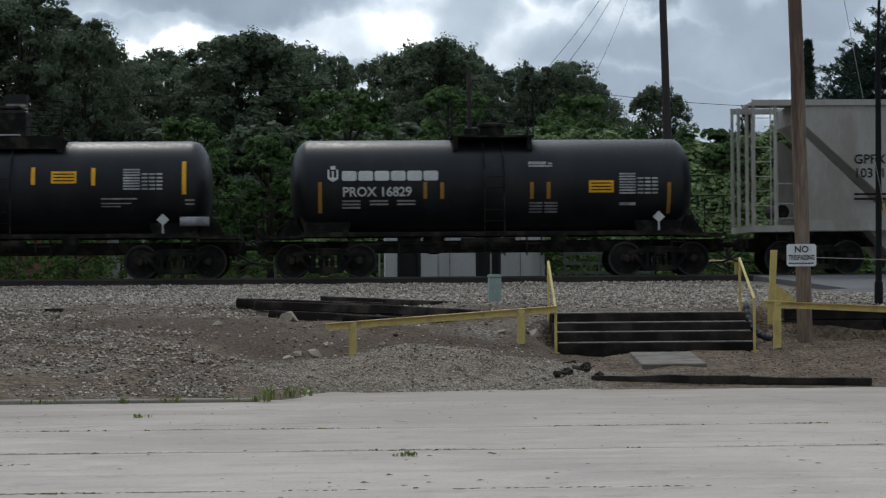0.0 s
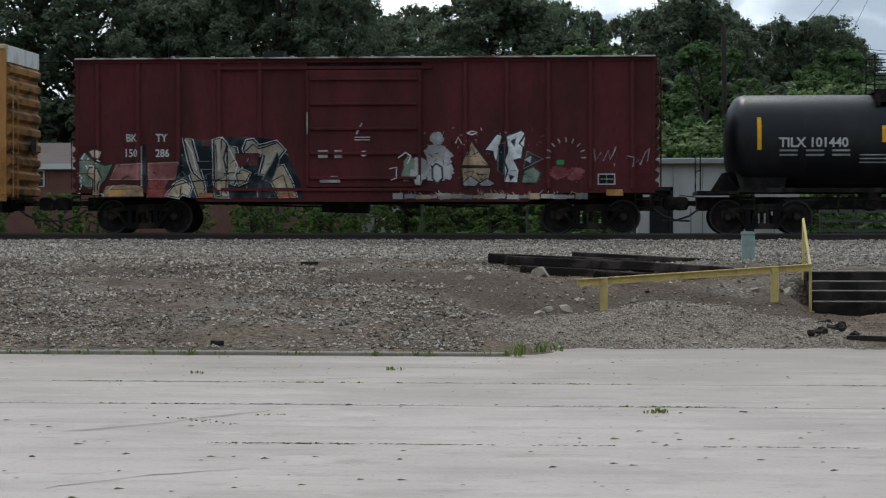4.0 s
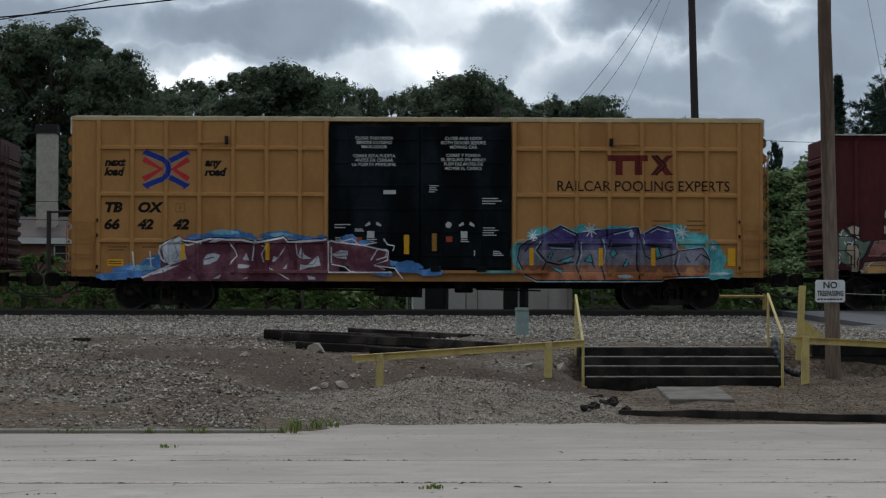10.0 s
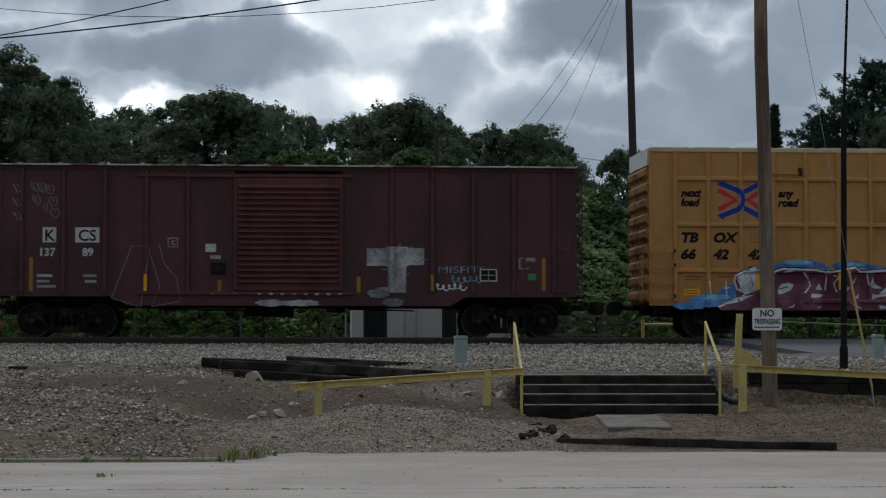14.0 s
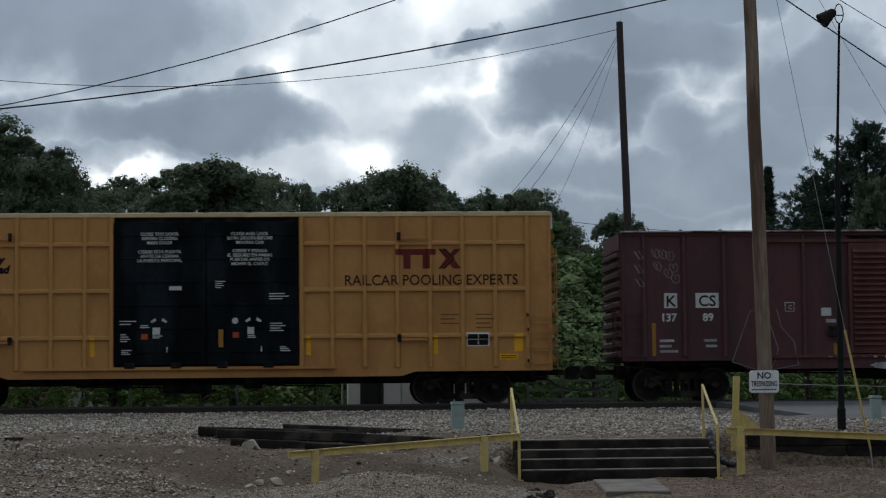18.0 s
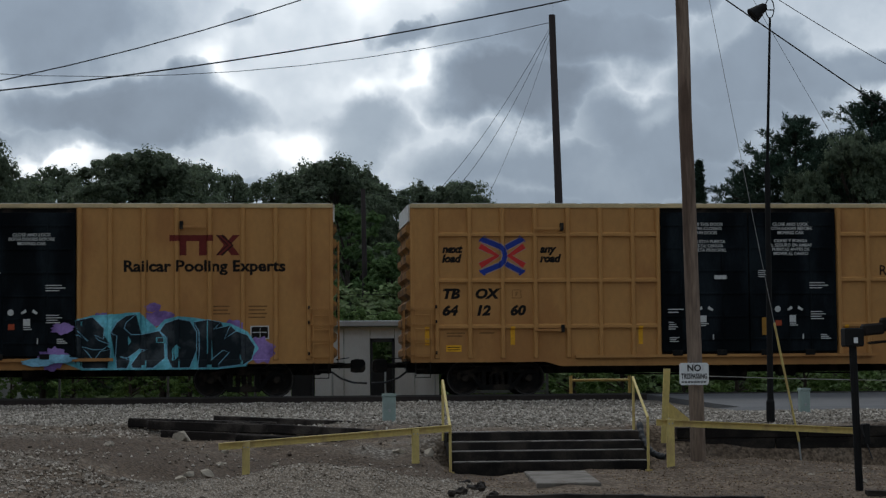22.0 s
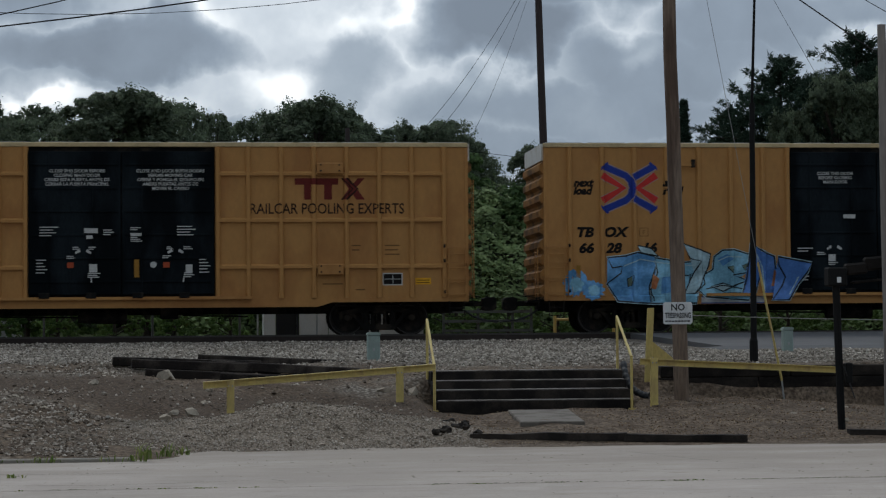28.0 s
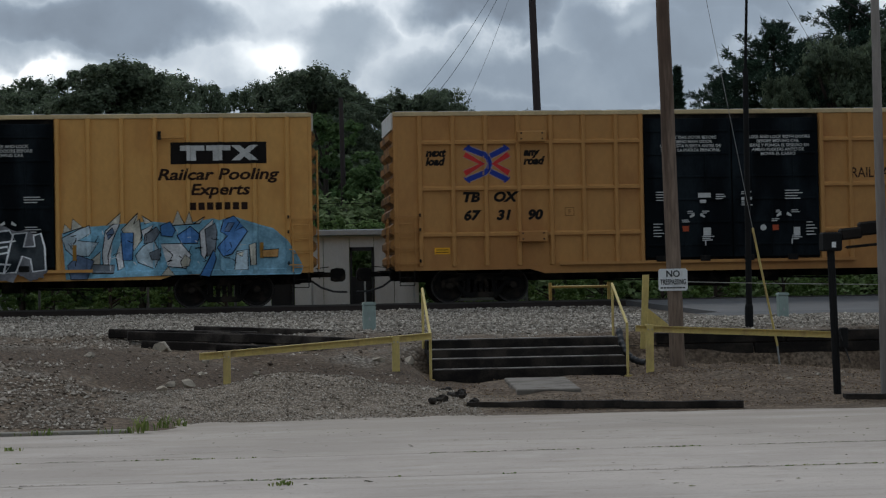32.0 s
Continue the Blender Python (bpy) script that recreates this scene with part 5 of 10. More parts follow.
DOOR_WORDS = {
    "short": (((-1.2, 4.33), ("CLOSE THIS DOOR", "BEFORE CLOSING", "MAIN DOOR")), ((1.33, 4.33), ("CLOSE AND LOCK", "BOTH DOORS BEFORE", "MOVING CAR"))),
    "two": (((-1.23, 4.60), ("CLOSE THIS DOOR", "BEFORE CLOSING", "MAIN DOOR")), ((-1.23, 4.12), ("CIERRE ESTA PUERTA", "ANTES DE CERRAR", "LA PUERTA PRINCIPAL")),
            ((1.19, 4.60), ("CLOSE AND LOCK", "BOTH DOORS BEFORE", "MOVING CAR")), ((1.19, 4.14), ("CIERRE Y PONGA", "EL SEGURO EN AMBAS", "PUERTAS ANTES DE", "MOVER EL CARRO"))),
    "long": (((-1.16, 4.40), ("CLOSE THIS DOOR BEFORE", "CLOSING MAIN DOOR", "CIERRE ESTA PUERTA ANTES DE", "CERRAR LA PUERTA PRINCIPAL")),
             ((1.32, 4.40), ("CLOSE AND LOCK BOTH DOORS", "BEFORE MOVING CAR", "CIERRE Y PONGA EL SEGURO EN", "AMBAS PUERTAS ANTES DE", "MOVER EL CARRO")))}
DOOR_RED = paint("dull_red", (0.36, 0.07, 0.03))


def door_marks(car, kind):
    """Stencilled instructions, placards and reflectors on the black doors."""
    for (cx, z), lines in DOOR_WORDS[kind]:
        for k, line in enumerate(lines):
            words(line, 0.12, cx, DOOR_Y, z - 0.118 * k, WHITE, car, "stencil", align="CENTER", fat=0.002)
    if kind == "long":
        placards = ((-0.97, -0.61, 2.77, 2.90), (-0.92, -0.75, 2.62, 2.71), (0.25, 0.55, 2.69, 2.77), (-0.84, -0.63, 1.72, 1.94), (1.72, 1.90, 1.70, 1.92))
        prints = [(-2.15, 0.5, 2.92, 4, 0.075), (-0.47, 0.32, 2.84, 3, 0.06), (0.25, 0.32, 2.90, 2, 0.05), (0.25, 0.32, 2.64, 3, 0.05), (1.49, 0.5, 2.93, 4, 0.075), (-0.88, 0.34, 1.68, 3, 0.05), (1.67, 0.32, 1.68, 3, 0.05),
                  (-2.24, 0.3, 2.04, 5, 0.085), (2.08, 0.3, 2.04, 5, 0.085), (-1.44, 0.22, 2.14, 2, 0.05), (1.1, 0.22, 2.14, 2, 0.05), (-1.28, 0.22, 2.38, 2, 0.05), (-0.86, 0.22, 2.38, 2, 0.05), (1.22, 0.2, 2.38, 2, 0.05), (1.66, 0.24, 2.38, 2, 0.05)]
        arrows, squares, dial, stripe = ((-1.0, 2.26), (1.45, 2.26)), ((-1.42, 1.84), (1.12, 1.84)), 0.86, 0.35
    else:
        placards = ((-0.98, -0.64, 3.12, 3.23), (-1.42, -1.22, 1.93, 2.12), (1.12, 1.3, 1.93, 2.12))
        prints = [(0.26, 0.26, 3.34, 4, 0.055), (1.70, 0.6, 3.00, 3, 0.07), (-2.3, 0.5, 2.28, 2, 0.08), (-2.28, 0.26, 1.92, 4, 0.06), (1.72, 0.42, 2.2, 4, 0.065), (-1.42, 0.26, 1.88, 2, 0.05), (1.12, 0.26, 1.88, 2, 0.05), (-2.25, 0.3, 1.5, 3, 0.05), (2.0, 0.28, 1.56, 3, 0.05), (-1.75, 0.25, 2.16, 2, 0.05)]
        arrows, squares, dial, stripe = ((-1.25, 2.29), (1.28, 2.29)), ((0.72, 1.83), (-1.72, 1.80)) if kind == "two" else ((0.72, 1.83),), 0.79, 0.34
    for x0, x1, z0, z1 in placards:
        paint_rect("placard", WHITE, car, x0, x1, z0, z1, DOOR_Y, "white placard")
    for n_, (x, w, z, rows, step) in enumerate(prints):
        for k in range(rows):
            paint_rect("small_print", WHITE, car, x, x + w * (1.0, 0.72, 0.88, 0.6, 0.8)[(k + n_) % 5], z - step * k, z - step * k + 0.026, DOOR_Y)
    for cx, z in arrows:
        for s in (-1, 1):
            bm = bmesh.new()
            slab(bm, [(cx + s * 0.07, z + 0.01), (cx + s * 0.20, z - 0.05), (cx + s * 0.22, z), (cx + s * 0.10, z + 0.09)], DOOR_Y, DOOR_Y + 0.004)
            part("arrow_mark", bm, WHITE, car)
        paint_rect("index_mark", WHITE, car, cx + 0.2, cx + 0.23, 1.45, 1.60, DOOR_Y)
    for x, z in squares:
        paint_rect("red_square", DOOR_RED, car, x, x + 0.17, z, z + 0.15, DOOR_Y, "small red mark")
    bm = bmesh.new()
    lathe(bm, [(DOOR_Y, 0.085), (DOOR_Y + 0.004, 0.085)], "Y", 16, (dial, 0, 2.29 if kind != "long" else 1.92))
    part("round_mark", bm, WHITE, car)
    paint_rect("reflector", MARK_OLD, car, stripe, stripe + 0.13, 1.58, 2.06, DOOR_Y, "faded yellow reflector")


def arrows_logo(car, cx, cz, w, h):
    """Two bent bands, blue over red, that cross in the middle."""
    blue, red = paint("logo_blue", (0.022, 0.045, 0.26)), paint("logo_red", (0.52, 0.040, 0.035))
    rim = paint("logo_rim", (0.33, 0.25, 0.24))
    bow = [(-0.92, 0.88), (-0.12, 0.50), (0.06, 0.30), (0.13, 0.0), (0.06, -0.30), (-0.12, -0.50), (-0.92, -0.88)]
    for name, material, paths, wide, depth in (
            ("pale_rim", rim, [bow, [(0.16, 0.42), (0.92, 0.88)], [(0.16, -0.42), (0.92, -0.88)], [(-1.0, 0.52), (-0.22, 0.0), (-1.0, -0.52)], [(1.0, 0.52), (0.34, 0.0), (1.0, -0.52)]], 0.34, 0.0),
            ("blue_band", blue, [bow, [(0.16, 0.42), (0.92, 0.88)], [(0.16, -0.42), (0.92, -0.88)]], 0.25, 0.006),
            ("red_band", red, [[(-1.0, 0.52), (-0.22, 0.0), (-1.0, -0.52)], [(1.0, 0.52), (0.34, 0.0), (1.0, -0.52)]], 0.28, 0.012)):
        bm = bmesh.new()
        for k, path in enumerate(paths):
            ribbon(bm, [(cx + u * w, cz + v * h) for u, v in path], wide * (w + h) / 2, SIDE - depth - 0.001 * k)
        part(name, bm, material, car)
    for s in (-1, 1):
        for way in (-1, 1):
            bm = bmesh.new()
            flat(bm, [(cx + s * w * u, cz + way * h * v) for u, v in ((1.06, 0.70), (1.02, 0.86), (0.78, 1.06), (0.74, 0.98))], SIDE - 0.014)
            part("band_tip", bm, blue, car)


def pool_logo(car, x0, x1, z0, z1, material):
    """A wide bar on two stems beside a chevron."""
    w, h = x1 - x0, z1 - z0
    for a, b, c, d in ((0.0, 0.62, 0.70, 1.0), (0.13, 0.24, 0.0, 0.70), (0.42, 0.53, 0.0, 0.70)):
        paint_rect("logo_bar", material, car, x0 + a * w, x0 + b * w, z0 + c * h, z0 + d * h, SIDE)
    for pts in ([(0.66, 1), (0.78, 1), (1.0, 0), (0.88, 0)], [(1.0, 1), (0.90, 1), (0.80, 0.62), (0.86, 0.5)], [(0.66, 0), (0.76, 0), (0.84, 0.42), (0.78, 0.54)]):
        bm = bmesh.new()
        slab(bm, [(x0 + p * w, z0 + q * h) for p, q in pts], SIDE, SIDE + 0.004)
        part("logo_chevron", bm, material, car)
    bm = bmesh.new()
    ribbon(bm, [(x0 + 0.74 * w, z0 + h), (x0 + 0.90 * w, z0 + 0.5 * h), (x0 + 0.74 * w, z0)], 0.05, SIDE - 0.006)
    ribbon(bm, [(x0 + 0.67 * w, z0 + h), (x0 + 0.83 * w, z0 + 0.5 * h), (x0 + 0.67 * w, z0)], 0.035, SIDE - 0.007)
    part("logo_line", bm, DARK_INK, car)


def load_slogan(car, xs, zs):
    for (x, z), t in zip(((xs[0], zs[0]), (xs[0] - 0.01, zs[1]), (xs[1], zs[0]), (xs[1] - 0.01, zs[1])), ("next", "load", "any", "road")):
        words(t, 0.29, x, SIDE, z, INK, car, shear=0.25, fat=0.017)


def car_number(car, marks):
    for t, x, z in marks:
        words(t, 0.36, x, SIDE, z, INK, car, "car_number", shear=0.22, fat=0.020, wide=1.12)


def reflectors(car, xs, z0, z1, material=MARK_YELLOW):
    for x in xs:
        paint_rect("reflector", material, car, x, x + 0.12, z0, z1, SIDE - 0.012, "yellow reflector")


def data_plate(car, x, z, w=0.55, h=0.34):
    paint_rect("data_plate", WHITE, car, x, x + w, z, z + h, SIDE - 0.006, "white framed data plate")
    paint_rect("plate_field", INK, car, x + 0.03, x + w - 0.03, z + 0.03, z + h - 0.03, SIDE - 0.011)
    paint_rect("plate_rule", WHITE, car, x + 0.05, x + w - 0.06, z + h * 0.48, z + h * 0.53, SIDE - 0.016)
    paint_rect("plate_rule", WHITE, car, x + w * 0.5, x + w * 0.53, z + 0.04, z + h - 0.05, SIDE - 0.016)


def yellow_label(car, x, z, w=0.42, h=0.18):
    paint_rect("warning_label", MARK_YELLOW, car, x, x + w, z, z + h, SIDE - 0.006, "yellow warning label")
    for k in (0.25, 0.6):
        paint_rect("label_print", INK, car, x + 0.04, x + w - 0.04, z + h * k, z + h * k + 0.02, SIDE - 0.011)


def framed_letter(car, x, z):
    """A faint square frame round one letter."""
    bm = bmesh.new()
    ribbon(bm, [(x - 0.12, z - 0.11), (x + 0.12, z - 0.11), (x + 0.12, z + 0.11), (x - 0.12, z + 0.11)], 0.022, SIDE - 0.002, True)
    part("letter_frame", bm, FAINT, car)
    words("F", 0.17, x, SIDE, z - 0.06, FAINT, car, align="CENTER")


FAINT = paint("faint_brown_lettering", (0.17, 0.085, 0.03))


def small_prints(car, rows, material=FAINT):
    for x, z, w in rows:
        paint_rect("small_print", material, car, x, x + w, z, z + 0.035, SIDE - 0.002)


# ---- sprayed pieces ----
def ribbon(bm, pts, width, y, closed=False):
    """A painted line of even width along points in x and z."""
    p = [Vector((a, b)) for a, b in pts]
    n_ = len(p)
    left, right = [], []
    for i in range(n_):
        a = p[(i - 1) % n_] if closed or i else p[i]
        b = p[(i + 1) % n_] if closed or i < n_ - 1 else p[i]
        d = (b - a).normalized() if (b - a).length > 1e-6 else Vector((1, 0))
        s = Vector((-d.y, d.x)) * width / 2
        left.append(bm.verts.new((p[i].x + s.x, y, p[i].y + s.y)))
        right.append(bm.verts.new((p[i].x - s.x, y, p[i].y - s.y)))
    for i in range(n_ if closed else n_ - 1):
        j = (i + 1) % n_
        bm.faces.new((left[i], left[j], right[j], right[i]))


def piece_letters(car, letters, fill, edge, y=None, width=0.05, rim=None):
    """Letters given as outlines: filled, with an edge line and, if wanted, a wider rim behind."""
    y = SIDE - 0.02 if y is None else y
    for pts in letters:
        for name, material, w, depth in (("spray_rim", rim, width * 1.9, 0.0), ("spray_edge", edge, width, -0.008)):
            if material is not None:
                bm = bmesh.new()
                ribbon(bm, pts, w, y + depth, True)
                part(name, bm, material, car)
        bm = bmesh.new()
        bm.faces.new([bm.verts.new((a, y - 0.004, b)) for a, b in pts])
        bmesh.ops.triangulate(bm, faces=bm.faces[:])
        part("spray_fill", bm, fill, car)


def cloud(car, spots, material, y, seed):
    """Soft-edged patches of sprayed colour: uneven rounds that overlap."""
    rng_ = random.Random(seed)
    for k, (cx, cz, rx, rz) in enumerate(spots):
        bm = bmesh.new()
        ring = []
        for i in range(30):
            a = 2 * math.pi * i / 30
            r = rng_.uniform(0.80, 1.16)
            ring.append(bm.verts.new((cx + rx * r * math.cos(a), y - 0.0012 * k, cz + rz * r * math.sin(a))))
        bm.faces.new(ring)
        part("spray_cloud", bm, material, car)


def wild_letters(x0, x1, z0, z1, count, seed, lean=0.15):
    """Outlines of angular letters side by side: slabs with notches, spurs and slanted ends."""
    rng_ = random.Random(seed)
    out = []
    w = (x1 - x0) / count
    for k in range(count):
        a, b = x0 + k * w - 0.10 * w, x0 + (k + 1) * w + 0.06 * w
        top, low = z1 - rng_.uniform(0, 0.22) * (z1 - z0), z0 + rng_.uniform(0, 0.10) * (z1 - z0)
        h = top - low
        u = lambda p, q: (a + (b - a) * (p + rng_.uniform(-0.05, 0.05)) + lean * (q - 0.5) * h, low + h * (q + rng_.uniform(-0.04, 0.04)))
        kind = rng_.randrange(4)
        if kind == 0:
            shape = [(0.02, 0.02), (0.32, 0.0), (0.36, 0.38), (0.62, 0.36), (0.66, 0.0), (1.0, 0.04), (0.92, 0.62), (0.78, 1.0), (0.55, 0.92), (0.60, 0.62), (0.38, 0.64), (0.42, 1.02), (0.10, 0.94)]
        elif kind == 1:
            shape = [(0.0, 0.1), (0.9, 0.0), (1.0, 0.26), (0.45, 0.30), (0.44, 0.42), (0.9, 0.5), (0.84, 0.66), (0.42, 0.62), (0.42, 0.74), (1.02, 0.78), (0.9, 1.04), (0.06, 0.94)]
        elif kind == 2:
            shape = [(0.04, 0.0), (0.4, 0.06), (0.42, 0.30), (0.70, 0.02), (1.04, 0.0), (0.70, 0.48), (1.0, 0.95), (0.70, 1.04), (0.44, 0.66), (0.40, 1.0), (0.02, 1.06)]
        else:
            shape = [(0.0, 0.2), (0.28, 0.0), (0.78, 0.02), (1.0, 0.26), (0.98, 0.76), (0.74, 1.02), (0.24, 0.98), (0.0, 0.74)]
        out.append([u(p, q) for p, q in shape])
    return out


def flecks(car, x0, x1, z0, z1, count, size, material, y, seed):
    """Short strokes, highlights and drips of a piece, joined."""
    rng_ = random.Random(seed)
    bm = bmesh.new()
    for _ in range(count):
        x, z, a, l_ = rng_.uniform(x0, x1), rng_.uniform(z0, z1), rng_.uniform(0, 3.14), size * rng_.uniform(0.5, 1.6)
        bend = rng_.uniform(-0.5, 0.5)
        ribbon(bm, [(x, z), (x + l_ * math.cos(a), z + l_ * math.sin(a)), (x + l_ * (math.cos(a) + math.cos(a + bend)), z + l_ * (math.sin(a) + math.sin(a + bend)))], size * rng_.uniform(0.14, 0.4), y - 0.0004 * _)
    tagged(part("spray_strokes", bm, material, car), kind="stuff")


# ---- the train, front to back ----
hopper = hopper_car()
procor = tank_car(11.17, 2.49, 1.32, "satin black tank car with white lettering and yellow marks", False)
tilx = tank_car(11.23, 2.49, 1.32, "satin black tank car with a railed top platform", True)
bkty = maroon_car(15.92, 4.78, MAROON, 1.13, (-1.54, 1.62), 5, "faded maroon boxcar with sprayed lettering along its foot", BKTY_RIBS)
kcs = maroon_car(15.63, 4.64, MAROON_DARK, 1.11, (-1.51, 1.42), 18, "dark maroon boxcar with a ribbed sliding door", KCS_RIBS)
ribbed_a = tbox(True)
ribbed_b = copy_thing(ribbed_a, Matrix.Identity(4))
ribbed_c = copy_thing(ribbed_a, Matrix.Identity(4))
plain_a = tbox(False)
plain_b = copy_thing(plain_a, Matrix.Identity(4))
TRAIN_CARS = [(hopper, 77.02), (procor, 62.34), (tilx, 48.98), (bkty, 33.49), (ribbed_a, 14.19), (kcs, -5.01), (ribbed_b, -24.15), (plain_a, -45.03), (ribbed_c, -65.90), (plain_b, -86.90)]

# the last car wears fresher paint
for ob in plain_b.children:
    if ob.type == "MESH" and ob.data.materials and ob.data.materials[0] is YELLOW_CAR:
        ob.material_slots[0].link = "OBJECT"
        ob.material_slots[0].material = YELLOW_FRESH
tagged(plain_b, "fresh ochre boxcar with black doors and sprayed letters", "boxcar", group="boxcars of the train")
tagged(ribbed_b, "ochre boxcar with black doors and clean ribbed sides", "boxcar", group="boxcars of the train")
tagged(ribbed_a, "ribbed ochre boxcar with plum and violet sprayed letters", "boxcar", group="boxcars of the train")
tagged(plain_a, "ochre boxcar with blue and black sprayed letters", "boxcar", group="boxcars of the train")
tagged(ribbed_c, "ribbed ochre boxcar with boxed door stops", "boxcar", group="boxcars of the train")

# no lower hooks under the sprayed letters
for old in [o for o in ribbed_a.children if o.name.startswith("lower_stop")]:
    bpy.data.objects.remove(old)

# one car carries boxed door stops in place of hooks
for old in [o for o in ribbed_c.children if "stop" in o.name]:
    bpy.data.objects.remove(old)
for x0, x1 in ((-5.98, -5.20), (5.26, 5.96)):
    for z in (4.36, 1.62):
        stop = block("stop_box", YELLOW_CAR, ribbed_c, x0, x1, -1.79, -1.686, z, z + 0.30, "boxed door stop", bevel=0.02)
        for bx, bz in ((x0 + 0.08, z + 0.06), (x1 - 0.12, z + 0.06), (x0 + 0.08, z + 0.22), (x1 - 0.12, z + 0.22)):
            block("bolt_head", UNDER, stop, bx, bx + 0.04, -1.802, -1.791, bz, bz + 0.04)

# ochre cars: marks common to all are on the doors
for car in (ribbed_a, ribbed_b, ribbed_c, plain_a, plain_b):
    door_marks(car, "long" if car is ribbed_c else "two" if car in (ribbed_a, ribbed_b) else "short")
RED_LOGO = paint("logo_maroon", (0.135, 0.022, 0.018))
SLOGAN = "RAILCAR POOLING EXPERTS"
for car, digits in ((ribbed_a, ("66", "42", "42")), (ribbed_b, ("64", "12", "60"))):
    load_slogan(car, (-8.51, -5.81), (3.88, 3.62))
    car_number(car, (("TB", -8.53, 2.63), ("OX", -7.63, 2.63), (digits[0], -8.53, 2.17), (digits[1], -7.62, 2.17), (digits[2], -6.66, 2.17)))
    arrows_logo(car, -6.86, 3.79, 0.61, 0.52)
    pool_logo(car, 5.11, 6.92, 3.67, 4.21, RED_LOGO)
    words(SLOGAN, 0.40, 3.73, SIDE, 3.23, DARK_INK, car, fat=0.004, span=4.72)
    small_prints(car, [(-8.4, 1.66, 0.5), (-8.4, 1.58, 0.42), (-7.5, 1.66, 0.4), (6.35, 2.40, 0.5), (6.35, 2.28, 0.4), (6.35, 2.16, 0.5), (7.3, 2.40, 0.45), (7.3, 2.28, 0.5), (7.3, 2.16, 0.4), (7.3, 2.04, 0.45)])
    yellow_label(car, -8.42, 1.17)
for car, x, z in ((ribbed_a, -6.47, 2.74), (ribbed_b, -6.47, 2.74), (plain_a, -6.6, 2.76), (ribbed_c, -4.55, 2.44)):
    framed_letter(car, x, z)
load_slogan(ribbed_c, (-8.5, -5.80), (4.0, 3.76))
car_number(ribbed_c, (("TB", -7.53, 2.75), ("OX", -6.67, 2.75), ("67", -7.49, 2.25), ("31", -6.58, 2.25), ("90", -5.73, 2.25)))
arrows_logo(ribbed_c, -6.82, 3.78, 0.61, 0.50)
pool_logo(ribbed_c, 4.66, 6.56, 3.67, 4.25, RED_LOGO)
words(SLOGAN, 0.40, 3.43, SIDE, 3.29, DARK_INK, ribbed_c, fat=0.004, span=4.18)
yellow_label(ribbed_c, 7.93, 1.35)
yellow_label(ribbed_c, -8.3, 1.32)
data_plate(ribbed_c, 7.03, 1.33)
small_prints(ribbed_c, [(5.4, 1.36, 0.55), (7.1, 2.4, 0.4), (7.1, 2.28, 0.35), (7.1, 2.16, 0.4), (6.2, 2.4, 0.25), (6.2, 2.28, 0.2), (6.3, 1.2, 0.25)])
data_plate(ribbed_b, 7.05, 1.55, 0.62, 0.38)
yellow_label(ribbed_b, 7.95, 1.18, 0.5, 0.16)
reflectors(ribbed_b, (-9.0, -6.65, -3.1, 2.7, 6.15), 1.35, 1.85)
reflectors(ribbed_b, (8.35, 8.47), 1.40, 1.90)
load_slogan(plain_a, (-8.55, -6.05), (4.03, 3.81))
car_number(plain_a, (("TB", -8.5, 2.64), ("OX", -7.73, 2.64), ("66", -8.43, 2.2), ("28", -7.66, 2.2), ("16", -6.66, 2.2)))
arrows_logo(plain_a, -7.0, 3.98, 0.76, 0.68)
pool_logo(plain_a, 4.98, 6.87, 3.82, 4.37, RED_LOGO)
words("Railcar Pooling Experts", 0.42, 3.74, SIDE, 3.39, INK, plain_a, fat=0.014, span=4.34)
data_plate(plain_a, 7.15, 1.55, 0.5, 0.36)
small_prints(plain_a, [(6.15, 2.42, 0.45), (6.15, 2.32, 0.4), (6.15, 2.22, 0.45), (7.1, 2.42, 0.5), (7.1, 2.32, 0.45), (7.1, 2.22, 0.5), (7.1, 2.12, 0.45)])
paint_rect("logo_field", INK, plain_b, 5.59, 8.17, 3.86, 4.45, SIDE, "black name panel")
for a, b in ((5.85, 6.5), (6.55, 7.2)):
    for x0, x1, z0, z1 in ((a, b, 4.22, 4.36), ((a + b) / 2 - 0.15, (a + b) / 2 + 0.1, 3.95, 4.22)):
        paint_rect("logo_bar", WHITE, plain_b, x0, x1, z0, z1, SIDE - 0.006)
for pts in ([(7.22, 4.36), (7.45, 4.36), (7.95, 3.95), (7.70, 3.95)], [(7.22, 3.95), (7.45, 3.95), (7.95, 4.36), (7.72, 4.36)]):
    bm = bmesh.new()
    slab(bm, pts, SIDE - 0.008 if pts[0][1] > 4 else SIDE - 0.012, SIDE - 0.006)
    part("logo_bar", bm, WHITE, plain_b)
for t, x, z, w in (("Railcar Pooling", 5.22, 3.44, 3.27), ("Experts", 6.09, 3.03, 1.61)):
    words(t, 0.42, x, SIDE, z, DARK_INK, plain_b, shear=0.22, fat=0.012, span=w)
for x in np.arange(6.09, 7.65, 0.23):
    paint_rect("web_line", DARK_INK, plain_b, float(x), float(x) + 0.17, 2.62, 2.82, SIDE)
load_slogan(plain_b, (-8.5, -5.9), (3.9, 3.65))
car_number(plain_b, (("TB", -8.5, 2.64), ("OX", -7.63, 2.64)))
arrows_logo(plain_b, -6.9, 3.8, 0.61, 0.52)

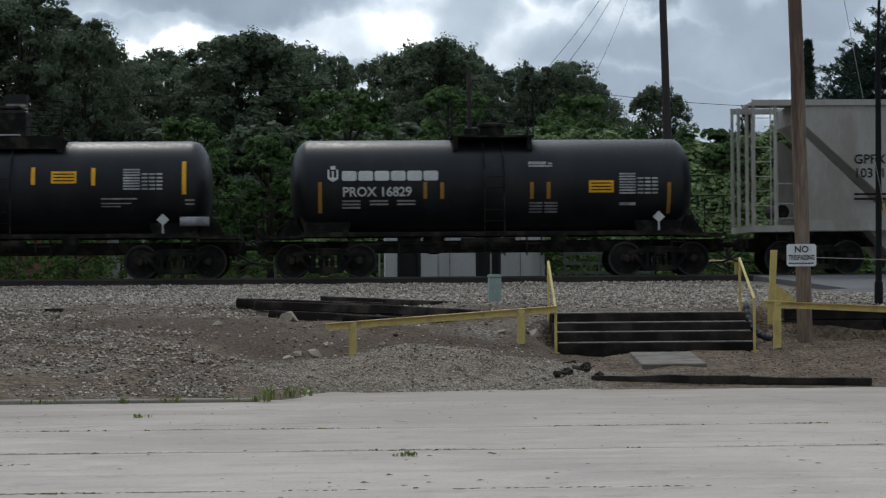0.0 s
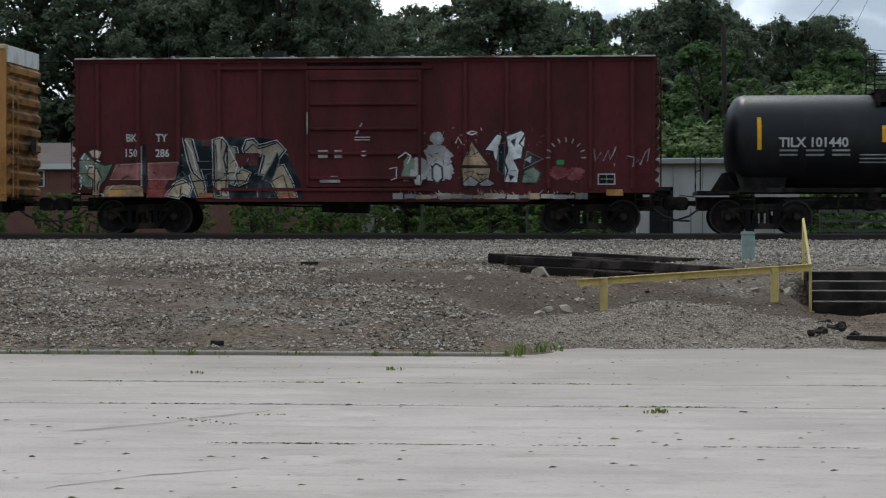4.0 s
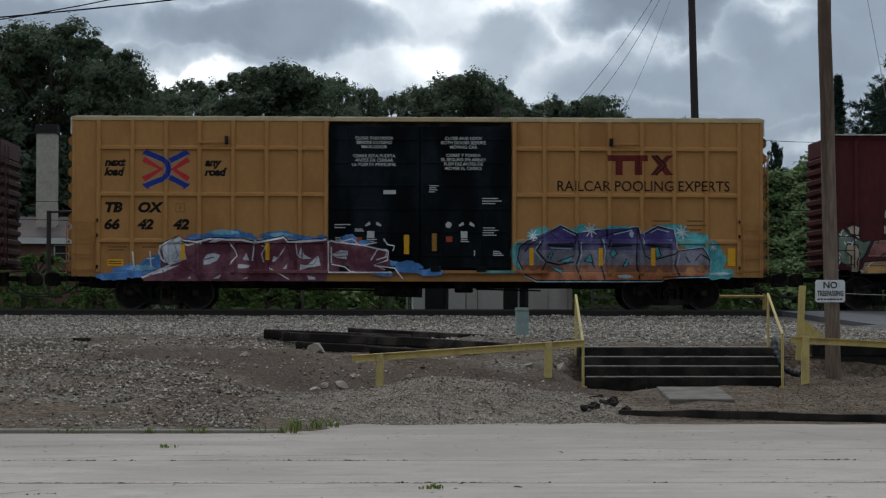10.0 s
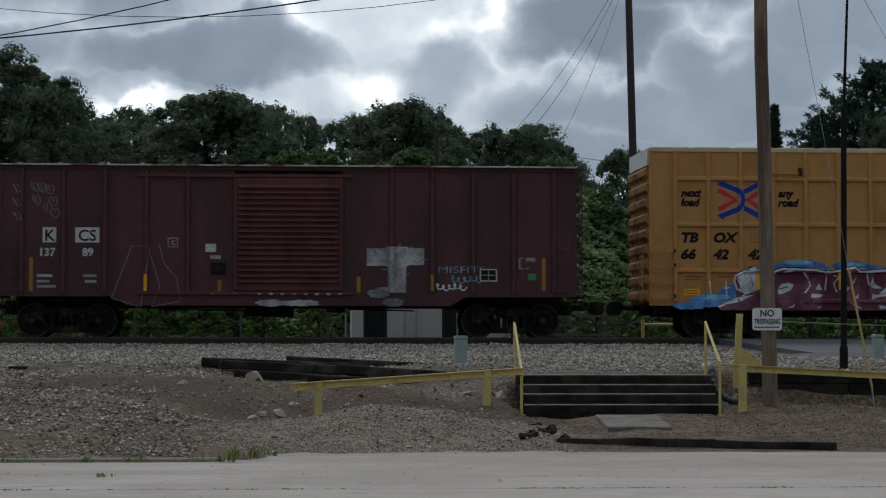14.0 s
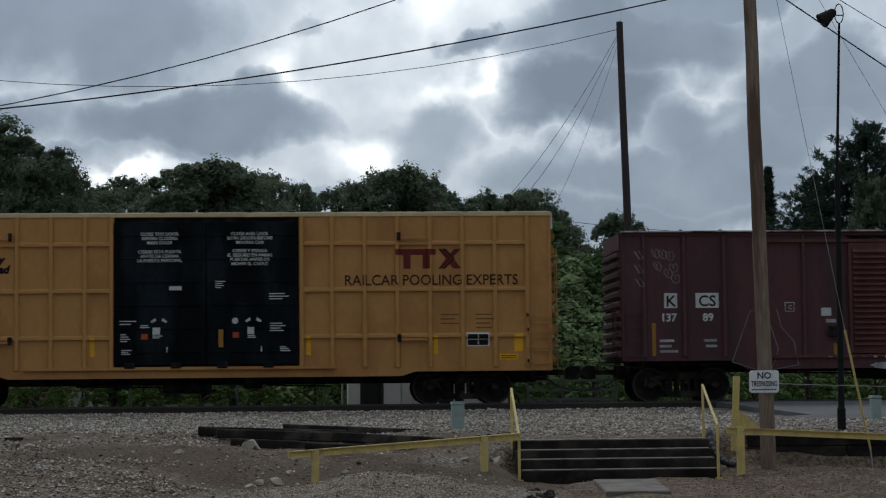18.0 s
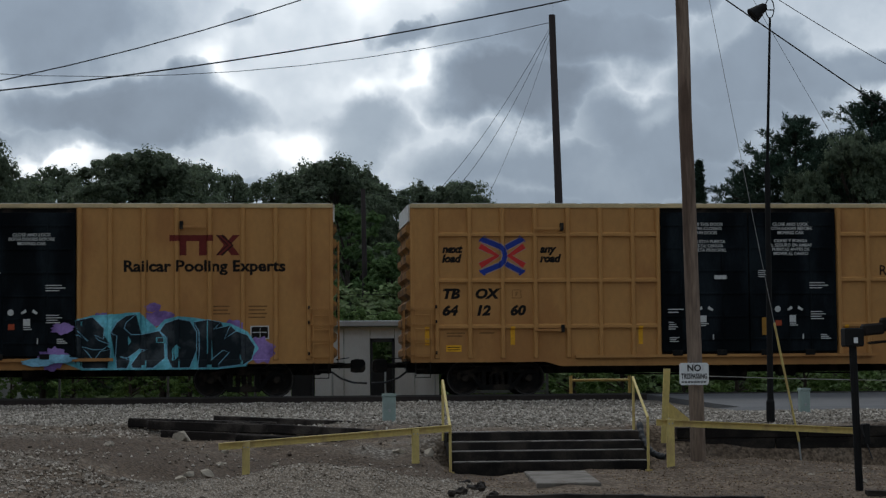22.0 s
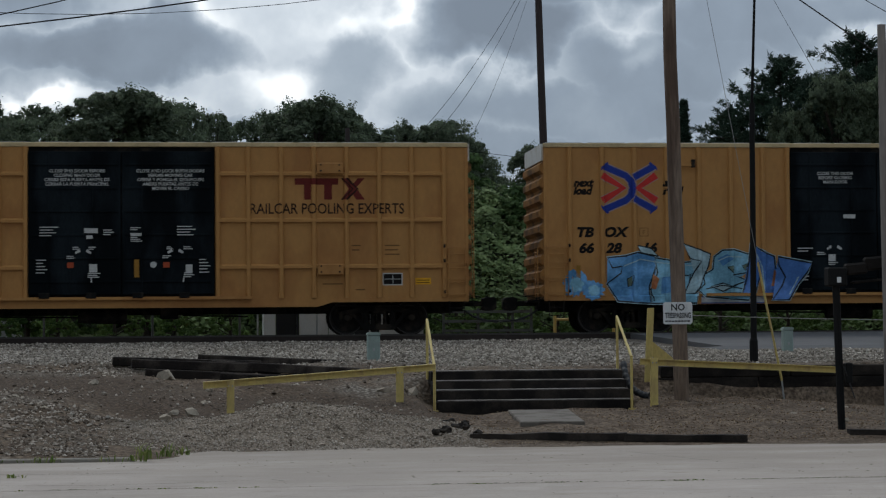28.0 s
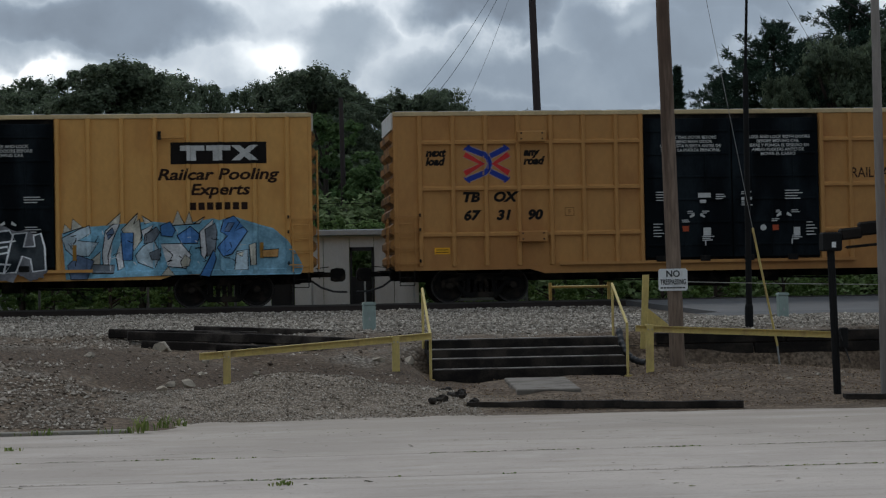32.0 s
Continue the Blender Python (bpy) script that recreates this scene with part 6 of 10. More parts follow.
# ---- sprayed pieces and marks, car by car ----
CYAN, PURPLE, TAR = paint("spray_cyan", (0.10, 0.36, 0.42)), paint("spray_purple", (0.17, 0.10, 0.27)), paint("spray_black", (0.010, 0.016, 0.020))
SKY, MIDBLUE, DEEPBLUE = paint("spray_light_blue", (0.17, 0.36, 0.47)), paint("spray_blue", (0.06, 0.17, 0.38)), paint("spray_deep_blue", (0.03, 0.055, 0.17))
SILVER, CREAM, GRIME = paint("spray_silver", (0.27, 0.27, 0.265)), paint("spray_cream", (0.27, 0.22, 0.15)), paint("spray_grey", (0.15, 0.15, 0.16))
PLUM, ORANGE, TEAL = paint("spray_plum", (0.115, 0.035, 0.052)), paint("spray_orange", (0.34, 0.12, 0.05)), paint("spray_teal", (0.07, 0.30, 0.31))
PINK, MINT, GOLD = paint("spray_pink", (0.165, 0.045, 0.050)), paint("spray_mint", (0.115, 0.155, 0.115)), paint("spray_gold", (0.36, 0.19, 0.06))
MAROON_SPRAY = paint("spray_maroon", (0.085, 0.022, 0.022))
WHITE_SPRAY = paint("spray_white", (0.55, 0.56, 0.56))
GY = SIDE - 0.012

# black letters edged in cyan over purple
cloud(plain_a, [(2.15, 1.86, 0.3, 0.16), (3.22, 2.12, 0.3, 0.16), (4.55, 2.42, 0.22, 0.12), (4.7, 2.1, 0.45, 0.22), (7.4, 1.25, 0.4, 0.38), (6.71, 1.87, 0.3, 0.2), (3.99, 1.92, 0.3, 0.25), (1.9, 1.05, 0.4, 0.3)], PURPLE, GY, 1)
piece_letters(plain_a, [[(1.75, 1.3), (2.1, 1.79), (2.46, 2.07), (2.97, 2.21), (3.27, 1.94), (3.37, 2.02), (3.78, 2.26), (4.19, 2.28), (4.14, 1.81), (4.65, 1.85), (4.86, 2.08), (5.22, 2.16), (5.58, 2.13), (6.61, 1.96), (7.07, 1.74), (7.36, 1.3), (7.02, 0.84), (6.3, 0.76), (2.66, 0.76), (1.95, 1.05)]], CYAN, CYAN, GY - 0.014, 0.03)
esok = [[(2.48, 2.07), (2.94, 2.17), (3.25, 1.86), (3.22, 1.58), (2.99, 1.68), (3.07, 1.56), (3.4, 1.43), (3.22, 1.3), (2.97, 1.29), (2.64, 1.38), (2.81, 1.2), (2.97, 1.0), (3.15, 1.25), (3.43, 1.3), (3.38, 0.79), (2.71, 0.79), (2.0, 1.25), (2.05, 1.51), (2.28, 1.71), (2.56, 1.68), (2.81, 1.53), (2.53, 1.81)],
        [(3.42, 1.74), (3.58, 2.02), (3.83, 2.2), (4.09, 2.23), (3.83, 2.02), (3.78, 1.86), (3.96, 1.69), (4.24, 1.69), (4.7, 1.79), (4.84, 1.61), (4.86, 1.05), (4.55, 0.79), (4.01, 0.79), (3.96, 0.89), (4.19, 1.2), (4.37, 1.28), (4.19, 1.3), (3.88, 1.07), (3.68, 1.1), (3.94, 1.0), (3.86, 0.79), (3.58, 0.79), (3.55, 1.1), (3.58, 1.66)]]
more = [[(4.72, 1.78), (4.86, 1.99), (5.22, 2.11), (5.53, 2.05), (5.71, 1.76), (5.71, 1.25), (5.52, 0.79), (5.06, 0.79), (4.92, 1.05), (4.91, 1.61)],
        [(5.63, 2.02), (5.99, 2.08), (6.35, 2.02), (6.17, 1.82), (6.35, 1.87), (6.61, 1.92), (6.45, 1.56), (6.76, 1.77), (7.07, 1.66), (7.28, 1.35), (7.18, 0.99), (6.97, 0.87), (6.3, 0.79), (6.3, 0.89), (6.58, 1.2), (6.4, 1.25), (6.09, 0.99), (6.14, 0.79), (5.74, 0.79), (5.78, 1.25), (5.77, 1.76)]]
piece_letters(plain_a, esok + more, TAR, SKY, GY - 0.028, 0.022)
piece_letters(plain_a, [[(5.04, 1.0), (5.04, 1.3), (5.17, 1.43), (5.27, 1.33), (5.24, 1.1), (5.11, 0.97)], [(3.87, 1.66), (3.98, 1.51), (3.88, 1.38)], [(4.62, 1.46), (4.86, 1.46), (4.86, 1.62), (4.62, 1.62)]], CYAN, TAR, GY - 0.044, 0.02)
piece_letters(plain_a, [[(4.66, 1.49), (4.82, 1.49), (4.82, 1.59), (4.66, 1.59)]], TAR, TAR, GY - 0.056, 0.01)
cloud(plain_a, [(2.0, 1.05, 0.5, 0.12), (1.5, 0.95, 0.4, 0.1)], SKY, GY - 0.064, 2)

# light and deep blue letters
AZURE, ROYAL = paint("spray_azure", (0.085, 0.235, 0.43)), paint("spray_royal", (0.060, 0.150, 0.38))
ICE = paint("spray_ice", (0.30, 0.42, 0.46))
cloud(plain_a, [(-8.55, 1.35, 0.34, 0.36), (-8.05, 1.15, 0.30, 0.26)], AZURE, GY, 5)
cloud(plain_a, [(-8.5, 1.32, 0.20, 0.2), (-8.0, 1.15, 0.18, 0.15)], SKY, GY - 0.006, 6)
piece_letters(plain_a, [[(-5.01, 0.96), (-3.24, 0.98), (-3.24, 0.79), (-5.01, 0.79)]], SILVER, DEEPBLUE, GY - 0.004, 0.03)
piece_letters(plain_a, [[(-7.63, 2.06), (-7.12, 2.10), (-6.78, 2.20), (-6.2, 2.06), (-6.33, 1.63), (-6.47, 1.25), (-6.44, 0.79), (-7.35, 0.86), (-7.65, 1.34), (-7.25, 1.63), (-7.22, 1.82), (-7.49, 1.77)]], AZURE, TAR, GY - 0.012, 0.045, ICE)
piece_letters(plain_a, [[(-6.3, 2.05), (-5.55, 1.91), (-4.99, 1.96), (-5.11, 1.61), (-5.31, 1.59), (-5.38, 1.09), (-5.11, 1.06), (-5.14, 0.79), (-6.4, 0.79), (-6.42, 1.18), (-6.23, 1.63)],
                       [(-4.63, 2.07), (-4.39, 2.25), (-4.05, 2.26), (-3.58, 2.11), (-3.68, 1.63), (-4.12, 1.56), (-3.85, 1.47), (-3.68, 1.41), (-4.12, 1.25), (-4.39, 1.06), (-3.85, 1.06), (-3.58, 1.00), (-3.68, 0.86), (-4.87, 0.96), (-5.11, 1.15), (-4.9, 1.31), (-4.94, 1.56), (-4.67, 1.72)]], SKY, TAR, GY - 0.024, 0.04, ICE)
piece_letters(plain_a, [[(-5.5, 2.44), (-4.73, 2.15), (-4.79, 1.82), (-4.94, 1.50), (-5.08, 1.18), (-5.18, 1.06), (-5.48, 1.06), (-5.25, 1.56), (-5.01, 1.95), (-5.31, 2.02)],
                       [(-6.78, 2.39), (-6.4, 2.31), (-6.2, 2.09), (-6.69, 2.19)],
                       [(-4.73, 1.25), (-4.39, 1.34), (-4.12, 1.25), (-4.39, 1.11)]], ICE, TAR, GY - 0.036, 0.04)
piece_letters(plain_a, [[(-3.58, 2.45), (-3.24, 2.20), (-2.93, 2.07), (-2.9, 1.75), (-2.76, 1.63), (-2.9, 1.00), (-3.24, 1.02), (-3.31, 1.63), (-3.51, 0.93), (-3.85, 1.02), (-3.71, 1.50)],
                       [(-2.86, 2.06), (-1.91, 1.88), (-2.01, 1.66), (-2.29, 1.31), (-2.56, 0.86), (-3.03, 0.86), (-2.76, 1.25), (-2.66, 1.50), (-2.84, 1.82)]], ROYAL, TAR, GY - 0.048, 0.045, ICE)
piece_letters(plain_a, [[(-7.08, 1.47), (-6.91, 1.56), (-6.95, 1.29), (-7.06, 1.26)],
                       [(-5.69, 1.41), (-5.47, 1.56), (-5.55, 1.24), (-5.69, 1.21)],
                       [(-4.26, 1.79), (-4.08, 1.82), (-4.12, 1.61)],
                       [(-2.76, 1.56), (-2.65, 1.43), (-2.72, 1.28)],
                       [(-3.85, 1.82), (-3.68, 1.88), (-3.75, 1.68)]], MINT, TAR, GY - 0.062, 0.03)
piece_letters(plain_a, [[(-6.35, 1.59), (-6.19, 1.47), (-6.29, 1.17), (-6.42, 1.21)],
                       [(-2.93, 1.70), (-2.82, 1.56), (-2.88, 1.25), (-3.02, 1.25)]], paint("spray_orange", (0.34, 0.12, 0.05)), GOLD, GY - 0.066, 0.015)
piece_letters(plain_a, [[(-6.1, 1.50), (-5.69, 1.54), (-5.76, 1.12), (-6.13, 1.06)],
                       [(-4.53, 2.01), (-4.26, 2.13), (-4.12, 2.01), (-4.39, 1.82)],
                       [(-7.22, 1.25), (-6.91, 1.18), (-6.98, 0.92), (-7.29, 0.96)]], AZURE, MIDBLUE, GY - 0.060, 0.02)
for k, pts in enumerate([[(-7.18, 1.82), (-6.71, 2.01), (-6.16, 1.91), (-5.21, 1.82)],
                       [(-6.47, 1.25), (-6.33, 0.86)],
                       [(-5.35, 2.20), (-4.84, 2.04), (-5.01, 1.56)],
                       [(-5.89, 1.56), (-5.35, 1.56)],
                       [(-4.53, 1.95), (-4.26, 2.07), (-3.85, 2.06)],
                       [(-4.87, 1.18), (-4.39, 1.28), (-3.85, 1.18)],
                       [(-3.51, 2.26), (-3.31, 1.88), (-3.24, 1.12)],
                       [(-2.76, 1.82), (-2.22, 1.72)],
                       [(-2.29, 1.50), (-2.56, 1.00)]]):
    bm = bmesh.new()
    ribbon(bm, pts, 0.03, GY - 0.072)
    part("spray_line", bm, (ICE, TAR)[k % 2], plain_a)
reflectors(plain_a, (-6.2, -3.15), 1.35, 1.85)
reflectors(plain_a, (-8.5,), 1.35, 1.85, MARK_OLD)

# plum letters with white edges over blue
for x in (-6.45, -4.16):
    paint_rect("reflector", MARK_YELLOW, ribbed_a, x, x + 0.11, 1.33, 1.80, GY - 0.075, "yellow reflector")
cloud(ribbed_a, [(-7.7, 1.02, 0.6, 0.2), (-7.15, 1.22, 0.4, 0.22), (-8.3, 0.88, 0.5, 0.1), (-5.97, 1.9, 0.35, 0.14), (-5.2, 2.0, 0.6, 0.16), (-4.67, 1.9, 0.3, 0.16), (-3.79, 1.95, 0.55, 0.16), (-3.15, 1.88, 0.35, 0.12), (-2.65, 1.9, 0.2, 0.12)], MIDBLUE, GY, 11)
cloud(ribbed_a, [(-5.3, 2.08, 0.4, 0.07), (-7.5, 1.12, 0.4, 0.08), (-3.8, 2.02, 0.35, 0.06)], SKY, GY - 0.012, 12)
plum_edge = [(-7.49, 0.85), (-6.99, 1.06), (-6.73, 1.2), (-6.96, 1.34), (-7.04, 1.55), (-7.0, 1.71), (-6.56, 1.92), (-6.44, 1.79), (-6.26, 1.73), (-5.68, 1.9), (-4.79, 1.87), (-4.44, 1.79), (-3.67, 1.95), (-3.55, 1.81), (-2.67, 1.87), (-2.51, 1.9)]
piece_letters(ribbed_a, [plum_edge + [(-2.51, 0.77), (-7.43, 0.77)]], PLUM, PLUM, GY - 0.018, 0.02)
bm = bmesh.new()
ribbon(bm, plum_edge, 0.055, GY - 0.034)
part("spray_edge", bm, WHITE_SPRAY, ribbed_a)
bm = bmesh.new()
ribbon(bm, [(a, b + 0.045) for a, b in plum_edge], 0.03, GY - 0.030)
part("spray_edge", bm, TAR, ribbed_a)
white_bits = [[(-6.98, 1.67), (-6.49, 1.99), (-6.39, 1.86), (-6.63, 1.77), (-6.52, 1.45), (-6.63, 1.29), (-6.28, 1.34), (-6.74, 1.18), (-6.87, 1.31), (-6.79, 1.45)],
              [(-5.84, 1.34), (-5.76, 1.48), (-5.57, 1.53), (-5.38, 1.47), (-5.46, 1.31), (-5.71, 1.2), (-5.84, 1.2)],
              [(-4.92, 1.11), (-4.9, 1.23), (-4.73, 1.22), (-4.57, 1.2), (-4.62, 1.12), (-4.79, 1.09)],
              [(-4.79, 1.34), (-4.68, 1.54), (-4.59, 1.31)],
              [(-4.0, 1.29), (-3.95, 1.45), (-3.84, 1.4), (-3.61, 1.76), (-3.69, 1.53), (-3.91, 1.28)],
              [(-3.19, 1.72), (-3.12, 1.5), (-2.91, 1.37), (-3.16, 1.35), (-3.29, 1.42), (-3.17, 1.48)],
              [(-3.25, 1.04), (-3.22, 1.22), (-3.03, 1.2), (-2.84, 1.23), (-2.74, 1.46), (-2.66, 1.18), (-3.05, 1.11)],
              [(-6.26, 0.82), (-6.2, 0.92), (-6.16, 0.82)],
              [(-5.61, 0.82), (-5.35, 0.96), (-5.41, 0.82)],
              [(-4.8, 0.82), (-4.63, 0.9), (-4.65, 0.82)],
              [(-3.04, 0.93), (-2.83, 0.88), (-2.8, 0.8), (-3.0, 0.8)],
              [(-3.71, 1.09), (-3.58, 1.24), (-3.59, 1.09)],
              [(-5.74, 1.77), (-5.55, 1.92), (-5.33, 1.86), (-5.55, 1.79)],
              [(-7.44, 0.92), (-7.01, 1.11), (-6.47, 1.2), (-6.9, 0.99), (-7.17, 0.92)]]
piece_letters(ribbed_a, white_bits, paint("spray_chalk", (0.40, 0.42, 0.45)), PLUM, GY - 0.044, 0.02)
for pts in [[(-5.14, 1.8), (-4.99, 1.61), (-4.93, 1.45), (-5.05, 1.31), (-5.13, 1.2)],
              [(-4.27, 1.72), (-4.15, 1.69), (-4.27, 1.5), (-4.21, 1.27)],
              [(-4.08, 1.12), (-3.73, 0.93), (-3.53, 0.81)],
              [(-7.74, 1.56), (-7.69, 1.04)],
              [(-7.28, 1.56), (-7.25, 1.15)],
              [(-7.36, 1.36), (-7.17, 1.38)],
              [(-6.39, 1.86), (-5.93, 1.8), (-5.87, 1.75)],
              [(-3.35, 1.8), (-3.3, 1.45)],
              [(-4.46, 1.86), (-4.35, 1.77)],
              [(-4.46, 1.8), (-4.52, 1.31)]]:
    bm = bmesh.new()
    ribbon(bm, pts, 0.034, GY - 0.052)
    part("spray_line", bm, WHITE_SPRAY, ribbed_a)
for pts in [[(-5.95, 1.8), (-5.93, 1.07), (-6.09, 0.99)],
              [(-5.22, 1.07), (-5.11, 0.99), (-4.46, 1.07)],
              [(-4.46, 1.75), (-4.4, 1.1)],
              [(-3.59, 1.72), (-3.49, 1.37), (-3.54, 1.04)],
              [(-3.35, 1.31), (-3.38, 0.88)],
              [(-5.82, 1.34), (-5.55, 1.41)],
              [(-6.47, 1.21), (-5.98, 0.93)]]:
    bm = bmesh.new()
    ribbon(bm, pts, 0.03, GY - 0.056)
    part("spray_line", bm, paint("spray_wine", (0.065, 0.018, 0.028)), ribbed_a)
for cx, cz, r in ((3.08, 2.02, 0.16), (4.66, 2.16, 0.2), (7.16, 2.12, 0.2), (8.0, 1.72, 0.12)):    # white stars
    for k in range(4):
        a = math.pi * k / 4 + 0.2
        bm = bmesh.new()
        ribbon(bm, [(cx - r * math.cos(a), cz - r * math.sin(a)), (cx, cz), (cx + r * math.cos(a), cz + r * math.sin(a))], 0.022, GY - 0.078 - 0.001 * k)
        part("spray_star", bm, WHITE_SPRAY, ribbed_a)
cloud(ribbed_a, [(-0.95, 1.15, 0.4, 0.24), (-0.3, 1.15, 0.4, 0.16), (0.3, 1.0, 0.35, 0.1), (-1.9, 1.92, 0.22, 0.12), (-1.5, 1.8, 0.18, 0.08)], MIDBLUE, DOOR_Y - 0.004, 13)
piece_letters(ribbed_a, [[(-2.46, 1.0), (-2.46, 1.85), (-2.26, 1.82), (-1.55, 1.74), (-0.84, 1.57), (-0.87, 1.33), (-1.22, 1.21), (-0.75, 1.0)]], PLUM, WHITE_SPRAY, DOOR_Y - 0.014, 0.04)
piece_letters(ribbed_a, [[(-2.34, 1.52), (-1.96, 1.53), (-1.96, 1.35), (-2.25, 1.38)]], paint("spray_chalk", (0.40, 0.42, 0.45)), PLUM, DOOR_Y - 0.028, 0.02)
piece_letters(ribbed_a, [[(-2.38, 1.49), (-2.13, 1.61), (-1.93, 1.59), (-1.93, 1.45), (-2.29, 1.41)]], paint("spray_chalk", (0.40, 0.42, 0.45)), PLUM, DOOR_Y - 0.030, 0.02)
for pts in [[(-2.5, 1.8), (-2.38, 1.86), (-2.24, 1.8), (-1.81, 1.91), (-1.62, 1.72), (-1.16, 1.81)],
              [(-1.16, 1.34), (-0.91, 1.42), (-0.88, 1.62), (-1.14, 1.62), (-1.31, 1.33)],
              [(-1.21, 1.18), (-0.67, 1.12), (-0.45, 0.83)],
              [(-2.38, 1.22), (-2.02, 1.15), (-1.86, 1.02), (-1.75, 1.02)],
              [(-0.97, 1.91), (-0.86, 1.75), (-0.67, 1.72), (-0.72, 1.59)],
              [(-2.38, 1.69), (-2.38, 1.26)]]:
    bm = bmesh.new()
    ribbon(bm, pts, 0.034, DOOR_Y - 0.034)
    part("spray_line", bm, WHITE_SPRAY, ribbed_a)


def clipped(pts, level, above):
    """The part of an outline above or below a level."""
    out = []
    for (x0, z0), (x1, z1) in zip(pts, pts[1:] + pts[:1]):
        in0, in1 = (z0 >= level) == above, (z1 >= level) == above
        if in0:
            out.append((x0, z0))
        if in0 != in1:
            out.append((x0 + (x1 - x0) * (level - z0) / (z1 - z0), level))
    return out


# violet, slate and orange letters over teal
cloud(ribbed_a, [(2.75, 1.5, 0.3, 0.4), (3.3, 2.0, 0.4, 0.25), (4.5, 2.1, 0.5, 0.22), (5.4, 2.12, 0.5, 0.18), (6.9, 2.1, 0.4, 0.26), (7.45, 1.9, 0.45, 0.22), (8.0, 1.45, 0.35, 0.42), (8.15, 0.98, 0.45, 0.16)], TEAL, GY, 19)
OUTER = [(2.67, 1.37), (2.73, 1.71), (2.92, 1.86), (3.36, 1.96), (3.84, 2.28), (4.3, 2.05), (4.33, 1.87), (4.46, 2.08), (4.81, 2.17), (4.92, 1.98), (5.83, 2.23), (5.96, 2.24), (6.04, 1.84), (6.14, 2.07), (6.5, 2.27), (6.91, 2.17), (7.04, 1.59), (7.73, 1.69), (7.93, 1.34), (7.88, 0.92), (6.66, 0.89), (6.61, 0.80), (5.33, 0.79), (3.19, 0.79), (2.88, 0.94)]
bm = bmesh.new()
ribbon(bm, OUTER, 0.09, GY - 0.012, True)
part("spray_rim", bm, paint("spray_ice", (0.30, 0.42, 0.46)), ribbed_a)
bands = ((1.85, 9.0, paint("spray_violet", (0.060, 0.042, 0.155))), (1.62, 1.85, paint("spray_lilac", (0.085, 0.075, 0.16))), (1.22, 1.62, paint("spray_slate", (0.165, 0.158, 0.195))), (1.02, 1.22, paint("spray_rust", (0.20, 0.085, 0.055))), (0.0, 1.02, paint("spray_orange", (0.33, 0.095, 0.032))))
for low, high, colour in bands:
    shape = clipped(clipped(OUTER, low, True), high, False)
    bm = bmesh.new()
    bm.faces.new([bm.verts.new((a, GY - 0.018, b)) for a, b in shape])
    bmesh.ops.triangulate(bm, faces=bm.faces[:])
    part("spray_fill", bm, colour, ribbed_a)
bm = bmesh.new()
ribbon(bm, OUTER, 0.035, GY - 0.028, True)
for k, pts in enumerate([[(2.87, 1.56), (3.0, 1.76), (3.36, 1.96), (3.31, 1.76), (3.03, 1.53)], [(3.56, 2.1), (3.79, 1.89)], [(4.3, 2.05), (4.23, 1.8), (4.1, 1.82)], [(4.92, 1.98), (4.71, 1.83), (4.86, 2.16)], [(5.12, 1.67), (5.22, 1.93)], [(5.94, 2.24), (5.92, 1.22)], [(6.04, 1.84), (6.14, 1.48), (6.35, 1.35), (6.96, 1.51), (7.04, 1.59)], [(7.27, 1.44), (7.37, 1.28)], [(7.93, 1.34), (7.68, 1.52), (7.52, 1.34)]]):
    ribbon(bm, pts, 0.04, GY - 0.030 - 0.0005 * k)
for k, pts in enumerate([[(4.33, 1.87), (4.36, 1.5), (4.25, 1.2), (4.4, 0.82)], [(4.92, 1.98), (5.0, 1.6), (4.95, 1.2), (5.05, 0.82)], [(5.92, 1.22), (6.0, 0.82)], [(7.04, 1.59), (6.95, 1.2), (7.1, 0.92)], [(3.36, 1.9), (3.2, 1.6), (3.45, 1.3), (3.3, 1.0)], [(3.5, 1.75), (4.2, 1.72)], [(3.45, 1.3), (3.8, 1.22), (4.2, 1.3)], [(5.1, 1.72), (5.8, 1.75)], [(6.2, 1.75), (6.85, 1.7)]]):
    ribbon(bm, pts, 0.05, GY - 0.034 - 0.0005 * k)
part("spray_edge", bm, TAR, ribbed_a)
bm = bmesh.new()
for k, pts in enumerate([[(4.40, 1.84), (4.42, 1.5), (4.32, 1.22)], [(5.0, 1.92), (5.07, 1.6), (5.02, 1.25)], [(6.1, 1.95), (6.14, 1.7)], [(3.3, 1.85), (3.13, 1.6), (3.36, 1.32)], [(7.1, 1.5), (7.02, 1.2)], [(3.55, 1.68), (4.15, 1.65)], [(3.9, 2.2), (4.25, 2.02)], [(5.3, 2.05), (5.8, 2.17)], [(6.3, 2.1), (6.5, 2.2), (6.8, 2.12)]]):
    ribbon(bm, pts, 0.028, GY - 0.040 - 0.0005 * k)
part("spray_line", bm, paint("spray_ice", (0.30, 0.42, 0.46)), ribbed_a)
piece_letters(ribbed_a, [[(3.49, 1.43), (3.67, 1.67), (3.57, 1.38)], [(3.77, 1.31), (4.19, 1.46), (4.05, 1.27)], [(4.49, 1.31), (4.66, 1.53), (4.77, 1.13), (4.69, 1.29)], [(5.17, 1.52), (5.28, 1.68), (5.39, 1.55), (5.28, 1.41)], [(5.53, 1.16), (5.66, 1.4), (5.7, 1.21)], [(6.42, 1.68), (6.51, 1.71), (6.59, 1.46), (6.45, 1.42)], [(3.54, 1.18), (3.9, 1.09), (3.85, 0.97)]], TEAL, TAR, GY - 0.040, 0.035)
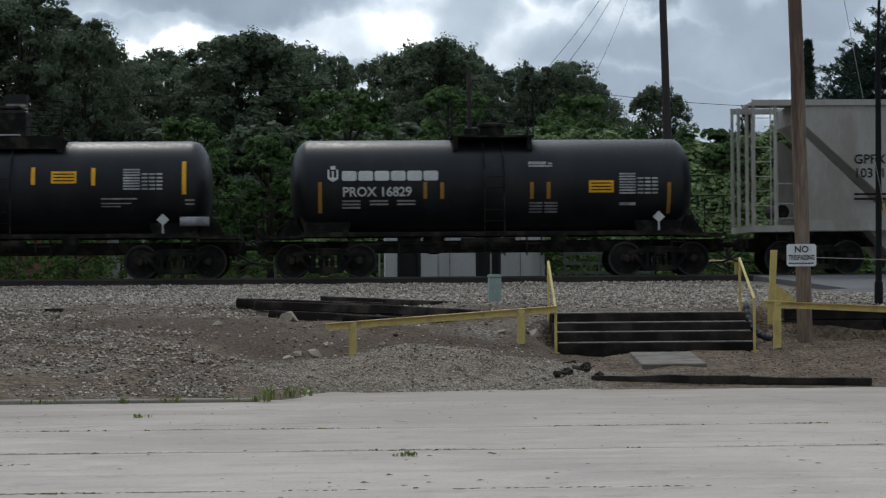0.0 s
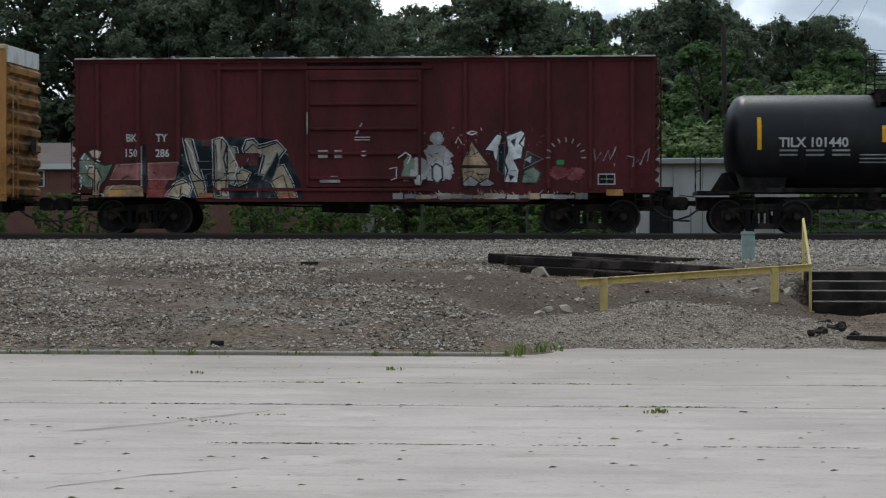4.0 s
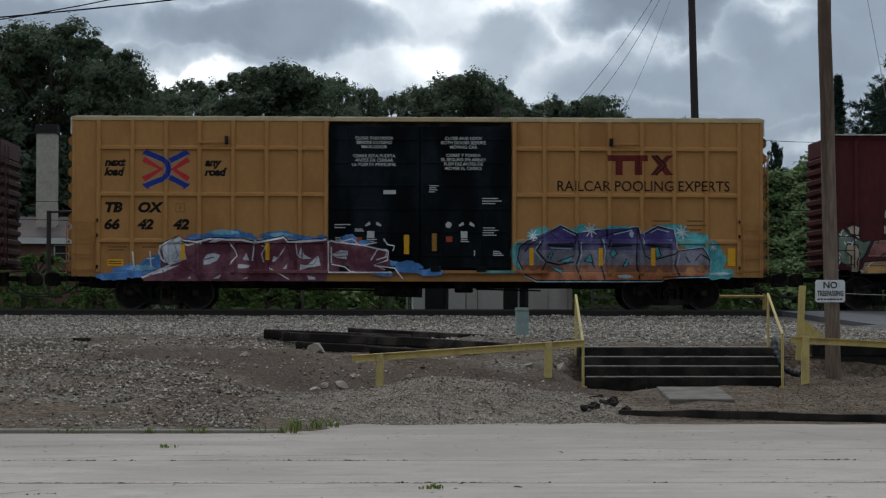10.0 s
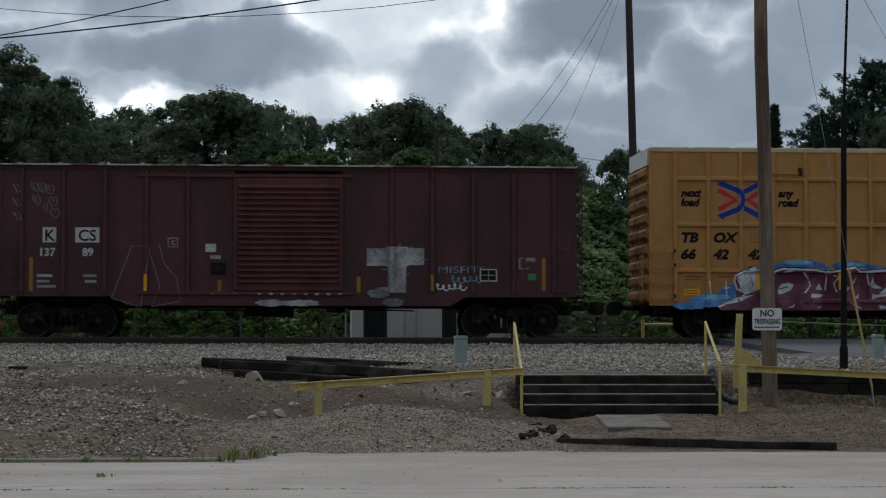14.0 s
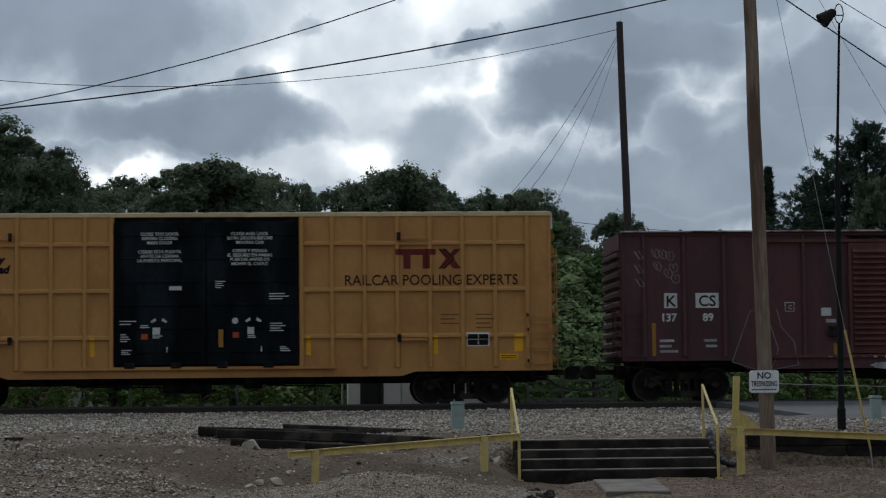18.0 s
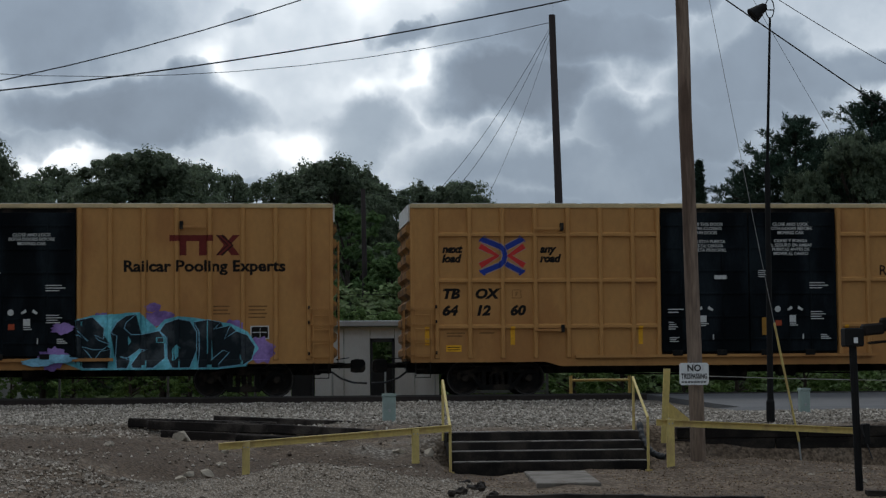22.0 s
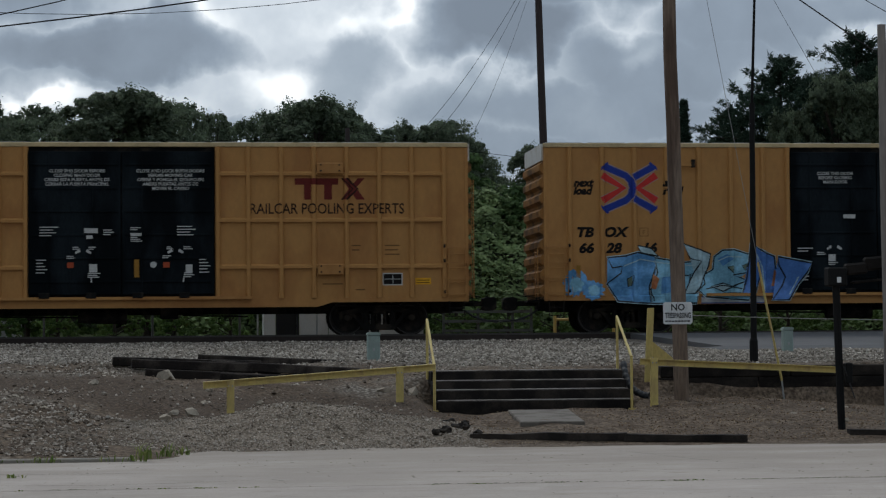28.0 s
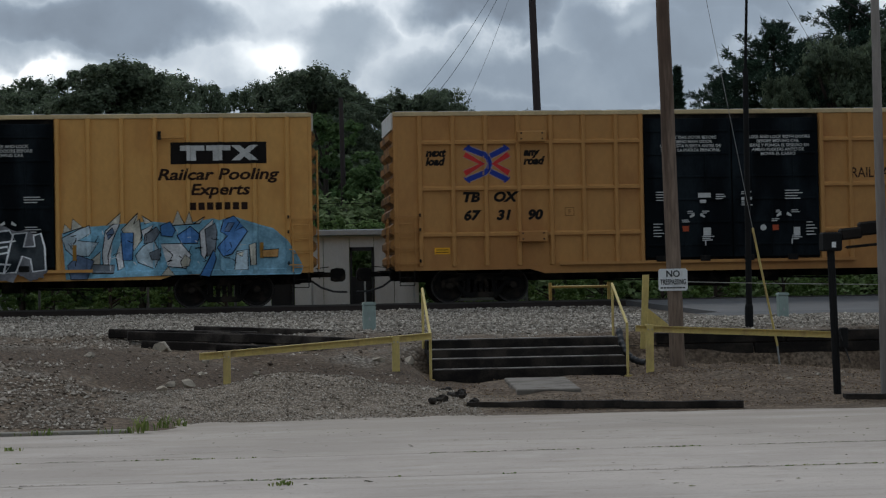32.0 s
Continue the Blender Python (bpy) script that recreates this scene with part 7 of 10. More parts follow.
cloud(ribbed_a, [(2.93, 1.07, 0.08, 0.08), (3.26, 1.05, 0.07, 0.07), (4.46, 1.06, 0.08, 0.08), (5.25, 1.01, 0.11, 0.10), (5.92, 0.98, 0.07, 0.07), (6.55, 1.0, 0.11, 0.11), (7.39, 1.03, 0.14, 0.14), (7.69, 1.13, 0.10, 0.10)], paint("spray_amber", (0.34, 0.15, 0.05)), GY - 0.052, 40)
cloud(ribbed_a, [(4.66, 2.18, 0.12, 0.09), (5.78, 2.06, 0.06, 0.09), (7.16, 2.1, 0.11, 0.09), (3.1, 1.94, 0.1, 0.08), (5.6, 0.90, 0.2, 0.05), (8.2, 0.98, 0.3, 0.05)], paint("spray_ice", (0.30, 0.42, 0.46)), GY - 0.066, 41)
for x in (2.99, 4.88, 6.31, 8.41, 8.5):
    paint_rect("reflector", MARK_YELLOW, ribbed_a, x, x + 0.12, 1.2, 1.68, GY - 0.10, "yellow reflector")
paint_rect("reflector", MARK_YELLOW, ribbed_a, -0.42, -0.28, 1.5, 2.02, DOOR_Y - 0.02, "yellow reflector")

# pale blue, grey and white letters with spikes
BONE, SLATE_BLUE = paint("spray_bone", (0.42, 0.40, 0.33)), paint("spray_slate_blue", (0.10, 0.15, 0.24))
FROST, STEEL = paint("spray_frost", (0.33, 0.41, 0.45)), paint("spray_steel", (0.13, 0.15, 0.17))
piece_letters(plain_b, [[(6.34, 1.84), (6.71, 2.27), (7.26, 2.43), (7.69, 2.26), (8.31, 2.09), (8.67, 1.78), (8.92, 1.42), (9.1, 1.05), (9.04, 0.86), (6.34, 0.86)]], paint("spray_powder_blue", (0.15, 0.29, 0.37)), SKY, GY, 0.03)
piece_letters(plain_b, [[(2.69, 2.03), (3.09, 2.18), (3.64, 2.21), (4.26, 2.26), (4.99, 2.32), (5.85, 2.24), (6.71, 2.38), (7.08, 2.26), (6.71, 0.91), (2.78, 0.81)]], SKY, SKY, GY - 0.006, 0.02)
piece_letters(plain_b, [[(2.71, 2.03), (2.75, 2.29), (2.92, 2.12), (2.97, 2.43), (3.23, 2.2)],
                       [(3.86, 2.23), (4.24, 2.57), (4.21, 2.26)],
                       [(4.26, 2.12), (4.7, 2.57), (4.58, 2.26), (4.74, 2.4), (4.8, 1.84), (4.58, 1.54)],
                       [(4.8, 2.49), (5.07, 2.31), (4.88, 2.26)],
                       [(5.61, 2.21), (5.76, 2.61), (5.94, 2.24), (6.07, 2.57), (6.17, 2.24), (6.48, 2.44), (6.34, 2.25)],
                       [(3.28, 1.17), (3.7, 1.54), (3.67, 1.11)],
                       [(5.3, 0.86), (5.48, 1.11), (5.67, 0.86)],
                       [(7.66, 1.66), (7.85, 1.72), (7.85, 1.11), (7.7, 1.11)]], BONE, INK, GY - 0.014, 0.03)
piece_letters(plain_b, [[(2.67, 1.91), (3.15, 2.15), (3.41, 2.24), (3.45, 2.03), (3.1, 1.84), (3.64, 1.78), (3.4, 1.42), (2.97, 1.42), (2.78, 1.6)],
                       [(4.62, 1.42), (4.81, 1.66), (5.12, 1.84), (5.3, 1.42), (5.12, 1.05), (4.69, 1.23)],
                       [(7.32, 1.48), (7.63, 1.54), (7.63, 0.99), (7.26, 0.99)]], FROST, INK, GY - 0.024, 0.025)
piece_letters(plain_b, [[(3.83, 2.09), (4.04, 2.27), (4.21, 2.26), (4.02, 1.84), (3.89, 1.42), (3.92, 0.99), (3.78, 0.99), (3.74, 1.48)],
                       [(5.3, 1.72), (5.85, 1.72), (6.1, 1.42), (5.97, 1.05), (5.48, 1.11), (5.61, 1.42)],
                       [(6.34, 2.03), (6.71, 2.37), (6.65, 1.84), (6.47, 1.29), (6.37, 1.42)],
                       [(4.1, 1.42), (4.26, 1.84), (4.32, 1.11), (4.16, 1.02)],
                       [(4.78, 2.09), (5.12, 2.24), (4.87, 1.84)]], WHITE_SPRAY, INK, GY - 0.036, 0.028)
piece_letters(plain_b, [[(4.87, 1.97), (5.19, 2.18), (5.28, 2.03), (5.13, 1.78), (4.85, 1.73)],
                       [(6.48, 2.09), (6.76, 2.26), (6.81, 2.03), (6.75, 1.48), (6.54, 1.35)],
                       [(4.99, 1.48), (5.3, 1.6), (5.27, 1.29), (5.05, 1.29)],
                       [(3.34, 1.2), (4.07, 1.17), (4.04, 0.94), (3.4, 0.96)]], STEEL, INK, GY - 0.048, 0.025)
piece_letters(plain_b, [[(4.24, 2.03), (4.58, 2.03), (4.54, 1.29), (4.29, 1.29)],
                       [(5.29, 2.21), (5.55, 2.31), (5.7, 2.09), (5.61, 1.91), (5.31, 1.94)],
                       [(5.73, 1.94), (6.1, 2.18), (6.34, 1.97), (6.28, 1.72), (5.85, 1.72)],
                       [(6.89, 2.03), (6.99, 2.34), (7.26, 2.45), (7.42, 2.27), (7.26, 2.03), (7.51, 2.15), (7.63, 2.03), (7.2, 1.42), (6.96, 1.35), (6.8, 1.6), (7.08, 1.91)],
                       [(6.34, 0.86), (6.71, 1.54), (6.78, 1.29), (6.6, 0.81)]], MIDBLUE, INK, GY - 0.058, 0.028)
piece_letters(plain_b, [[(2.82, 1.17), (3.09, 1.45), (3.52, 1.29), (3.34, 0.8), (2.91, 0.8)],
                       [(6.99, 2.03), (7.11, 2.26), (7.28, 2.27), (7.14, 2.03)],
                       [(3.86, 2.03), (4.02, 2.18), (4.07, 2.03), (3.89, 1.84)]], SLATE_BLUE, INK, GY - 0.068, 0.025)
piece_letters(plain_b, [[(5.82, 1.23), (5.94, 1.42), (6.1, 1.29), (6.04, 1.11), (5.86, 1.08)],
                       [(7.32, 1.42), (7.51, 1.48), (7.48, 1.35)]], BONE, INK, GY - 0.076, 0.02)
flecks(plain_b, 2.9, 7.5, 0.85, 2.0, 26, 0.07, INK, GY - 0.084, 51)
flecks(plain_b, 2.9, 7.5, 0.85, 2.1, 16, 0.06, WHITE_SPRAY, GY - 0.098, 53)
piece_letters(plain_b, [[(8.01, 1.51), (8.46, 1.54), (8.43, 1.32), (8.03, 1.32)]], GOLD, INK, GY - 0.106, 0.02)
cloud(plain_b, [(1.3, 1.5, 0.8, 0.7), (0.3, 1.4, 0.8, 0.65), (1.9, 1.1, 0.4, 0.3)], GRIME, DOOR_Y - 0.004, 55)
piece_letters(plain_b, wild_letters(-0.6, 2.3, 0.9, 2.2, 3, 57), TAR, WHITE_SPRAY, DOOR_Y - 0.012, 0.05)
data_plate(plain_b, 7.21, 1.53, 0.42, 0.27)
for x in (2.96, 7.95):
    paint_rect("reflector", MARK_OLD, plain_b, x, x + 0.1, 1.3, 1.72, GY - 0.105, "faded reflector")
yellow_label(plain_b, 8.01, 1.02)

# the faded maroon car: silver letters, small figures, tags
for t, x, z in (("BK", -6.56, 2.52), ("TY", -5.72, 2.52), ("150", -6.61, 2.10), ("286", -5.73, 2.10)):
    words(t, 0.30, x, SIDE + 0.05, z, WHITE, bkty, "car_number", fat=0.006, wide=0.86)
BY = SIDE + 0.05
ASH = paint("spray_ash", (0.31, 0.27, 0.215))
TAN = paint("spray_tan", (0.30, 0.205, 0.125))
SAND = paint("spray_sand", (0.36, 0.29, 0.20))
ROSE = paint("spray_rose", (0.205, 0.075, 0.070))
# rose panels, an orange scrap and a tan foot
piece_letters(bkty, [[(-7.01, 1.48), (-6.82, 1.88), (-6.12, 1.92), (-6.07, 1.48)],
                     [(-5.93, 1.48), (-5.94, 1.92), (-4.94, 1.95), (-5.21, 1.48)]], ROSE, CREAM, BY, 0.03)
piece_letters(bkty, [[(-5.93, 1.46), (-5.36, 1.46), (-5.49, 1.21), (-5.26, 1.13), (-5.26, 0.99), (-5.97, 0.99)]], paint("spray_brick", (0.17, 0.030, 0.026)), PLUM, BY - 0.006, 0.02)
piece_letters(bkty, [[(-7.24, 0.99), (-7.11, 1.31), (-6.65, 1.35), (-6.07, 1.31), (-6.06, 1.0)],
                     [(-4.58, 0.97), (-4.51, 1.4), (-2.76, 1.43), (-2.63, 0.97)]], TAN, TAR, BY - 0.008, 0.025)
piece_letters(bkty, [[(-7.07, 1.03), (-7.03, 1.2), (-6.62, 1.2), (-6.65, 1.03)]], ORANGE, TAR, BY - 0.014, 0.02)
# a pale mint figure by the end
piece_letters(bkty, [[(-7.92, 1.4), (-7.92, 2.02), (-7.71, 2.21), (-7.43, 1.99), (-7.14, 1.87), (-6.91, 1.91), (-7.11, 1.47), (-7.3, 1.27), (-7.59, 1.2)]], MINT, TAR, BY - 0.010, 0.045)
piece_letters(bkty, [[(-7.64, 1.6), (-7.58, 1.81), (-7.34, 1.78), (-7.24, 1.53), (-7.34, 1.31), (-7.3, 1.04), (-7.5, 1.04), (-7.48, 1.47)],
                     [(-7.59, 2.25), (-7.43, 2.33), (-7.24, 2.25), (-7.3, 2.04), (-7.5, 2.08)]], SAND, TAR, BY - 0.022, 0.04)
# a dark shade behind tall sand and silver letters
piece_letters(bkty, [[(-4.94, 2.6), (-4.58, 2.57), (-4.06, 2.57), (-3.8, 2.64), (-3.15, 2.64), (-2.83, 2.47), (-2.47, 2.57), (-2.12, 2.31), (-1.99, 1.99), (-1.73, 1.4), (-1.6, 0.97), (-4.71, 0.97), (-5.23, 1.08), (-4.97, 1.92)]], TAR, TAR, BY - 0.012, 0.02)
piece_letters(bkty, [[(-4.95, 2.62), (-4.72, 2.57), (-4.48, 1.7), (-4.38, 1.4), (-4.58, 1.4), (-4.79, 1.94)],
                     [(-4.11, 2.57), (-3.88, 2.6), (-3.74, 2.44), (-3.83, 2.05), (-3.74, 1.66), (-3.93, 1.4), (-4.09, 1.4)],
                     [(-3.28, 2.31), (-3.2, 2.54), (-3.02, 2.57), (-2.84, 2.39), (-2.37, 2.52), (-2.13, 2.28), (-2.37, 1.99), (-2.63, 1.6), (-2.82, 1.6), (-2.7, 2.12), (-3.02, 2.17), (-3.22, 2.08)],
                     [(-3.74, 2.41), (-3.49, 2.34), (-3.33, 1.73), (-3.54, 1.33), (-3.72, 1.4)]], ASH, TAR, BY - 0.026, 0.05, WHITE_SPRAY)
piece_letters(bkty, [[(-5.42, 1.03), (-5.21, 1.34), (-4.97, 1.46), (-4.71, 1.29), (-4.79, 1.0), (-4.97, 1.08), (-5.07, 0.97)],
                     [(-4.68, 1.66), (-4.38, 1.4), (-4.31, 0.99), (-4.54, 0.99), (-4.77, 1.6)],
                     [(-4.09, 1.4), (-3.74, 1.6), (-3.78, 1.13), (-3.67, 0.99), (-4.06, 0.99)],
                     [(-3.48, 1.6), (-3.33, 1.75), (-3.09, 1.66), (-3.22, 1.4), (-3.41, 1.31)],
                     [(-2.44, 1.79), (-2.18, 1.87), (-1.97, 1.47), (-1.8, 1.0), (-2.28, 0.99), (-2.5, 1.4)]], SAND, TAR, BY - 0.040, 0.04, WHITE_SPRAY)
piece_letters(bkty, [[(-3.51, 2.18), (-2.83, 2.18), (-2.85, 1.84), (-3.49, 1.84)],
                     [(-4.42, 2.57), (-4.19, 2.57), (-4.19, 2.38), (-4.42, 2.38)]], MAROON_SPRAY, TAR, BY - 0.054, 0.03)
piece_letters(bkty, [[(-4.58, 1.97), (-4.14, 1.97), (-4.14, 1.75), (-4.5, 1.75)],
                     [(-5.09, 1.53), (-4.97, 1.7), (-4.86, 1.52)],
                     [(-4.32, 1.6), (-4.14, 1.66), (-4.14, 1.34), (-4.28, 1.27)],
                     [(-2.76, 1.47), (-2.5, 1.92), (-2.34, 2.25), (-2.28, 1.99), (-2.5, 1.4)],
                     [(-2.57, 0.97), (-2.49, 1.2), (-2.37, 0.97)]], TAR, GRIME, BY - 0.064, 0.03)
piece_letters(bkty, [[(-4.51, 0.99), (-4.49, 1.08), (-4.13, 1.09), (-4.11, 0.99)],
                     [(-2.31, 0.99), (-2.34, 1.09), (-1.91, 1.09), (-1.86, 0.99)]], ORANGE, ORANGE, BY - 0.070, 0.02)
for k, pts in enumerate([[(-4.9, 2.57), (-4.71, 2.25), (-4.58, 1.73)],
                     [(-5.49, 1.21), (-4.84, 1.4), (-4.32, 1.46), (-3.15, 1.43)],
                     [(-4.06, 2.44), (-4.0, 1.86), (-4.03, 1.01)],
                     [(-3.67, 2.31), (-3.44, 1.86), (-3.54, 1.53)],
                     [(-3.22, 2.25), (-3.02, 2.44), (-2.83, 2.31), (-2.37, 2.47)],
                     [(-2.63, 1.34), (-2.18, 1.6), (-1.99, 0.97)]]):
    bm = bmesh.new()
    ribbon(bm, pts, 0.035, BY - 0.078)
    part("spray_line", bm, (WHITE_SPRAY, TAR, TAR)[k % 3], bkty)
paint_rect("sprayed_post", TAR, bkty, -6.12, -5.99, 1.25, 2.44, BY - 0.05)
paint_rect("sprayed_post", SILVER, bkty, -6.15, -6.10, 1.3, 2.40, BY - 0.06)
flecks(bkty, -7.9, -7.0, 1.0, 2.2, 16, 0.07, WHITE_SPRAY, BY - 0.084, 64)
flecks(bkty, -7.7, -1.8, 1.02, 2.0, 18, 0.08, TAR, BY - 0.090, 65)
flecks(bkty, -5.0, -2.0, 1.02, 2.3, 14, 0.06, SILVER, BY - 0.100, 67)
# a pale ghost, a tan triangle, silver letters and a green scrap
cloud(bkty, [(2.04, 2.58, 0.20, 0.17), (2.07, 2.10, 0.38, 0.33), (2.1, 1.7, 0.42, 0.3), (1.55, 1.7, 0.25, 0.35)], SILVER, BY, 69)
cloud(bkty, [(2.04, 2.56, 0.17, 0.15), (2.05, 2.2, 0.30, 0.2)], SILVER, BY - 0.012, 70)
piece_letters(bkty, [[(2.02, 1.9), (2.18, 1.8), (2.2, 1.5), (2.05, 1.35), (1.92, 1.5), (1.92, 1.8)]], SILVER, TAR, BY - 0.026, 0.06)
piece_letters(bkty, [[(2.99, 2.49), (3.46, 1.84), (2.7, 1.84)], [(2.7, 1.79), (3.51, 1.79), (3.46, 1.39), (2.75, 1.37)]], TAN, TAR, BY - 0.014, 0.05)
piece_letters(bkty, [[(2.85, 2.1), (3.0, 2.35), (3.1, 2.1)], [(2.8, 1.65), (3.05, 1.7), (2.95, 1.45)], [(3.15, 1.6), (3.4, 1.6), (3.3, 1.42)]], CREAM, TAR, BY - 0.028, 0.035)
piece_letters(bkty, [[(3.35, 2.28), (3.67, 2.7), (3.82, 2.65), (3.67, 1.92), (3.56, 2.23)], [(3.93, 2.64), (4.34, 2.8), (4.45, 2.7), (4.29, 2.44), (4.4, 2.33), (4.35, 2.04), (4.14, 1.99), (4.29, 1.71), (4.24, 1.37), (3.88, 1.39), (3.98, 1.71), (3.88, 1.97), (3.98, 2.23)]], WHITE_SPRAY, TAR, BY - 0.020, 0.05)
piece_letters(bkty, [[(3.72, 2.4), (3.9, 2.5), (3.86, 1.6), (3.7, 1.7)], [(4.5, 2.23), (4.92, 2.02), (4.4, 1.76)], [(4.05, 2.5), (4.2, 2.6), (4.15, 2.35)], [(4.0, 1.6), (4.15, 1.55), (4.05, 1.42)]], TAR, GRIME, BY - 0.036, 0.03)
piece_letters(bkty, [[(4.4, 1.71), (4.66, 1.81), (4.87, 1.65), (4.76, 1.36), (4.35, 1.36)]], MINT, TAR, BY - 0.030, 0.05)
cloud(bkty, [(1.3, 1.9, 0.16, 0.2), (1.2, 1.6, 0.12, 0.2)], MINT, BY - 0.01, 72)
flecks(bkty, 1.2, 4.9, 1.35, 2.4, 34, 0.07, INK, BY - 0.050, 73)
flecks(bkty, 1.5, 5.0, 2.3, 2.85, 46, 0.025, WHITE_SPRAY, BY - 0.066, 75)
flecks(bkty, 1.2, 7.3, 1.3, 2.2, 26, 0.03, SILVER, BY - 0.070, 76)
piece_letters(bkty, [[(2.75, 1.36), (2.95, 1.56), (3.2, 1.4), (3.1, 1.28), (2.8, 1.28)], [(3.2, 1.36), (3.42, 1.5), (3.62, 1.36), (3.5, 1.28), (3.25, 1.28)], [(1.42, 1.5), (1.6, 1.62), (1.62, 1.3), (1.45, 1.32)], [(4.4, 2.0), (4.62, 2.12), (4.6, 1.9)]], SILVER, TAR, BY - 0.040, 0.03)
for pts in ([(1.0, 2.05), (1.2, 2.2), (1.35, 2.1), (1.25, 1.9)], [(0.75, 1.75), (0.95, 1.8), (0.95, 1.5), (0.8, 1.45)], [(2.55, 2.45), (2.62, 2.62), (2.72, 2.45)], [(2.86, 2.72), (3.0, 2.78), (3.15, 2.74), (3.0, 2.68), (2.86, 2.72)]):
    bm = bmesh.new()
    ribbon(bm, pts, 0.03, BY - 0.076)
    part("spray_line", bm, WHITE_SPRAY, bkty)
cloud(bkty, [(5.35, 1.65, 0.24, 0.2), (5.8, 1.62, 0.24, 0.18)], PINK, BY - 0.01, 77)
paint_rect("small_green_mark", paint("mark_green", (0.05, 0.24, 0.08)), bkty, 5.3, 5.5, 1.86, 1.99, BY - 0.09)
bm = bmesh.new()
for k in range(9):
    a = math.pi * k / 8
    ribbon(bm, [(5.55 + 0.42 * math.cos(a), 2.05 + 0.42 * math.sin(a)), (5.55 + 0.55 * math.cos(a), 2.05 + 0.55 * math.sin(a))], 0.035, BY - 0.09)
tagged(part("spray_rays", bm, SILVER, bkty), kind="stuff")
bm = bmesh.new()
ribbon(bm, [(6.3, 2.3), (6.35, 1.95), (6.5, 2.2), (6.55, 1.95), (6.7, 2.25), (6.75, 2.0), (6.85, 2.2), (6.9, 2.35)], 0.03, BY - 0.08)
ribbon(bm, [(7.2, 2.1), (7.4, 2.05), (7.35, 1.8), (7.5, 2.0), (7.55, 1.85), (7.7, 2.2), (7.8, 2.3), (7.75, 1.95)], 0.03, BY - 0.08)
tagged(part("spray_tag", bm, SILVER, bkty), kind="stuff")
data_plate(bkty, 6.41, 1.32, 0.47, 0.3)
paint_rect("reflector", GOLD, bkty, 6.64, 7.09, 1.02, 1.19, BY - 0.09, "faded orange reflector")
paint_rect("reflector", GOLD, bkty, -7.05, -6.55, 1.02, 1.2, BY - 0.09, "faded orange reflector")
for k in range(17):
    x0 = 0.85 + 0.31 * k
    paint_rect("sill_smear", (SILVER, ASH, GRIME, SILVER, TAN)[(k * 7) % 5], bkty, x0, x0 + 0.27 + 0.06 * (k % 3), 0.93 + 0.02 * (k % 2), 1.09 - 0.02 * (k % 4), BY - 0.02 - 0.001 * k)
flecks(bkty, 0.8, 6.0, 0.92, 1.10, 60, 0.06, SILVER, BY - 0.04, 79)
flecks(bkty, 0.8, 6.0, 0.90, 1.04, 24, 0.06, GOLD, BY - 0.05, 80)
for x, z, w, h in ((-1.2, 2.05, 0.26, 0.22), (-0.75, 2.05, 0.2, 0.22), (-0.85, 1.5, 0.2, 0.06), (-1.15, 1.38, 0.55, 0.09), (-0.2, 2.6, 0.42, 0.03), (-0.2, 2.53, 0.42, 0.03)):
    paint_rect("small_print", SILVER, bkty, x, x + w, z, z + h, -1.69)
bm = bmesh.new()
ribbon(bm, [(-0.15, 2.7), (0.0, 3.0)], 0.04, -1.69)
ribbon(bm, [(-1.5, 2.7), (-1.5, 3.3)], 0.03, -1.69)
part("chalk_mark", bm, SILVER, bkty)
bm = bmesh.new()
lathe(bm, [(-1.694, 0.08), (-1.690, 0.08)], "Y", 16, (0.05, 0, 2.17))
part("round_mark", bm, WHITE, bkty)

# the dark maroon car
KY = SIDE + 0.045
for x0, x1, t in ((-6.64, -6.28, "K"), (-5.77, -5.13, "CS")):
    paint_rect("mark_field", WHITE, kcs, x0, x1, 2.55, 2.96, KY, "white lettering field")
    words(t, 0.42, (x0 + x1) / 2, KY - 0.006, 2.60, INK, kcs, "car_mark", fat=0.008, align="CENTER")
for t, x in (("137", -6.75), ("89", -5.58)):
    words(t, 0.30, x, KY, 2.19, WHITE, kcs, "car_number", fat=0.008)
for x, z, w in ((-6.78, 1.62, 0.4), (-6.78, 1.47, 0.33), (-6.78, 1.33, 0.5), (-5.55, 1.62, 0.35), (-5.5, 1.47, 0.3)):
    paint_rect("small_print", SILVER, kcs, x, x + w, z, z + 0.07, KY)
for x, z0, z1, m in ((-6.99, 1.24, 2.14, MARK_OLD), (-3.94, 1.25, 1.70, MARK_YELLOW), (1.81, 1.22, 1.65, MARK_OLD), (3.80, 1.27, 1.71, MARK_OLD), (6.86, 1.28, 2.18, MARK_OLD), (-1.95, 1.2, 1.55, MARK_OLD)):
    paint_rect("reflector", m, kcs, x, x + 0.10, z0, z1, KY - 0.02, "yellow reflector")
bm = bmesh.new()
for a, b, c, d in ((-3.29, -3.02, 2.43, 2.45), (-3.29, -3.02, 2.67, 2.69), (-3.29, -3.27, 2.45, 2.67), (-3.04, -3.02, 2.45, 2.67)):
    box(bm, a, b, KY, KY + 0.003, c, d)
part("framed_mark", bm, SILVER, kcs)
words("C", 0.16, -3.2, KY, 2.5, WHITE, kcs)
paint_rect("placard", WHITE, kcs, -2.28, -2.0, 2.31, 2.53, KY, "white placard")
paint_rect("placard", SILVER, kcs, -2.15, -1.87, 2.12, 2.22, KY, "small placard")
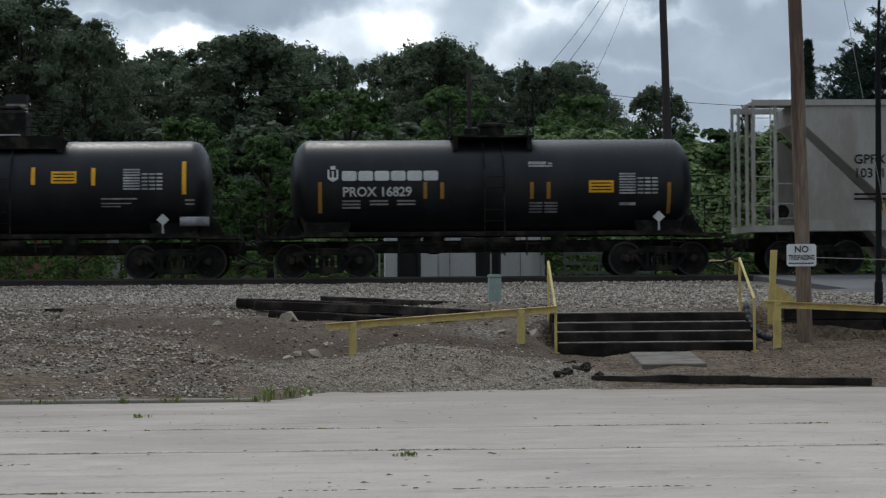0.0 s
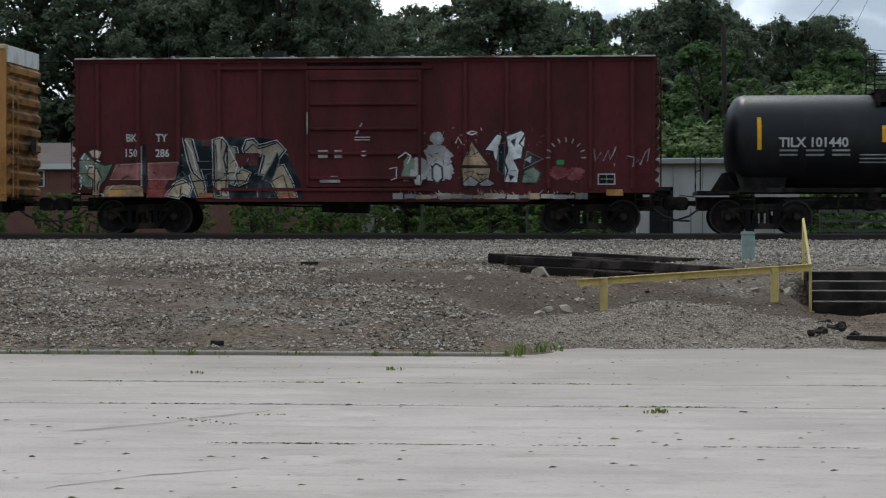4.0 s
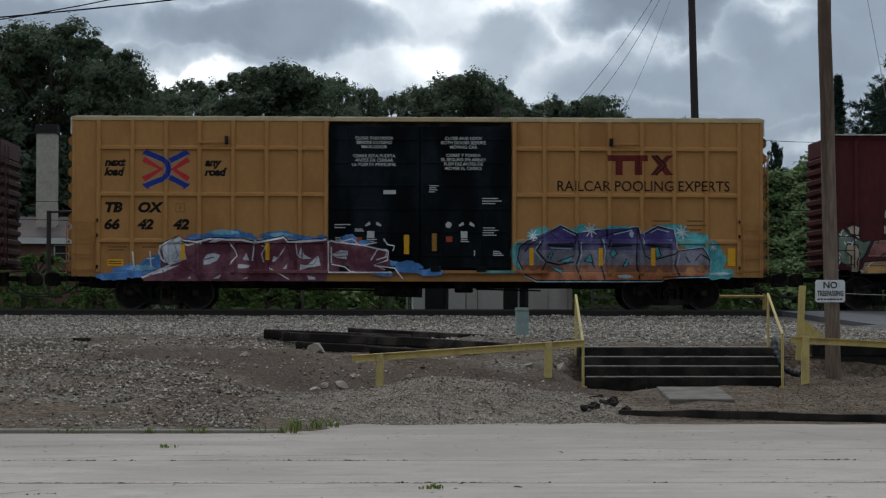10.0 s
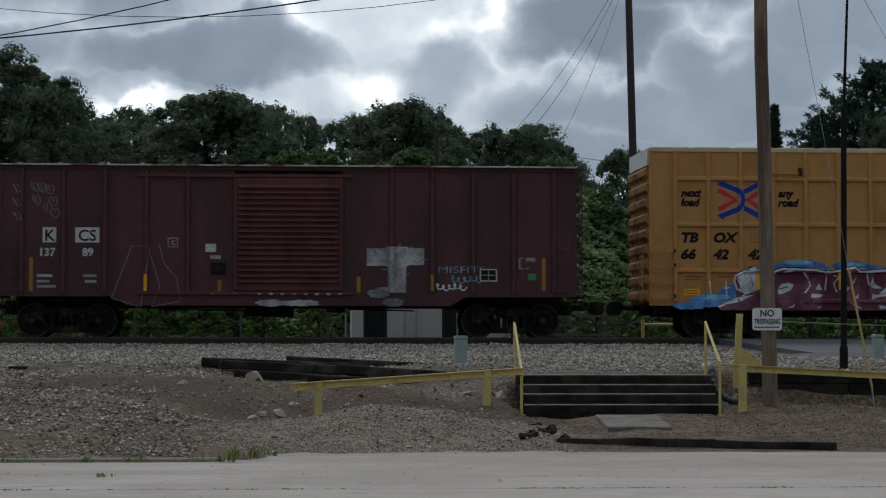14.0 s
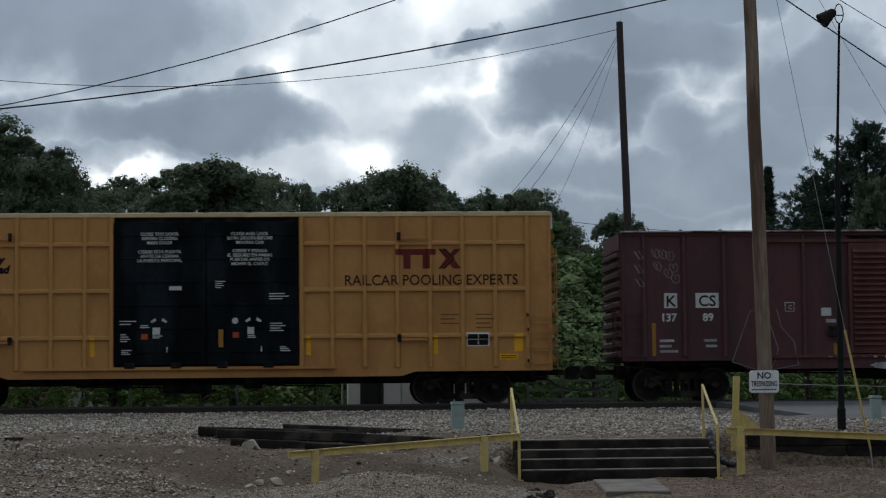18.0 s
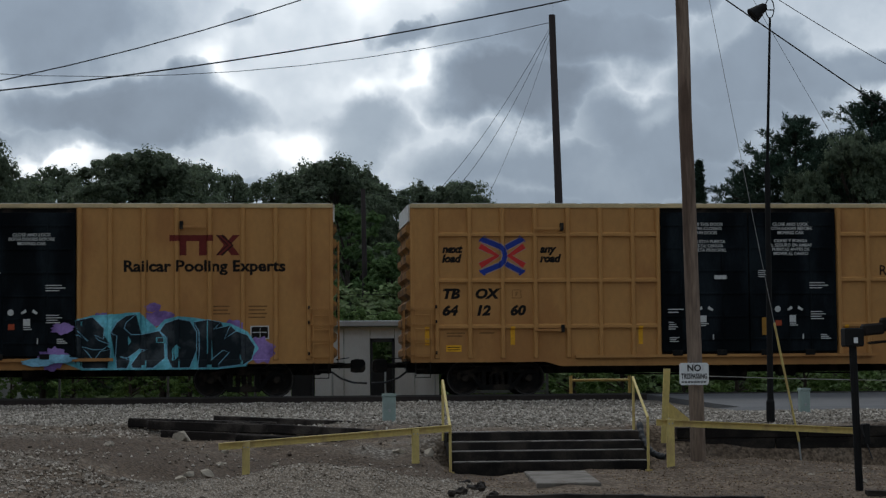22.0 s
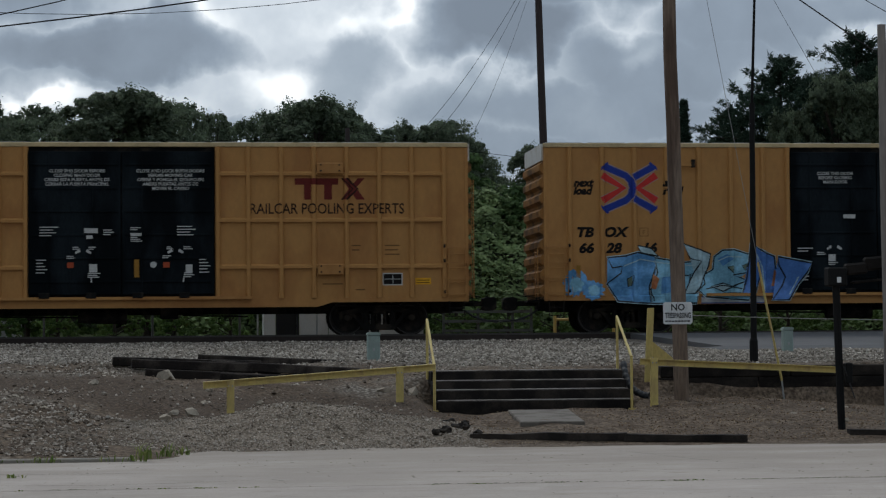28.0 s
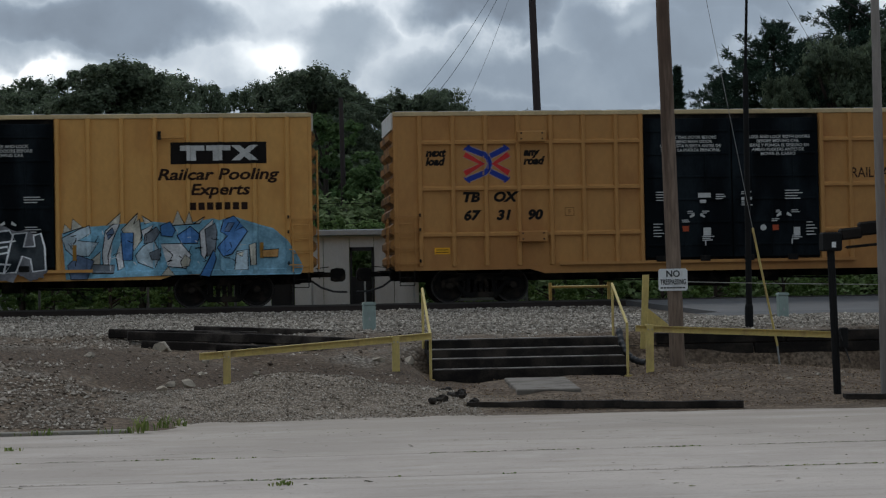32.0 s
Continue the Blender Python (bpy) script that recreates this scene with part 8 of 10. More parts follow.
# a rough pale patch where old lettering was painted out
for x0, x1, z0, z1 in ((2.08, 2.62, 1.95, 2.42), (2.60, 3.20, 1.93, 2.47), (3.18, 3.64, 1.97, 2.43), (2.66, 3.15, 1.22, 1.94), (2.42, 2.70, 1.22, 1.36)):
    paint_rect("pale_patch", SILVER, kcs, x0, x1, z0, z1, KY - 0.016 - 0.001 * x0)
flecks(kcs, 2.1, 3.6, 1.95, 2.4, 26, 0.07, GRIME, KY - 0.03, 82)
flecks(kcs, 2.65, 3.15, 1.25, 1.9, 16, 0.07, GRIME, KY - 0.04, 83)
cloud(kcs, [(2.4, 1.2, 0.3, 0.14), (2.8, 0.95, 0.3, 0.12)], GRIME, KY - 0.03, 83)
bm = bmesh.new()
ribbon(bm, [(-4.79, 1.06), (-4.26, 2.46), (-3.76, 2.46), (-4.01, 0.81), (-4.79, 1.06)], 0.022, KY - 0.012)
ribbon(bm, [(-3.52, 2.5), (-3.4, 2.0), (-3.05, 1.6), (-2.95, 0.97), (-3.7, 0.83), (-3.5, 1.4), (-3.75, 2.2)], 0.022, KY - 0.014)
for x, z in ((-7.42, 4.0), (-7.42, 3.62), (-7.40, 3.25), (-6.95, 4.05), (-6.75, 4.02), (-6.55, 3.98), (-6.9, 3.7), (-6.45, 3.65), (-6.4, 3.35), (-6.6, 3.5)):
    ribbon(bm, [(x + 0.02 * k + 0.09 * math.cos(1.1 * k), z + 0.13 * math.sin(1.1 * k + x)) for k in range(9)], 0.022, KY - 0.012)
tagged(part("chalk_lines", bm, paint("chalk_grey", (0.20, 0.19, 0.185)), kcs), kind="stuff")
words("MISFITS", 0.26, 4.0, KY - 0.012, 1.76, SKY, kcs, "teal_tag", fat=-0.006, span=1.25)
for name, material, x0, z0, w, turns, h, thick_ in (("teal_scrawl", TEAL, 4.38, 1.59, 0.80, 5, 0.10, 0.024), ("white_scrawl", WHITE_SPRAY, 3.97, 1.38, 0.78, 5, 0.09, 0.030)):
    bm = bmesh.new()
    pts = [(x0 + w * k / 60 + 0.055 * math.cos(2 * math.pi * turns * k / 60), z0 + h * math.sin(2 * math.pi * turns * k / 60) * (0.75 + 0.35 * math.sin(k * 0.37))) for k in range(61)]
    ribbon(bm, pts, thick_, KY - 0.014)
    part(name, bm, material, kcs, "running scrawl")
data_plate(kcs, 5.16, 1.53, 0.47, 0.34)
bm = bmesh.new()
for a, b, c, d in ((6.23, 6.27, 1.87, 2.18), (6.23, 6.36, 1.87, 1.90), (6.23, 6.36, 2.15, 2.18), (6.42, 6.5, 1.87, 1.90), (6.42, 6.68, 2.08, 2.18)):
    box(bm, a, b, KY, KY + 0.003, c, d)
part("bracket_mark", bm, SILVER, kcs)
paint_rect("green_mark", paint("mark_green", (0.05, 0.24, 0.08)), kcs, 6.48, 6.70, 1.57, 1.75, KY, "small green placard")
cloud(kcs, [(-0.5, 0.93, 0.45, 0.09), (0.3, 0.93, 0.5, 0.09)], SILVER, -1.59, 85)

# ---- tank lettering ----
ZM, RT = 2.49, 1.32
for k in range(6):    # the company name, a plain block for each letter
    x0 = -4.15 + 0.445 * k
    tank_patch(procor, "name_block", WHITE, [(x0 + 0.03, x0 + 0.37, 2.57, 2.595), (x0, x0 + 0.40, 2.595, 2.815), (x0 + 0.03, x0 + 0.37, 2.815, 2.84)], ZM, RT, "white block of the company name")
tank_patch(procor, "crest", WHITE, [(-4.54, -4.49, 2.62, 2.88), (-4.42, -4.37, 2.55, 2.84), (-4.30, -4.25, 2.62, 2.88), (-4.46, -4.33, 2.88, 2.98), (-4.49, -4.30, 2.58, 2.66)], ZM, RT, "white crest")
curl(words("PROX 16829", 0.36, -4.14, -RT, 2.15, WHITE, procor, "car_number", fat=0.008, span=1.87), ZM, RT)
tank_patch(procor, "small_print", SILVER, [(-4.15 + 0.75 * i, -3.65 + 0.75 * i, 2.0 - 0.09 * k, 2.045 - 0.09 * k) for i in range(3) for k in range(3) if i < 1 or k < 2], ZM, RT)
tank_patch(procor, "placard", SILVER, [(0.96, 1.61, 2.93, 2.98), (0.96, 1.45, 3.0, 3.08), (1.5, 1.61, 3.0, 3.05)], ZM, RT)
tank_patch(procor, "small_print", GRIME, [(0.97 + 0.42 * i, 1.33 + 0.42 * i, 1.68 + 0.08 * k, 1.73 + 0.08 * k) for i in range(2) for k in range(4)], ZM, RT)
for x, z0, z1, m in ((-4.8, 1.7, 2.54, MARK_OLD), (-1.93, 2.08, 2.53, MARK_OLD), (-1.47, 2.07, 2.52, MARK_OLD), (0.99, 2.06, 2.51, MARK_OLD), (1.45, 2.06, 2.51, MARK_OLD), (4.77, 1.64, 2.49, MARK_OLD)):
    tank_patch(procor, "reflector", m, [(x, x + 0.10, z0, z1)], ZM, RT, "faded yellow reflector")


def tank_plates(car, x_label, zl, x_table, zt):
    tank_patch(car, "yellow_placard", MARK_YELLOW, [(x_label, x_label + 0.68, zl, zl + 0.33)], ZM, RT, "yellow warning placard")
    tank_patch(car, "placard_print", INK, [(x_label + 0.06, x_label + 0.62, zl + 0.06 + 0.09 * k, zl + 0.09 + 0.09 * k) for k in range(3)], ZM, RT + 0.004)
    tank_patch(car, "data_table", SILVER, [(x_table, x_table + 0.45, zt + 0.075 * k, zt + 0.045 + 0.075 * k) for k in range(8)] + [(x_table + 0.5 + 0.2 * i, x_table + 0.66 + 0.2 * i, zt + 0.1 * k, zt + 0.05 + 0.1 * k) for i in range(3) for k in range(5)], ZM, RT, "white stencilled data table")
    for k in range(1):
        bm = bmesh.new()
        x, z = x_table + 1.07, 1.6
        slab(bm, [(x - 0.17, z), (x, z + 0.17), (x + 0.17, z), (x, z - 0.15)], -1.36, -1.35)
        box(bm, x - 0.02, x + 0.02, -1.38, -1.36, 1.2, 1.47)
        part("hazard_diamond", bm, WHITE, car, "white diamond placard on a bracket")


tank_plates(procor, 2.61, 2.22, 3.45, 2.18)
tank_patch(procor, "small_print", SILVER, [(3.46, 3.9, 1.87, 1.95)], ZM, RT)
tank_plates(tilx, 1.34, 2.54, 3.28, 2.36)
for x, z0, z1 in ((0.8, 2.51, 2.98), (2.42, 2.48, 2.96), (4.87, 2.23, 3.13), (-4.78, 2.2, 3.08), (-1.45, 2.4, 2.85)):
    tank_patch(tilx, "reflector", MARK_YELLOW, [(x, x + 0.11, z0, z1)], ZM, RT, "yellow reflector")
curl(words("TILX 101440", 0.36, -4.2, -RT, 2.28, WHITE, tilx, "car_number", fat=0.008, span=1.85), ZM, RT)
tank_patch(tilx, "small_print", SILVER, [(-4.18 + 0.7 * i, -3.7 + 0.7 * i, 2.16 - 0.12 * k, 2.21 - 0.12 * k) for i in range(3) for k in range(2)] + [(2.68, 3.64, 2.1, 2.14), (2.68, 3.5, 1.98, 2.01), (2.68, 3.2, 1.9, 1.93), (4.95, 5.2, 2.05, 2.1), (4.95, 5.2, 1.95, 1.99), (-2.05, -1.2, 2.05, 2.08), (-2.05, -1.2, 1.95, 1.98), (-2.05, -1.3, 1.85, 1.88)], ZM, RT)
bm = bmesh.new()
rod(bm, (4.82, -1.35, 1.55), (5.6, -1.35, 1.55), 0.13, sides=16)
part("side_cylinder", bm, GRIME, tilx)


# ---- paint follows the pressed sides ----
def drape(car, ribs, belts, half, door, sill=1.0, depth=0.085):
    """Cuts the paint at every rib and belt and lays it on the panel, the rib or the sill behind it."""
    painted = set(PAINTS.values())
    skin = half + depth + 0.007
    for ob in [o for o in car.children if o.type == "MESH" and o.data.materials and o.data.materials[0] in painted]:
        xs, ys, zs = zip(*[v.co for v in ob.data.vertices])
        mid = (min(xs) + max(xs)) / 2
        if door[0] < mid < door[1]:
            continue
        bm = bmesh.new()
        bm.from_mesh(ob.data)
        cuts = [((x + s, 0, 0), (1, 0, 0)) for x in ribs for s in (-0.084, -0.046, 0.046, 0.084) if min(xs) < x + s < max(xs)]
        cuts += [((0, 0, z + s), (0, 0, 1)) for z in list(belts) for s in (-0.081, -0.0365, 0.0365, 0.081) if min(zs) < z + s < max(zs)]
        cuts += [((0, 0, sill + s), (0, 0, 1)) for s in (-0.01, 0.01) if min(zs) < sill + s < max(zs)]
        for co, no in cuts:
            bmesh.ops.bisect_plane(bm, geom=bm.verts[:] + bm.edges[:] + bm.faces[:], plane_co=co, plane_no=no)
        for v in bm.verts:
            near = min(abs(v.co.x - x) for x in ribs)
            proud = 0.0
            if near < 0.049 and v.co.z > sill - 0.01:
                proud = depth
            elif any(abs(v.co.z - z) < 0.040 for z in belts) and near < 0.5:
                proud = depth - 0.008
            elif v.co.z < sill:
                proud = 0.032
            v.co.y = -half - 0.003 - proud - (-skin - v.co.y) * 0.3
        bm.to_mesh(ob.data)
        bm.free()


for car in (ribbed_a, ribbed_b, ribbed_c):
    drape(car, TBOX_RIBS, TBOX_BELTS, 1.6, (-2.49, 2.51))
for car in (plain_a, plain_b):
    drape(car, TBOX_RIBS, (), 1.6, (-2.49, 2.51))
drape(bkty, BKTY_RIBS, (), 1.55, (-1.54, 1.62), 1.2)
drape(kcs, KCS_RIBS, (), 1.55, (-1.51, 1.42), 1.2)

# the sprayed pieces run on over the door track
for x0, x1, colour in ((-4.86, -0.45, PLUM), (-0.44, 0.5, MIDBLUE), (1.7, 2.6, TEAL), (2.61, 3.48, ORANGE)):
    paint_rect("spray_fill", colour, ribbed_a, x0, x1, 0.985, 1.055, -1.746)

# ---- steps, rails and poles before the track ----
steps = thing("timber_steps", "blackened timber steps up the bank", "steps")
for k, (y, z, d) in enumerate(((34.0, 0.36, 0.42), (34.3, 0.53, 0.42), (34.6, 0.68, 0.42), (34.95, 0.84, 0.45))):
    t = block("riser_timber", TIMBER, steps, 3.50, 6.86, y, y + d, z - 0.24, z, bevel=0.015)
    # thin pale slab that paints the sky-lit top of the timber
    block("tread", LIT_TREAD_TOP, t, 3.54, 6.82, y + 0.012, y + d - 0.08, z + 0.002, z + 0.016)


def handrail(x, z_low, z_top, foot):
    rail = thing("handrail", "chipped yellow pipe handrail beside timber steps", "handrail", group="handrails of the steps")
    for name, a, b in (("lower_post", (x, 34.0, foot), (x, 34.0, z_low)), ("upper_post", (x + 0.01, 35.3, 0.7), (x + 0.01, 35.3, z_top)), ("top_bar", (x, 33.99, z_low), (x + 0.01, 35.31, z_top))):
        bm = bmesh.new()
        rod(bm, a, b, 0.024, sides=10)
        part(name, bm, YELLOW_PAINT, rail)
    block("base_plate", YELLOW_PAINT, rail, x - 0.06, x + 0.06, 33.94, 34.06, foot - 0.02, foot + 0.015)


handrail(3.465, 0.95, 1.74, 0.2)
handrail(6.825, 1.08, 1.77, 0.2)


def guard_rail(a, b, posts, label):
    """A channel-section rail bolted to flat posts."""
    g = thing("guard_rail", label, "guard rail", group="yellow guard rails")
    a, b = Vector(a), Vector(b)
    bm = bmesh.new()
    box(bm, 0, (b - a).length, -0.012, 0.012, -0.055, 0.055)
    box(bm, 0, (b - a).length, -0.06, -0.012, 0.040, 0.055)
    box(bm, 0, (b - a).length, -0.06, -0.012, -0.055, -0.040)
    r = part("rail_beam", bm, YELLOW_PAINT, g)
    r.matrix_basis = Matrix.Translation(a) @ (b - a).to_track_quat("X", "Z").to_matrix().to_4x4()
    for x, y, z0, z1, lean in posts:
        bm = bmesh.new()
        slab(bm, [(x - 0.06, z0 - 0.1), (x + 0.06, z0 - 0.1), (x + 0.06 + lean, z1), (x - 0.06 + lean, z1)], y - 0.07, y - 0.055)
        box(bm, x - 0.06, x - 0.045, y - 0.055, y + 0.03, z0 - 0.1, z1)
        part("rail_post", bm, YELLOW_PAINT, g, bevel=0.004)
        for s in (-0.03, 0.03):
            bm = bmesh.new()
            rod(bm, (x + s, y - 0.085, z1 - 0.08), (x + s, y - 0.07, z1 - 0.08), 0.012, sides=6)
            part("bolt", bm, GALV, g)
    return g


guard_rail((-0.36, 32.0, 0.73), (3.46, 33.98, 0.94), [(0.06, 32.22, 0.27, 0.79, 0), (2.85, 33.66, 0.32, 0.94, 0)], "low yellow guard rail sloping over the dirt bank")
guard_rail((6.95, 33.9, 1.00), (10.35, 33.7, 0.83), [(7.18, 33.88, 0.22, 1.06, 0)], "low yellow guard rail on one post beside the pole")
post = thing("leaning_post", "tall yellow flat post leaning by the steps", "post")
bm = bmesh.new()
slab(bm, [(7.41, 0.6), (7.53, 0.6), (7.60, 1.92), (7.48, 1.92)], 35.75, 35.79)
part("flat_post", bm, YELLOW_PAINT, post, bevel=0.005)
bm = bmesh.new()
slab(bm, [(7.56, 1.35), (7.60, 1.35), (8.15, 0.9), (8.1, 0.85), (7.75, 0.95), (7.56, 1.1)], 36.1, 36.12)
part("bent_plate", bm, YELLOW_PAINT, post)

low = thing("low_barrier", "low yellow pipe barrier beyond the track", "barrier")
for x in (9.9, 11.7):
    bm = bmesh.new()
    rod(bm, (x, 61, 1.0), (x, 61, 1.95), 0.05, sides=8)
    part("barrier_post", bm, YELLOW_PAINT, low)
bm = bmesh.new()
rod(bm, (9.9, 61, 1.82), (11.7, 61, 1.82), 0.04, sides=8)
part("barrier_bar", bm, YELLOW_PAINT, low)


def pole(name, label, base, top, r0, r1, material, category="utility pole"):
    p = thing(name, label, category)
    bm = bmesh.new()
    base, top = Vector(base), Vector(top)
    n_ = 9
    ring_pts = [base.lerp(top, k / n_) + Vector((noise.noise(Vector((k * 0.7, base.x, 0))), noise.noise(Vector((k * 0.7, base.x, 9))), 0)) * r0 * 0.12 for k in range(n_ + 1)]
    rings = []
    for k, c in enumerate(ring_pts):
        r = r0 + (r1 - r0) * k / n_
        rings.append([bm.verts.new(c + Vector((r * math.cos(2 * math.pi * i / 14), r * math.sin(2 * math.pi * i / 14), 0))) for i in range(14)])
    for c, d in zip(rings, rings[1:]):
        for i in range(14):
            bm.faces.new((c[i], c[(i + 1) % 14], d[(i + 1) % 14], d[i]))
    bm.faces.new(rings[0][::-1])
    bm.faces.new(rings[-1])
    part("shaft", bm, material, p, smooth=50)
    return p


pole("utility_pole", "weathered brown utility pole carrying a warning sign", (7.80, 34.5, 0.1), (7.58, 34.5, 11.2), 0.135, 0.105, POLE_WOOD)
sign = thing("warning_sign", "white no trespassing sign nailed to a pole", "sign")
bm = bmesh.new()
corner = 0.03
w0, w1, h0, h1 = 7.455, 7.965, 1.625, 2.005
slab(bm, [(w0 + corner, h0), (w1 - corner, h0), (w1, h0 + corner), (w1, h1 - corner), (w1 - corner, h1), (w0 + corner, h1), (w0, h1 - corner), (w0, h0 + corner)], 34.33, 34.335)
part("sign_board", bm, SIGN_WHITE, sign)
words("NO", 0.155, 7.71, 34.326, 1.865, SIGN_INK, sign, fat=0.004, align="CENTER")
words("TRESPASSING", 0.125, 7.485, 34.326, 1.735, SIGN_INK, sign, fat=0.003, span=0.45)
for x in np.arange(7.49, 7.92, 0.055):
    paint_rect("fine_print", SIGN_INK, sign, float(x), float(x) + 0.042, 1.665, 1.69, 34.326)
for x, z in ((7.71, 1.985), (7.71, 1.645)):
    bm = bmesh.new()
    rod(bm, (x, 34.32, z), (x, 34.40, z), 0.008, sides=6)
    part("screw", bm, GALV, sign)

lamp_pole = pole("lamp_pole", "thin black metal pole with a small floodlight", (10.0, 38, 0.75), (10.03, 38, 5.85), 0.062, 0.052, BLACK_METAL, "lamp pole")
bm = bmesh.new()
rod(bm, (10.03, 38, 5.84), (10.14, 38, 8.68), 0.029, 0.022, sides=10)
part("upper_shaft", bm, BLACK_METAL, lamp_pole)
bm = bmesh.new()
lathe(bm, [(0.72, 0.085), (0.90, 0.083), (1.30, 0.080), (1.36, 0.060)], "Z", 14, (10.0, 38, 0))
part("base_collar", bm, BLACK_METAL, lamp_pole)
bm = bmesh.new()
lathe(bm, [(-0.20, 0.035), (-0.16, 0.075), (-0.02, 0.115), (0.13, 0.155), (0.15, 0.15), (0.14, 0.10), (0.12, 0.02)], "Z", 18)
bm.transform(Matrix.Translation((9.91, 38, 8.80)) @ Matrix.Rotation(radians(-128), 4, "Y"))
part("lamp_head", bm, BLACK_METAL, lamp_pole)
bm = bmesh.new()
for k in range(12):
    a, b = 2 * math.pi * k / 12, 2 * math.pi * (k + 1) / 12
    rod(bm, (10.14 + 0.085 * math.cos(a), 38, 8.86 + 0.19 * math.sin(a)), (10.14 + 0.085 * math.cos(b), 38, 8.86 + 0.19 * math.sin(b)), 0.010, sides=6)
rod(bm, (9.98, 38, 8.83), (10.22, 38, 8.83), 0.012, sides=6)
part("lamp_bracket", bm, BLACK_METAL, lamp_pole)
guy = thing("guy_wire", "steel guy wire in a yellow plastic sleeve", "guy wire")
for name, a, b, r, m in (("sleeve", (9.93, 35.8, 0.60), (9.46, 35.58, 2.72), 0.021, YELLOW_PAINT), ("anchor_rod", (9.985, 35.82, 0.10), (9.925, 35.795, 0.62), 0.016, GALV), ("strand", (9.46, 35.58, 2.72), (7.66, 34.5, 10.88), 0.0045, GALV)):
    bm = bmesh.new()
    rod(bm, a, b, r, sides=8)
    part(name, bm, m, guy)

pole("tall_pole", "dark creosoted pole standing behind the train", (12.0, 75, 0.8), (11.63, 75, 15.6), 0.17, 0.125, POLE_DARK)
pole("tall_pole", "dark pole with wires among the trees", (4.76, 78, 0.8), (4.66, 78, 9.3), 0.12, 0.085, POLE_DARK)
pole("tall_pole", "dark pole by the brick house", (-10.2, 74, 0.8), (-10.2, 74, 4.4), 0.10, 0.09, POLE_DARK)
grey_pole = pole("short_pole", "grey weathered short pole at the lot's edge", (9.33, 28, -0.1), (9.29, 28, 5.86), 0.075, 0.06, POLE_GREY)
meter = thing("service_post", "black metal post carrying a tarred timber bracket", "post")
bm = bmesh.new()
rod(bm, (8.78, 28.5, -0.1), (8.72, 28.5, 2.2), 0.055, sides=10)
part("post_shaft", bm, BLACK_METAL, meter)
block("top_box", BLACK_METAL, meter, 8.58, 8.86, 28.38, 28.62, 2.15, 2.42, bevel=0.02)
block("label_plate", SIGN_WHITE, meter, 8.70, 8.76, 28.365, 28.375, 2.20, 2.28)
block("side_box", BLACK_METAL, meter, 8.83, 8.93, 28.42, 28.58, 0.75, 1.05, bevel=0.015)
for k, (x, z, w, h) in enumerate(((8.86, 2.30, 0.32, 0.17), (9.15, 2.36, 0.42, 0.20), (9.5, 2.42, 0.5, 0.18), (8.95, 2.18, 0.7, 0.04))):
    b = block("bracket_timber", TIMBER, meter, 0, w, 28.40, 28.58, 0, h, bevel=0.03)
    b.matrix_basis = Matrix.Translation((x, 0, z)) @ Matrix.Rotation(radians(-5), 4, "Y")
bm = bmesh.new()
rod(bm, (8.80, 28.43, 1.0), (8.95, 28.43, 0.55), 0.01, sides=6)
part("loose_cord", bm, WIRE, meter)


def pedestal(x, y, z0, z1, w, label):
    p = thing("cable_pedestal", label, "cable box", group="cable pedestals")
    bm = bmesh.new()
    box(bm, x - w / 2, x + w / 2, y - w / 2, y + w / 2, z0 - 0.1, z1 - 0.06)
    part("housing", bm, BOX_GREEN, p, bevel=0.02)
    bm = bmesh.new()
    slab(bm, [(x - w / 2 - 0.012, z1 - 0.06), (x + w / 2 + 0.012, z1 - 0.06), (x + w / 2, z1 - 0.01), (x + w / 2 - 0.05, z1), (x - w / 2 + 0.05, z1), (x - w / 2, z1 - 0.01)], y - w / 2 - 0.012, y + w / 2 + 0.012)
    part("cap", bm, BOX_GREEN, p)
    block("latch", GALV, p, x - 0.02, x + 0.02, y - w / 2 - 0.012, y - w / 2, z0 + 0.3, z0 + 0.36)


pedestal(2.875, 40, 0.85, 1.52, 0.25, "pale green cable pedestal standing in the ballast")
pedestal(12.34, 44, 0.85, 1.55, 0.22, "pale grey-green cable pedestal beside a black pole")

# stacked old ties
bm = bmesh.new()
box(bm, -1.32, 1.32, -0.105, 0.105, -0.08, 0.08)
old_tie = done(bm, "old_tie", bevel=0.014)
for x, y, z, turn, tip, k in ((-0.70, 36.75, 1.03, -2, 0.8, 1.0), (-0.35, 36.35, 0.98, 5, 1.4, 1.0), (0.80, 37.6, 1.03, -4.5, 1.5, 1.0), (0.3, 37.0, 0.92, 1, 1.2, 1.0), (1.2, 36.0, 0.70, 2, 2.6, 0.85), (0.75, 36.7, 0.84, -3, 2.4, 1.0), (-0.1, 36.1, 0.80, 1.0, 2.0, 1.0), (1.05, 36.4, 0.92, -2.0, 2.2, 0.9)):
    t = link("old_tie", old_tie, OLD_TIE, at=pose(x, y, z - 0.03, 0, tip + 1.3, turn))
    tagged(t, "blackened old railway tie lying on the bank", "railway tie", "pile of old ties")

# the walk from the lot
pad = thing("concrete_pad", "worn concrete slab before the steps", "concrete slab")
bm = bmesh.new()
a = [bm.verts.new(p) for p in ((4.34, 30.0, 0.195), (5.30, 29.95, 0.195), (5.62, 33.25, 0.24), (4.60, 33.25, 0.24))]
b = [bm.verts.new((v.co.x, v.co.y, v.co.z - 0.2)) for v in a]
bm.faces.new(a)
bm.faces.new(b[::-1])
for k in range(4):
    bm.faces.new((a[k], b[k], b[(k + 1) % 4], a[(k + 1) % 4]))
part("slab", bm, CONCRETE, pad, bevel=0.015)


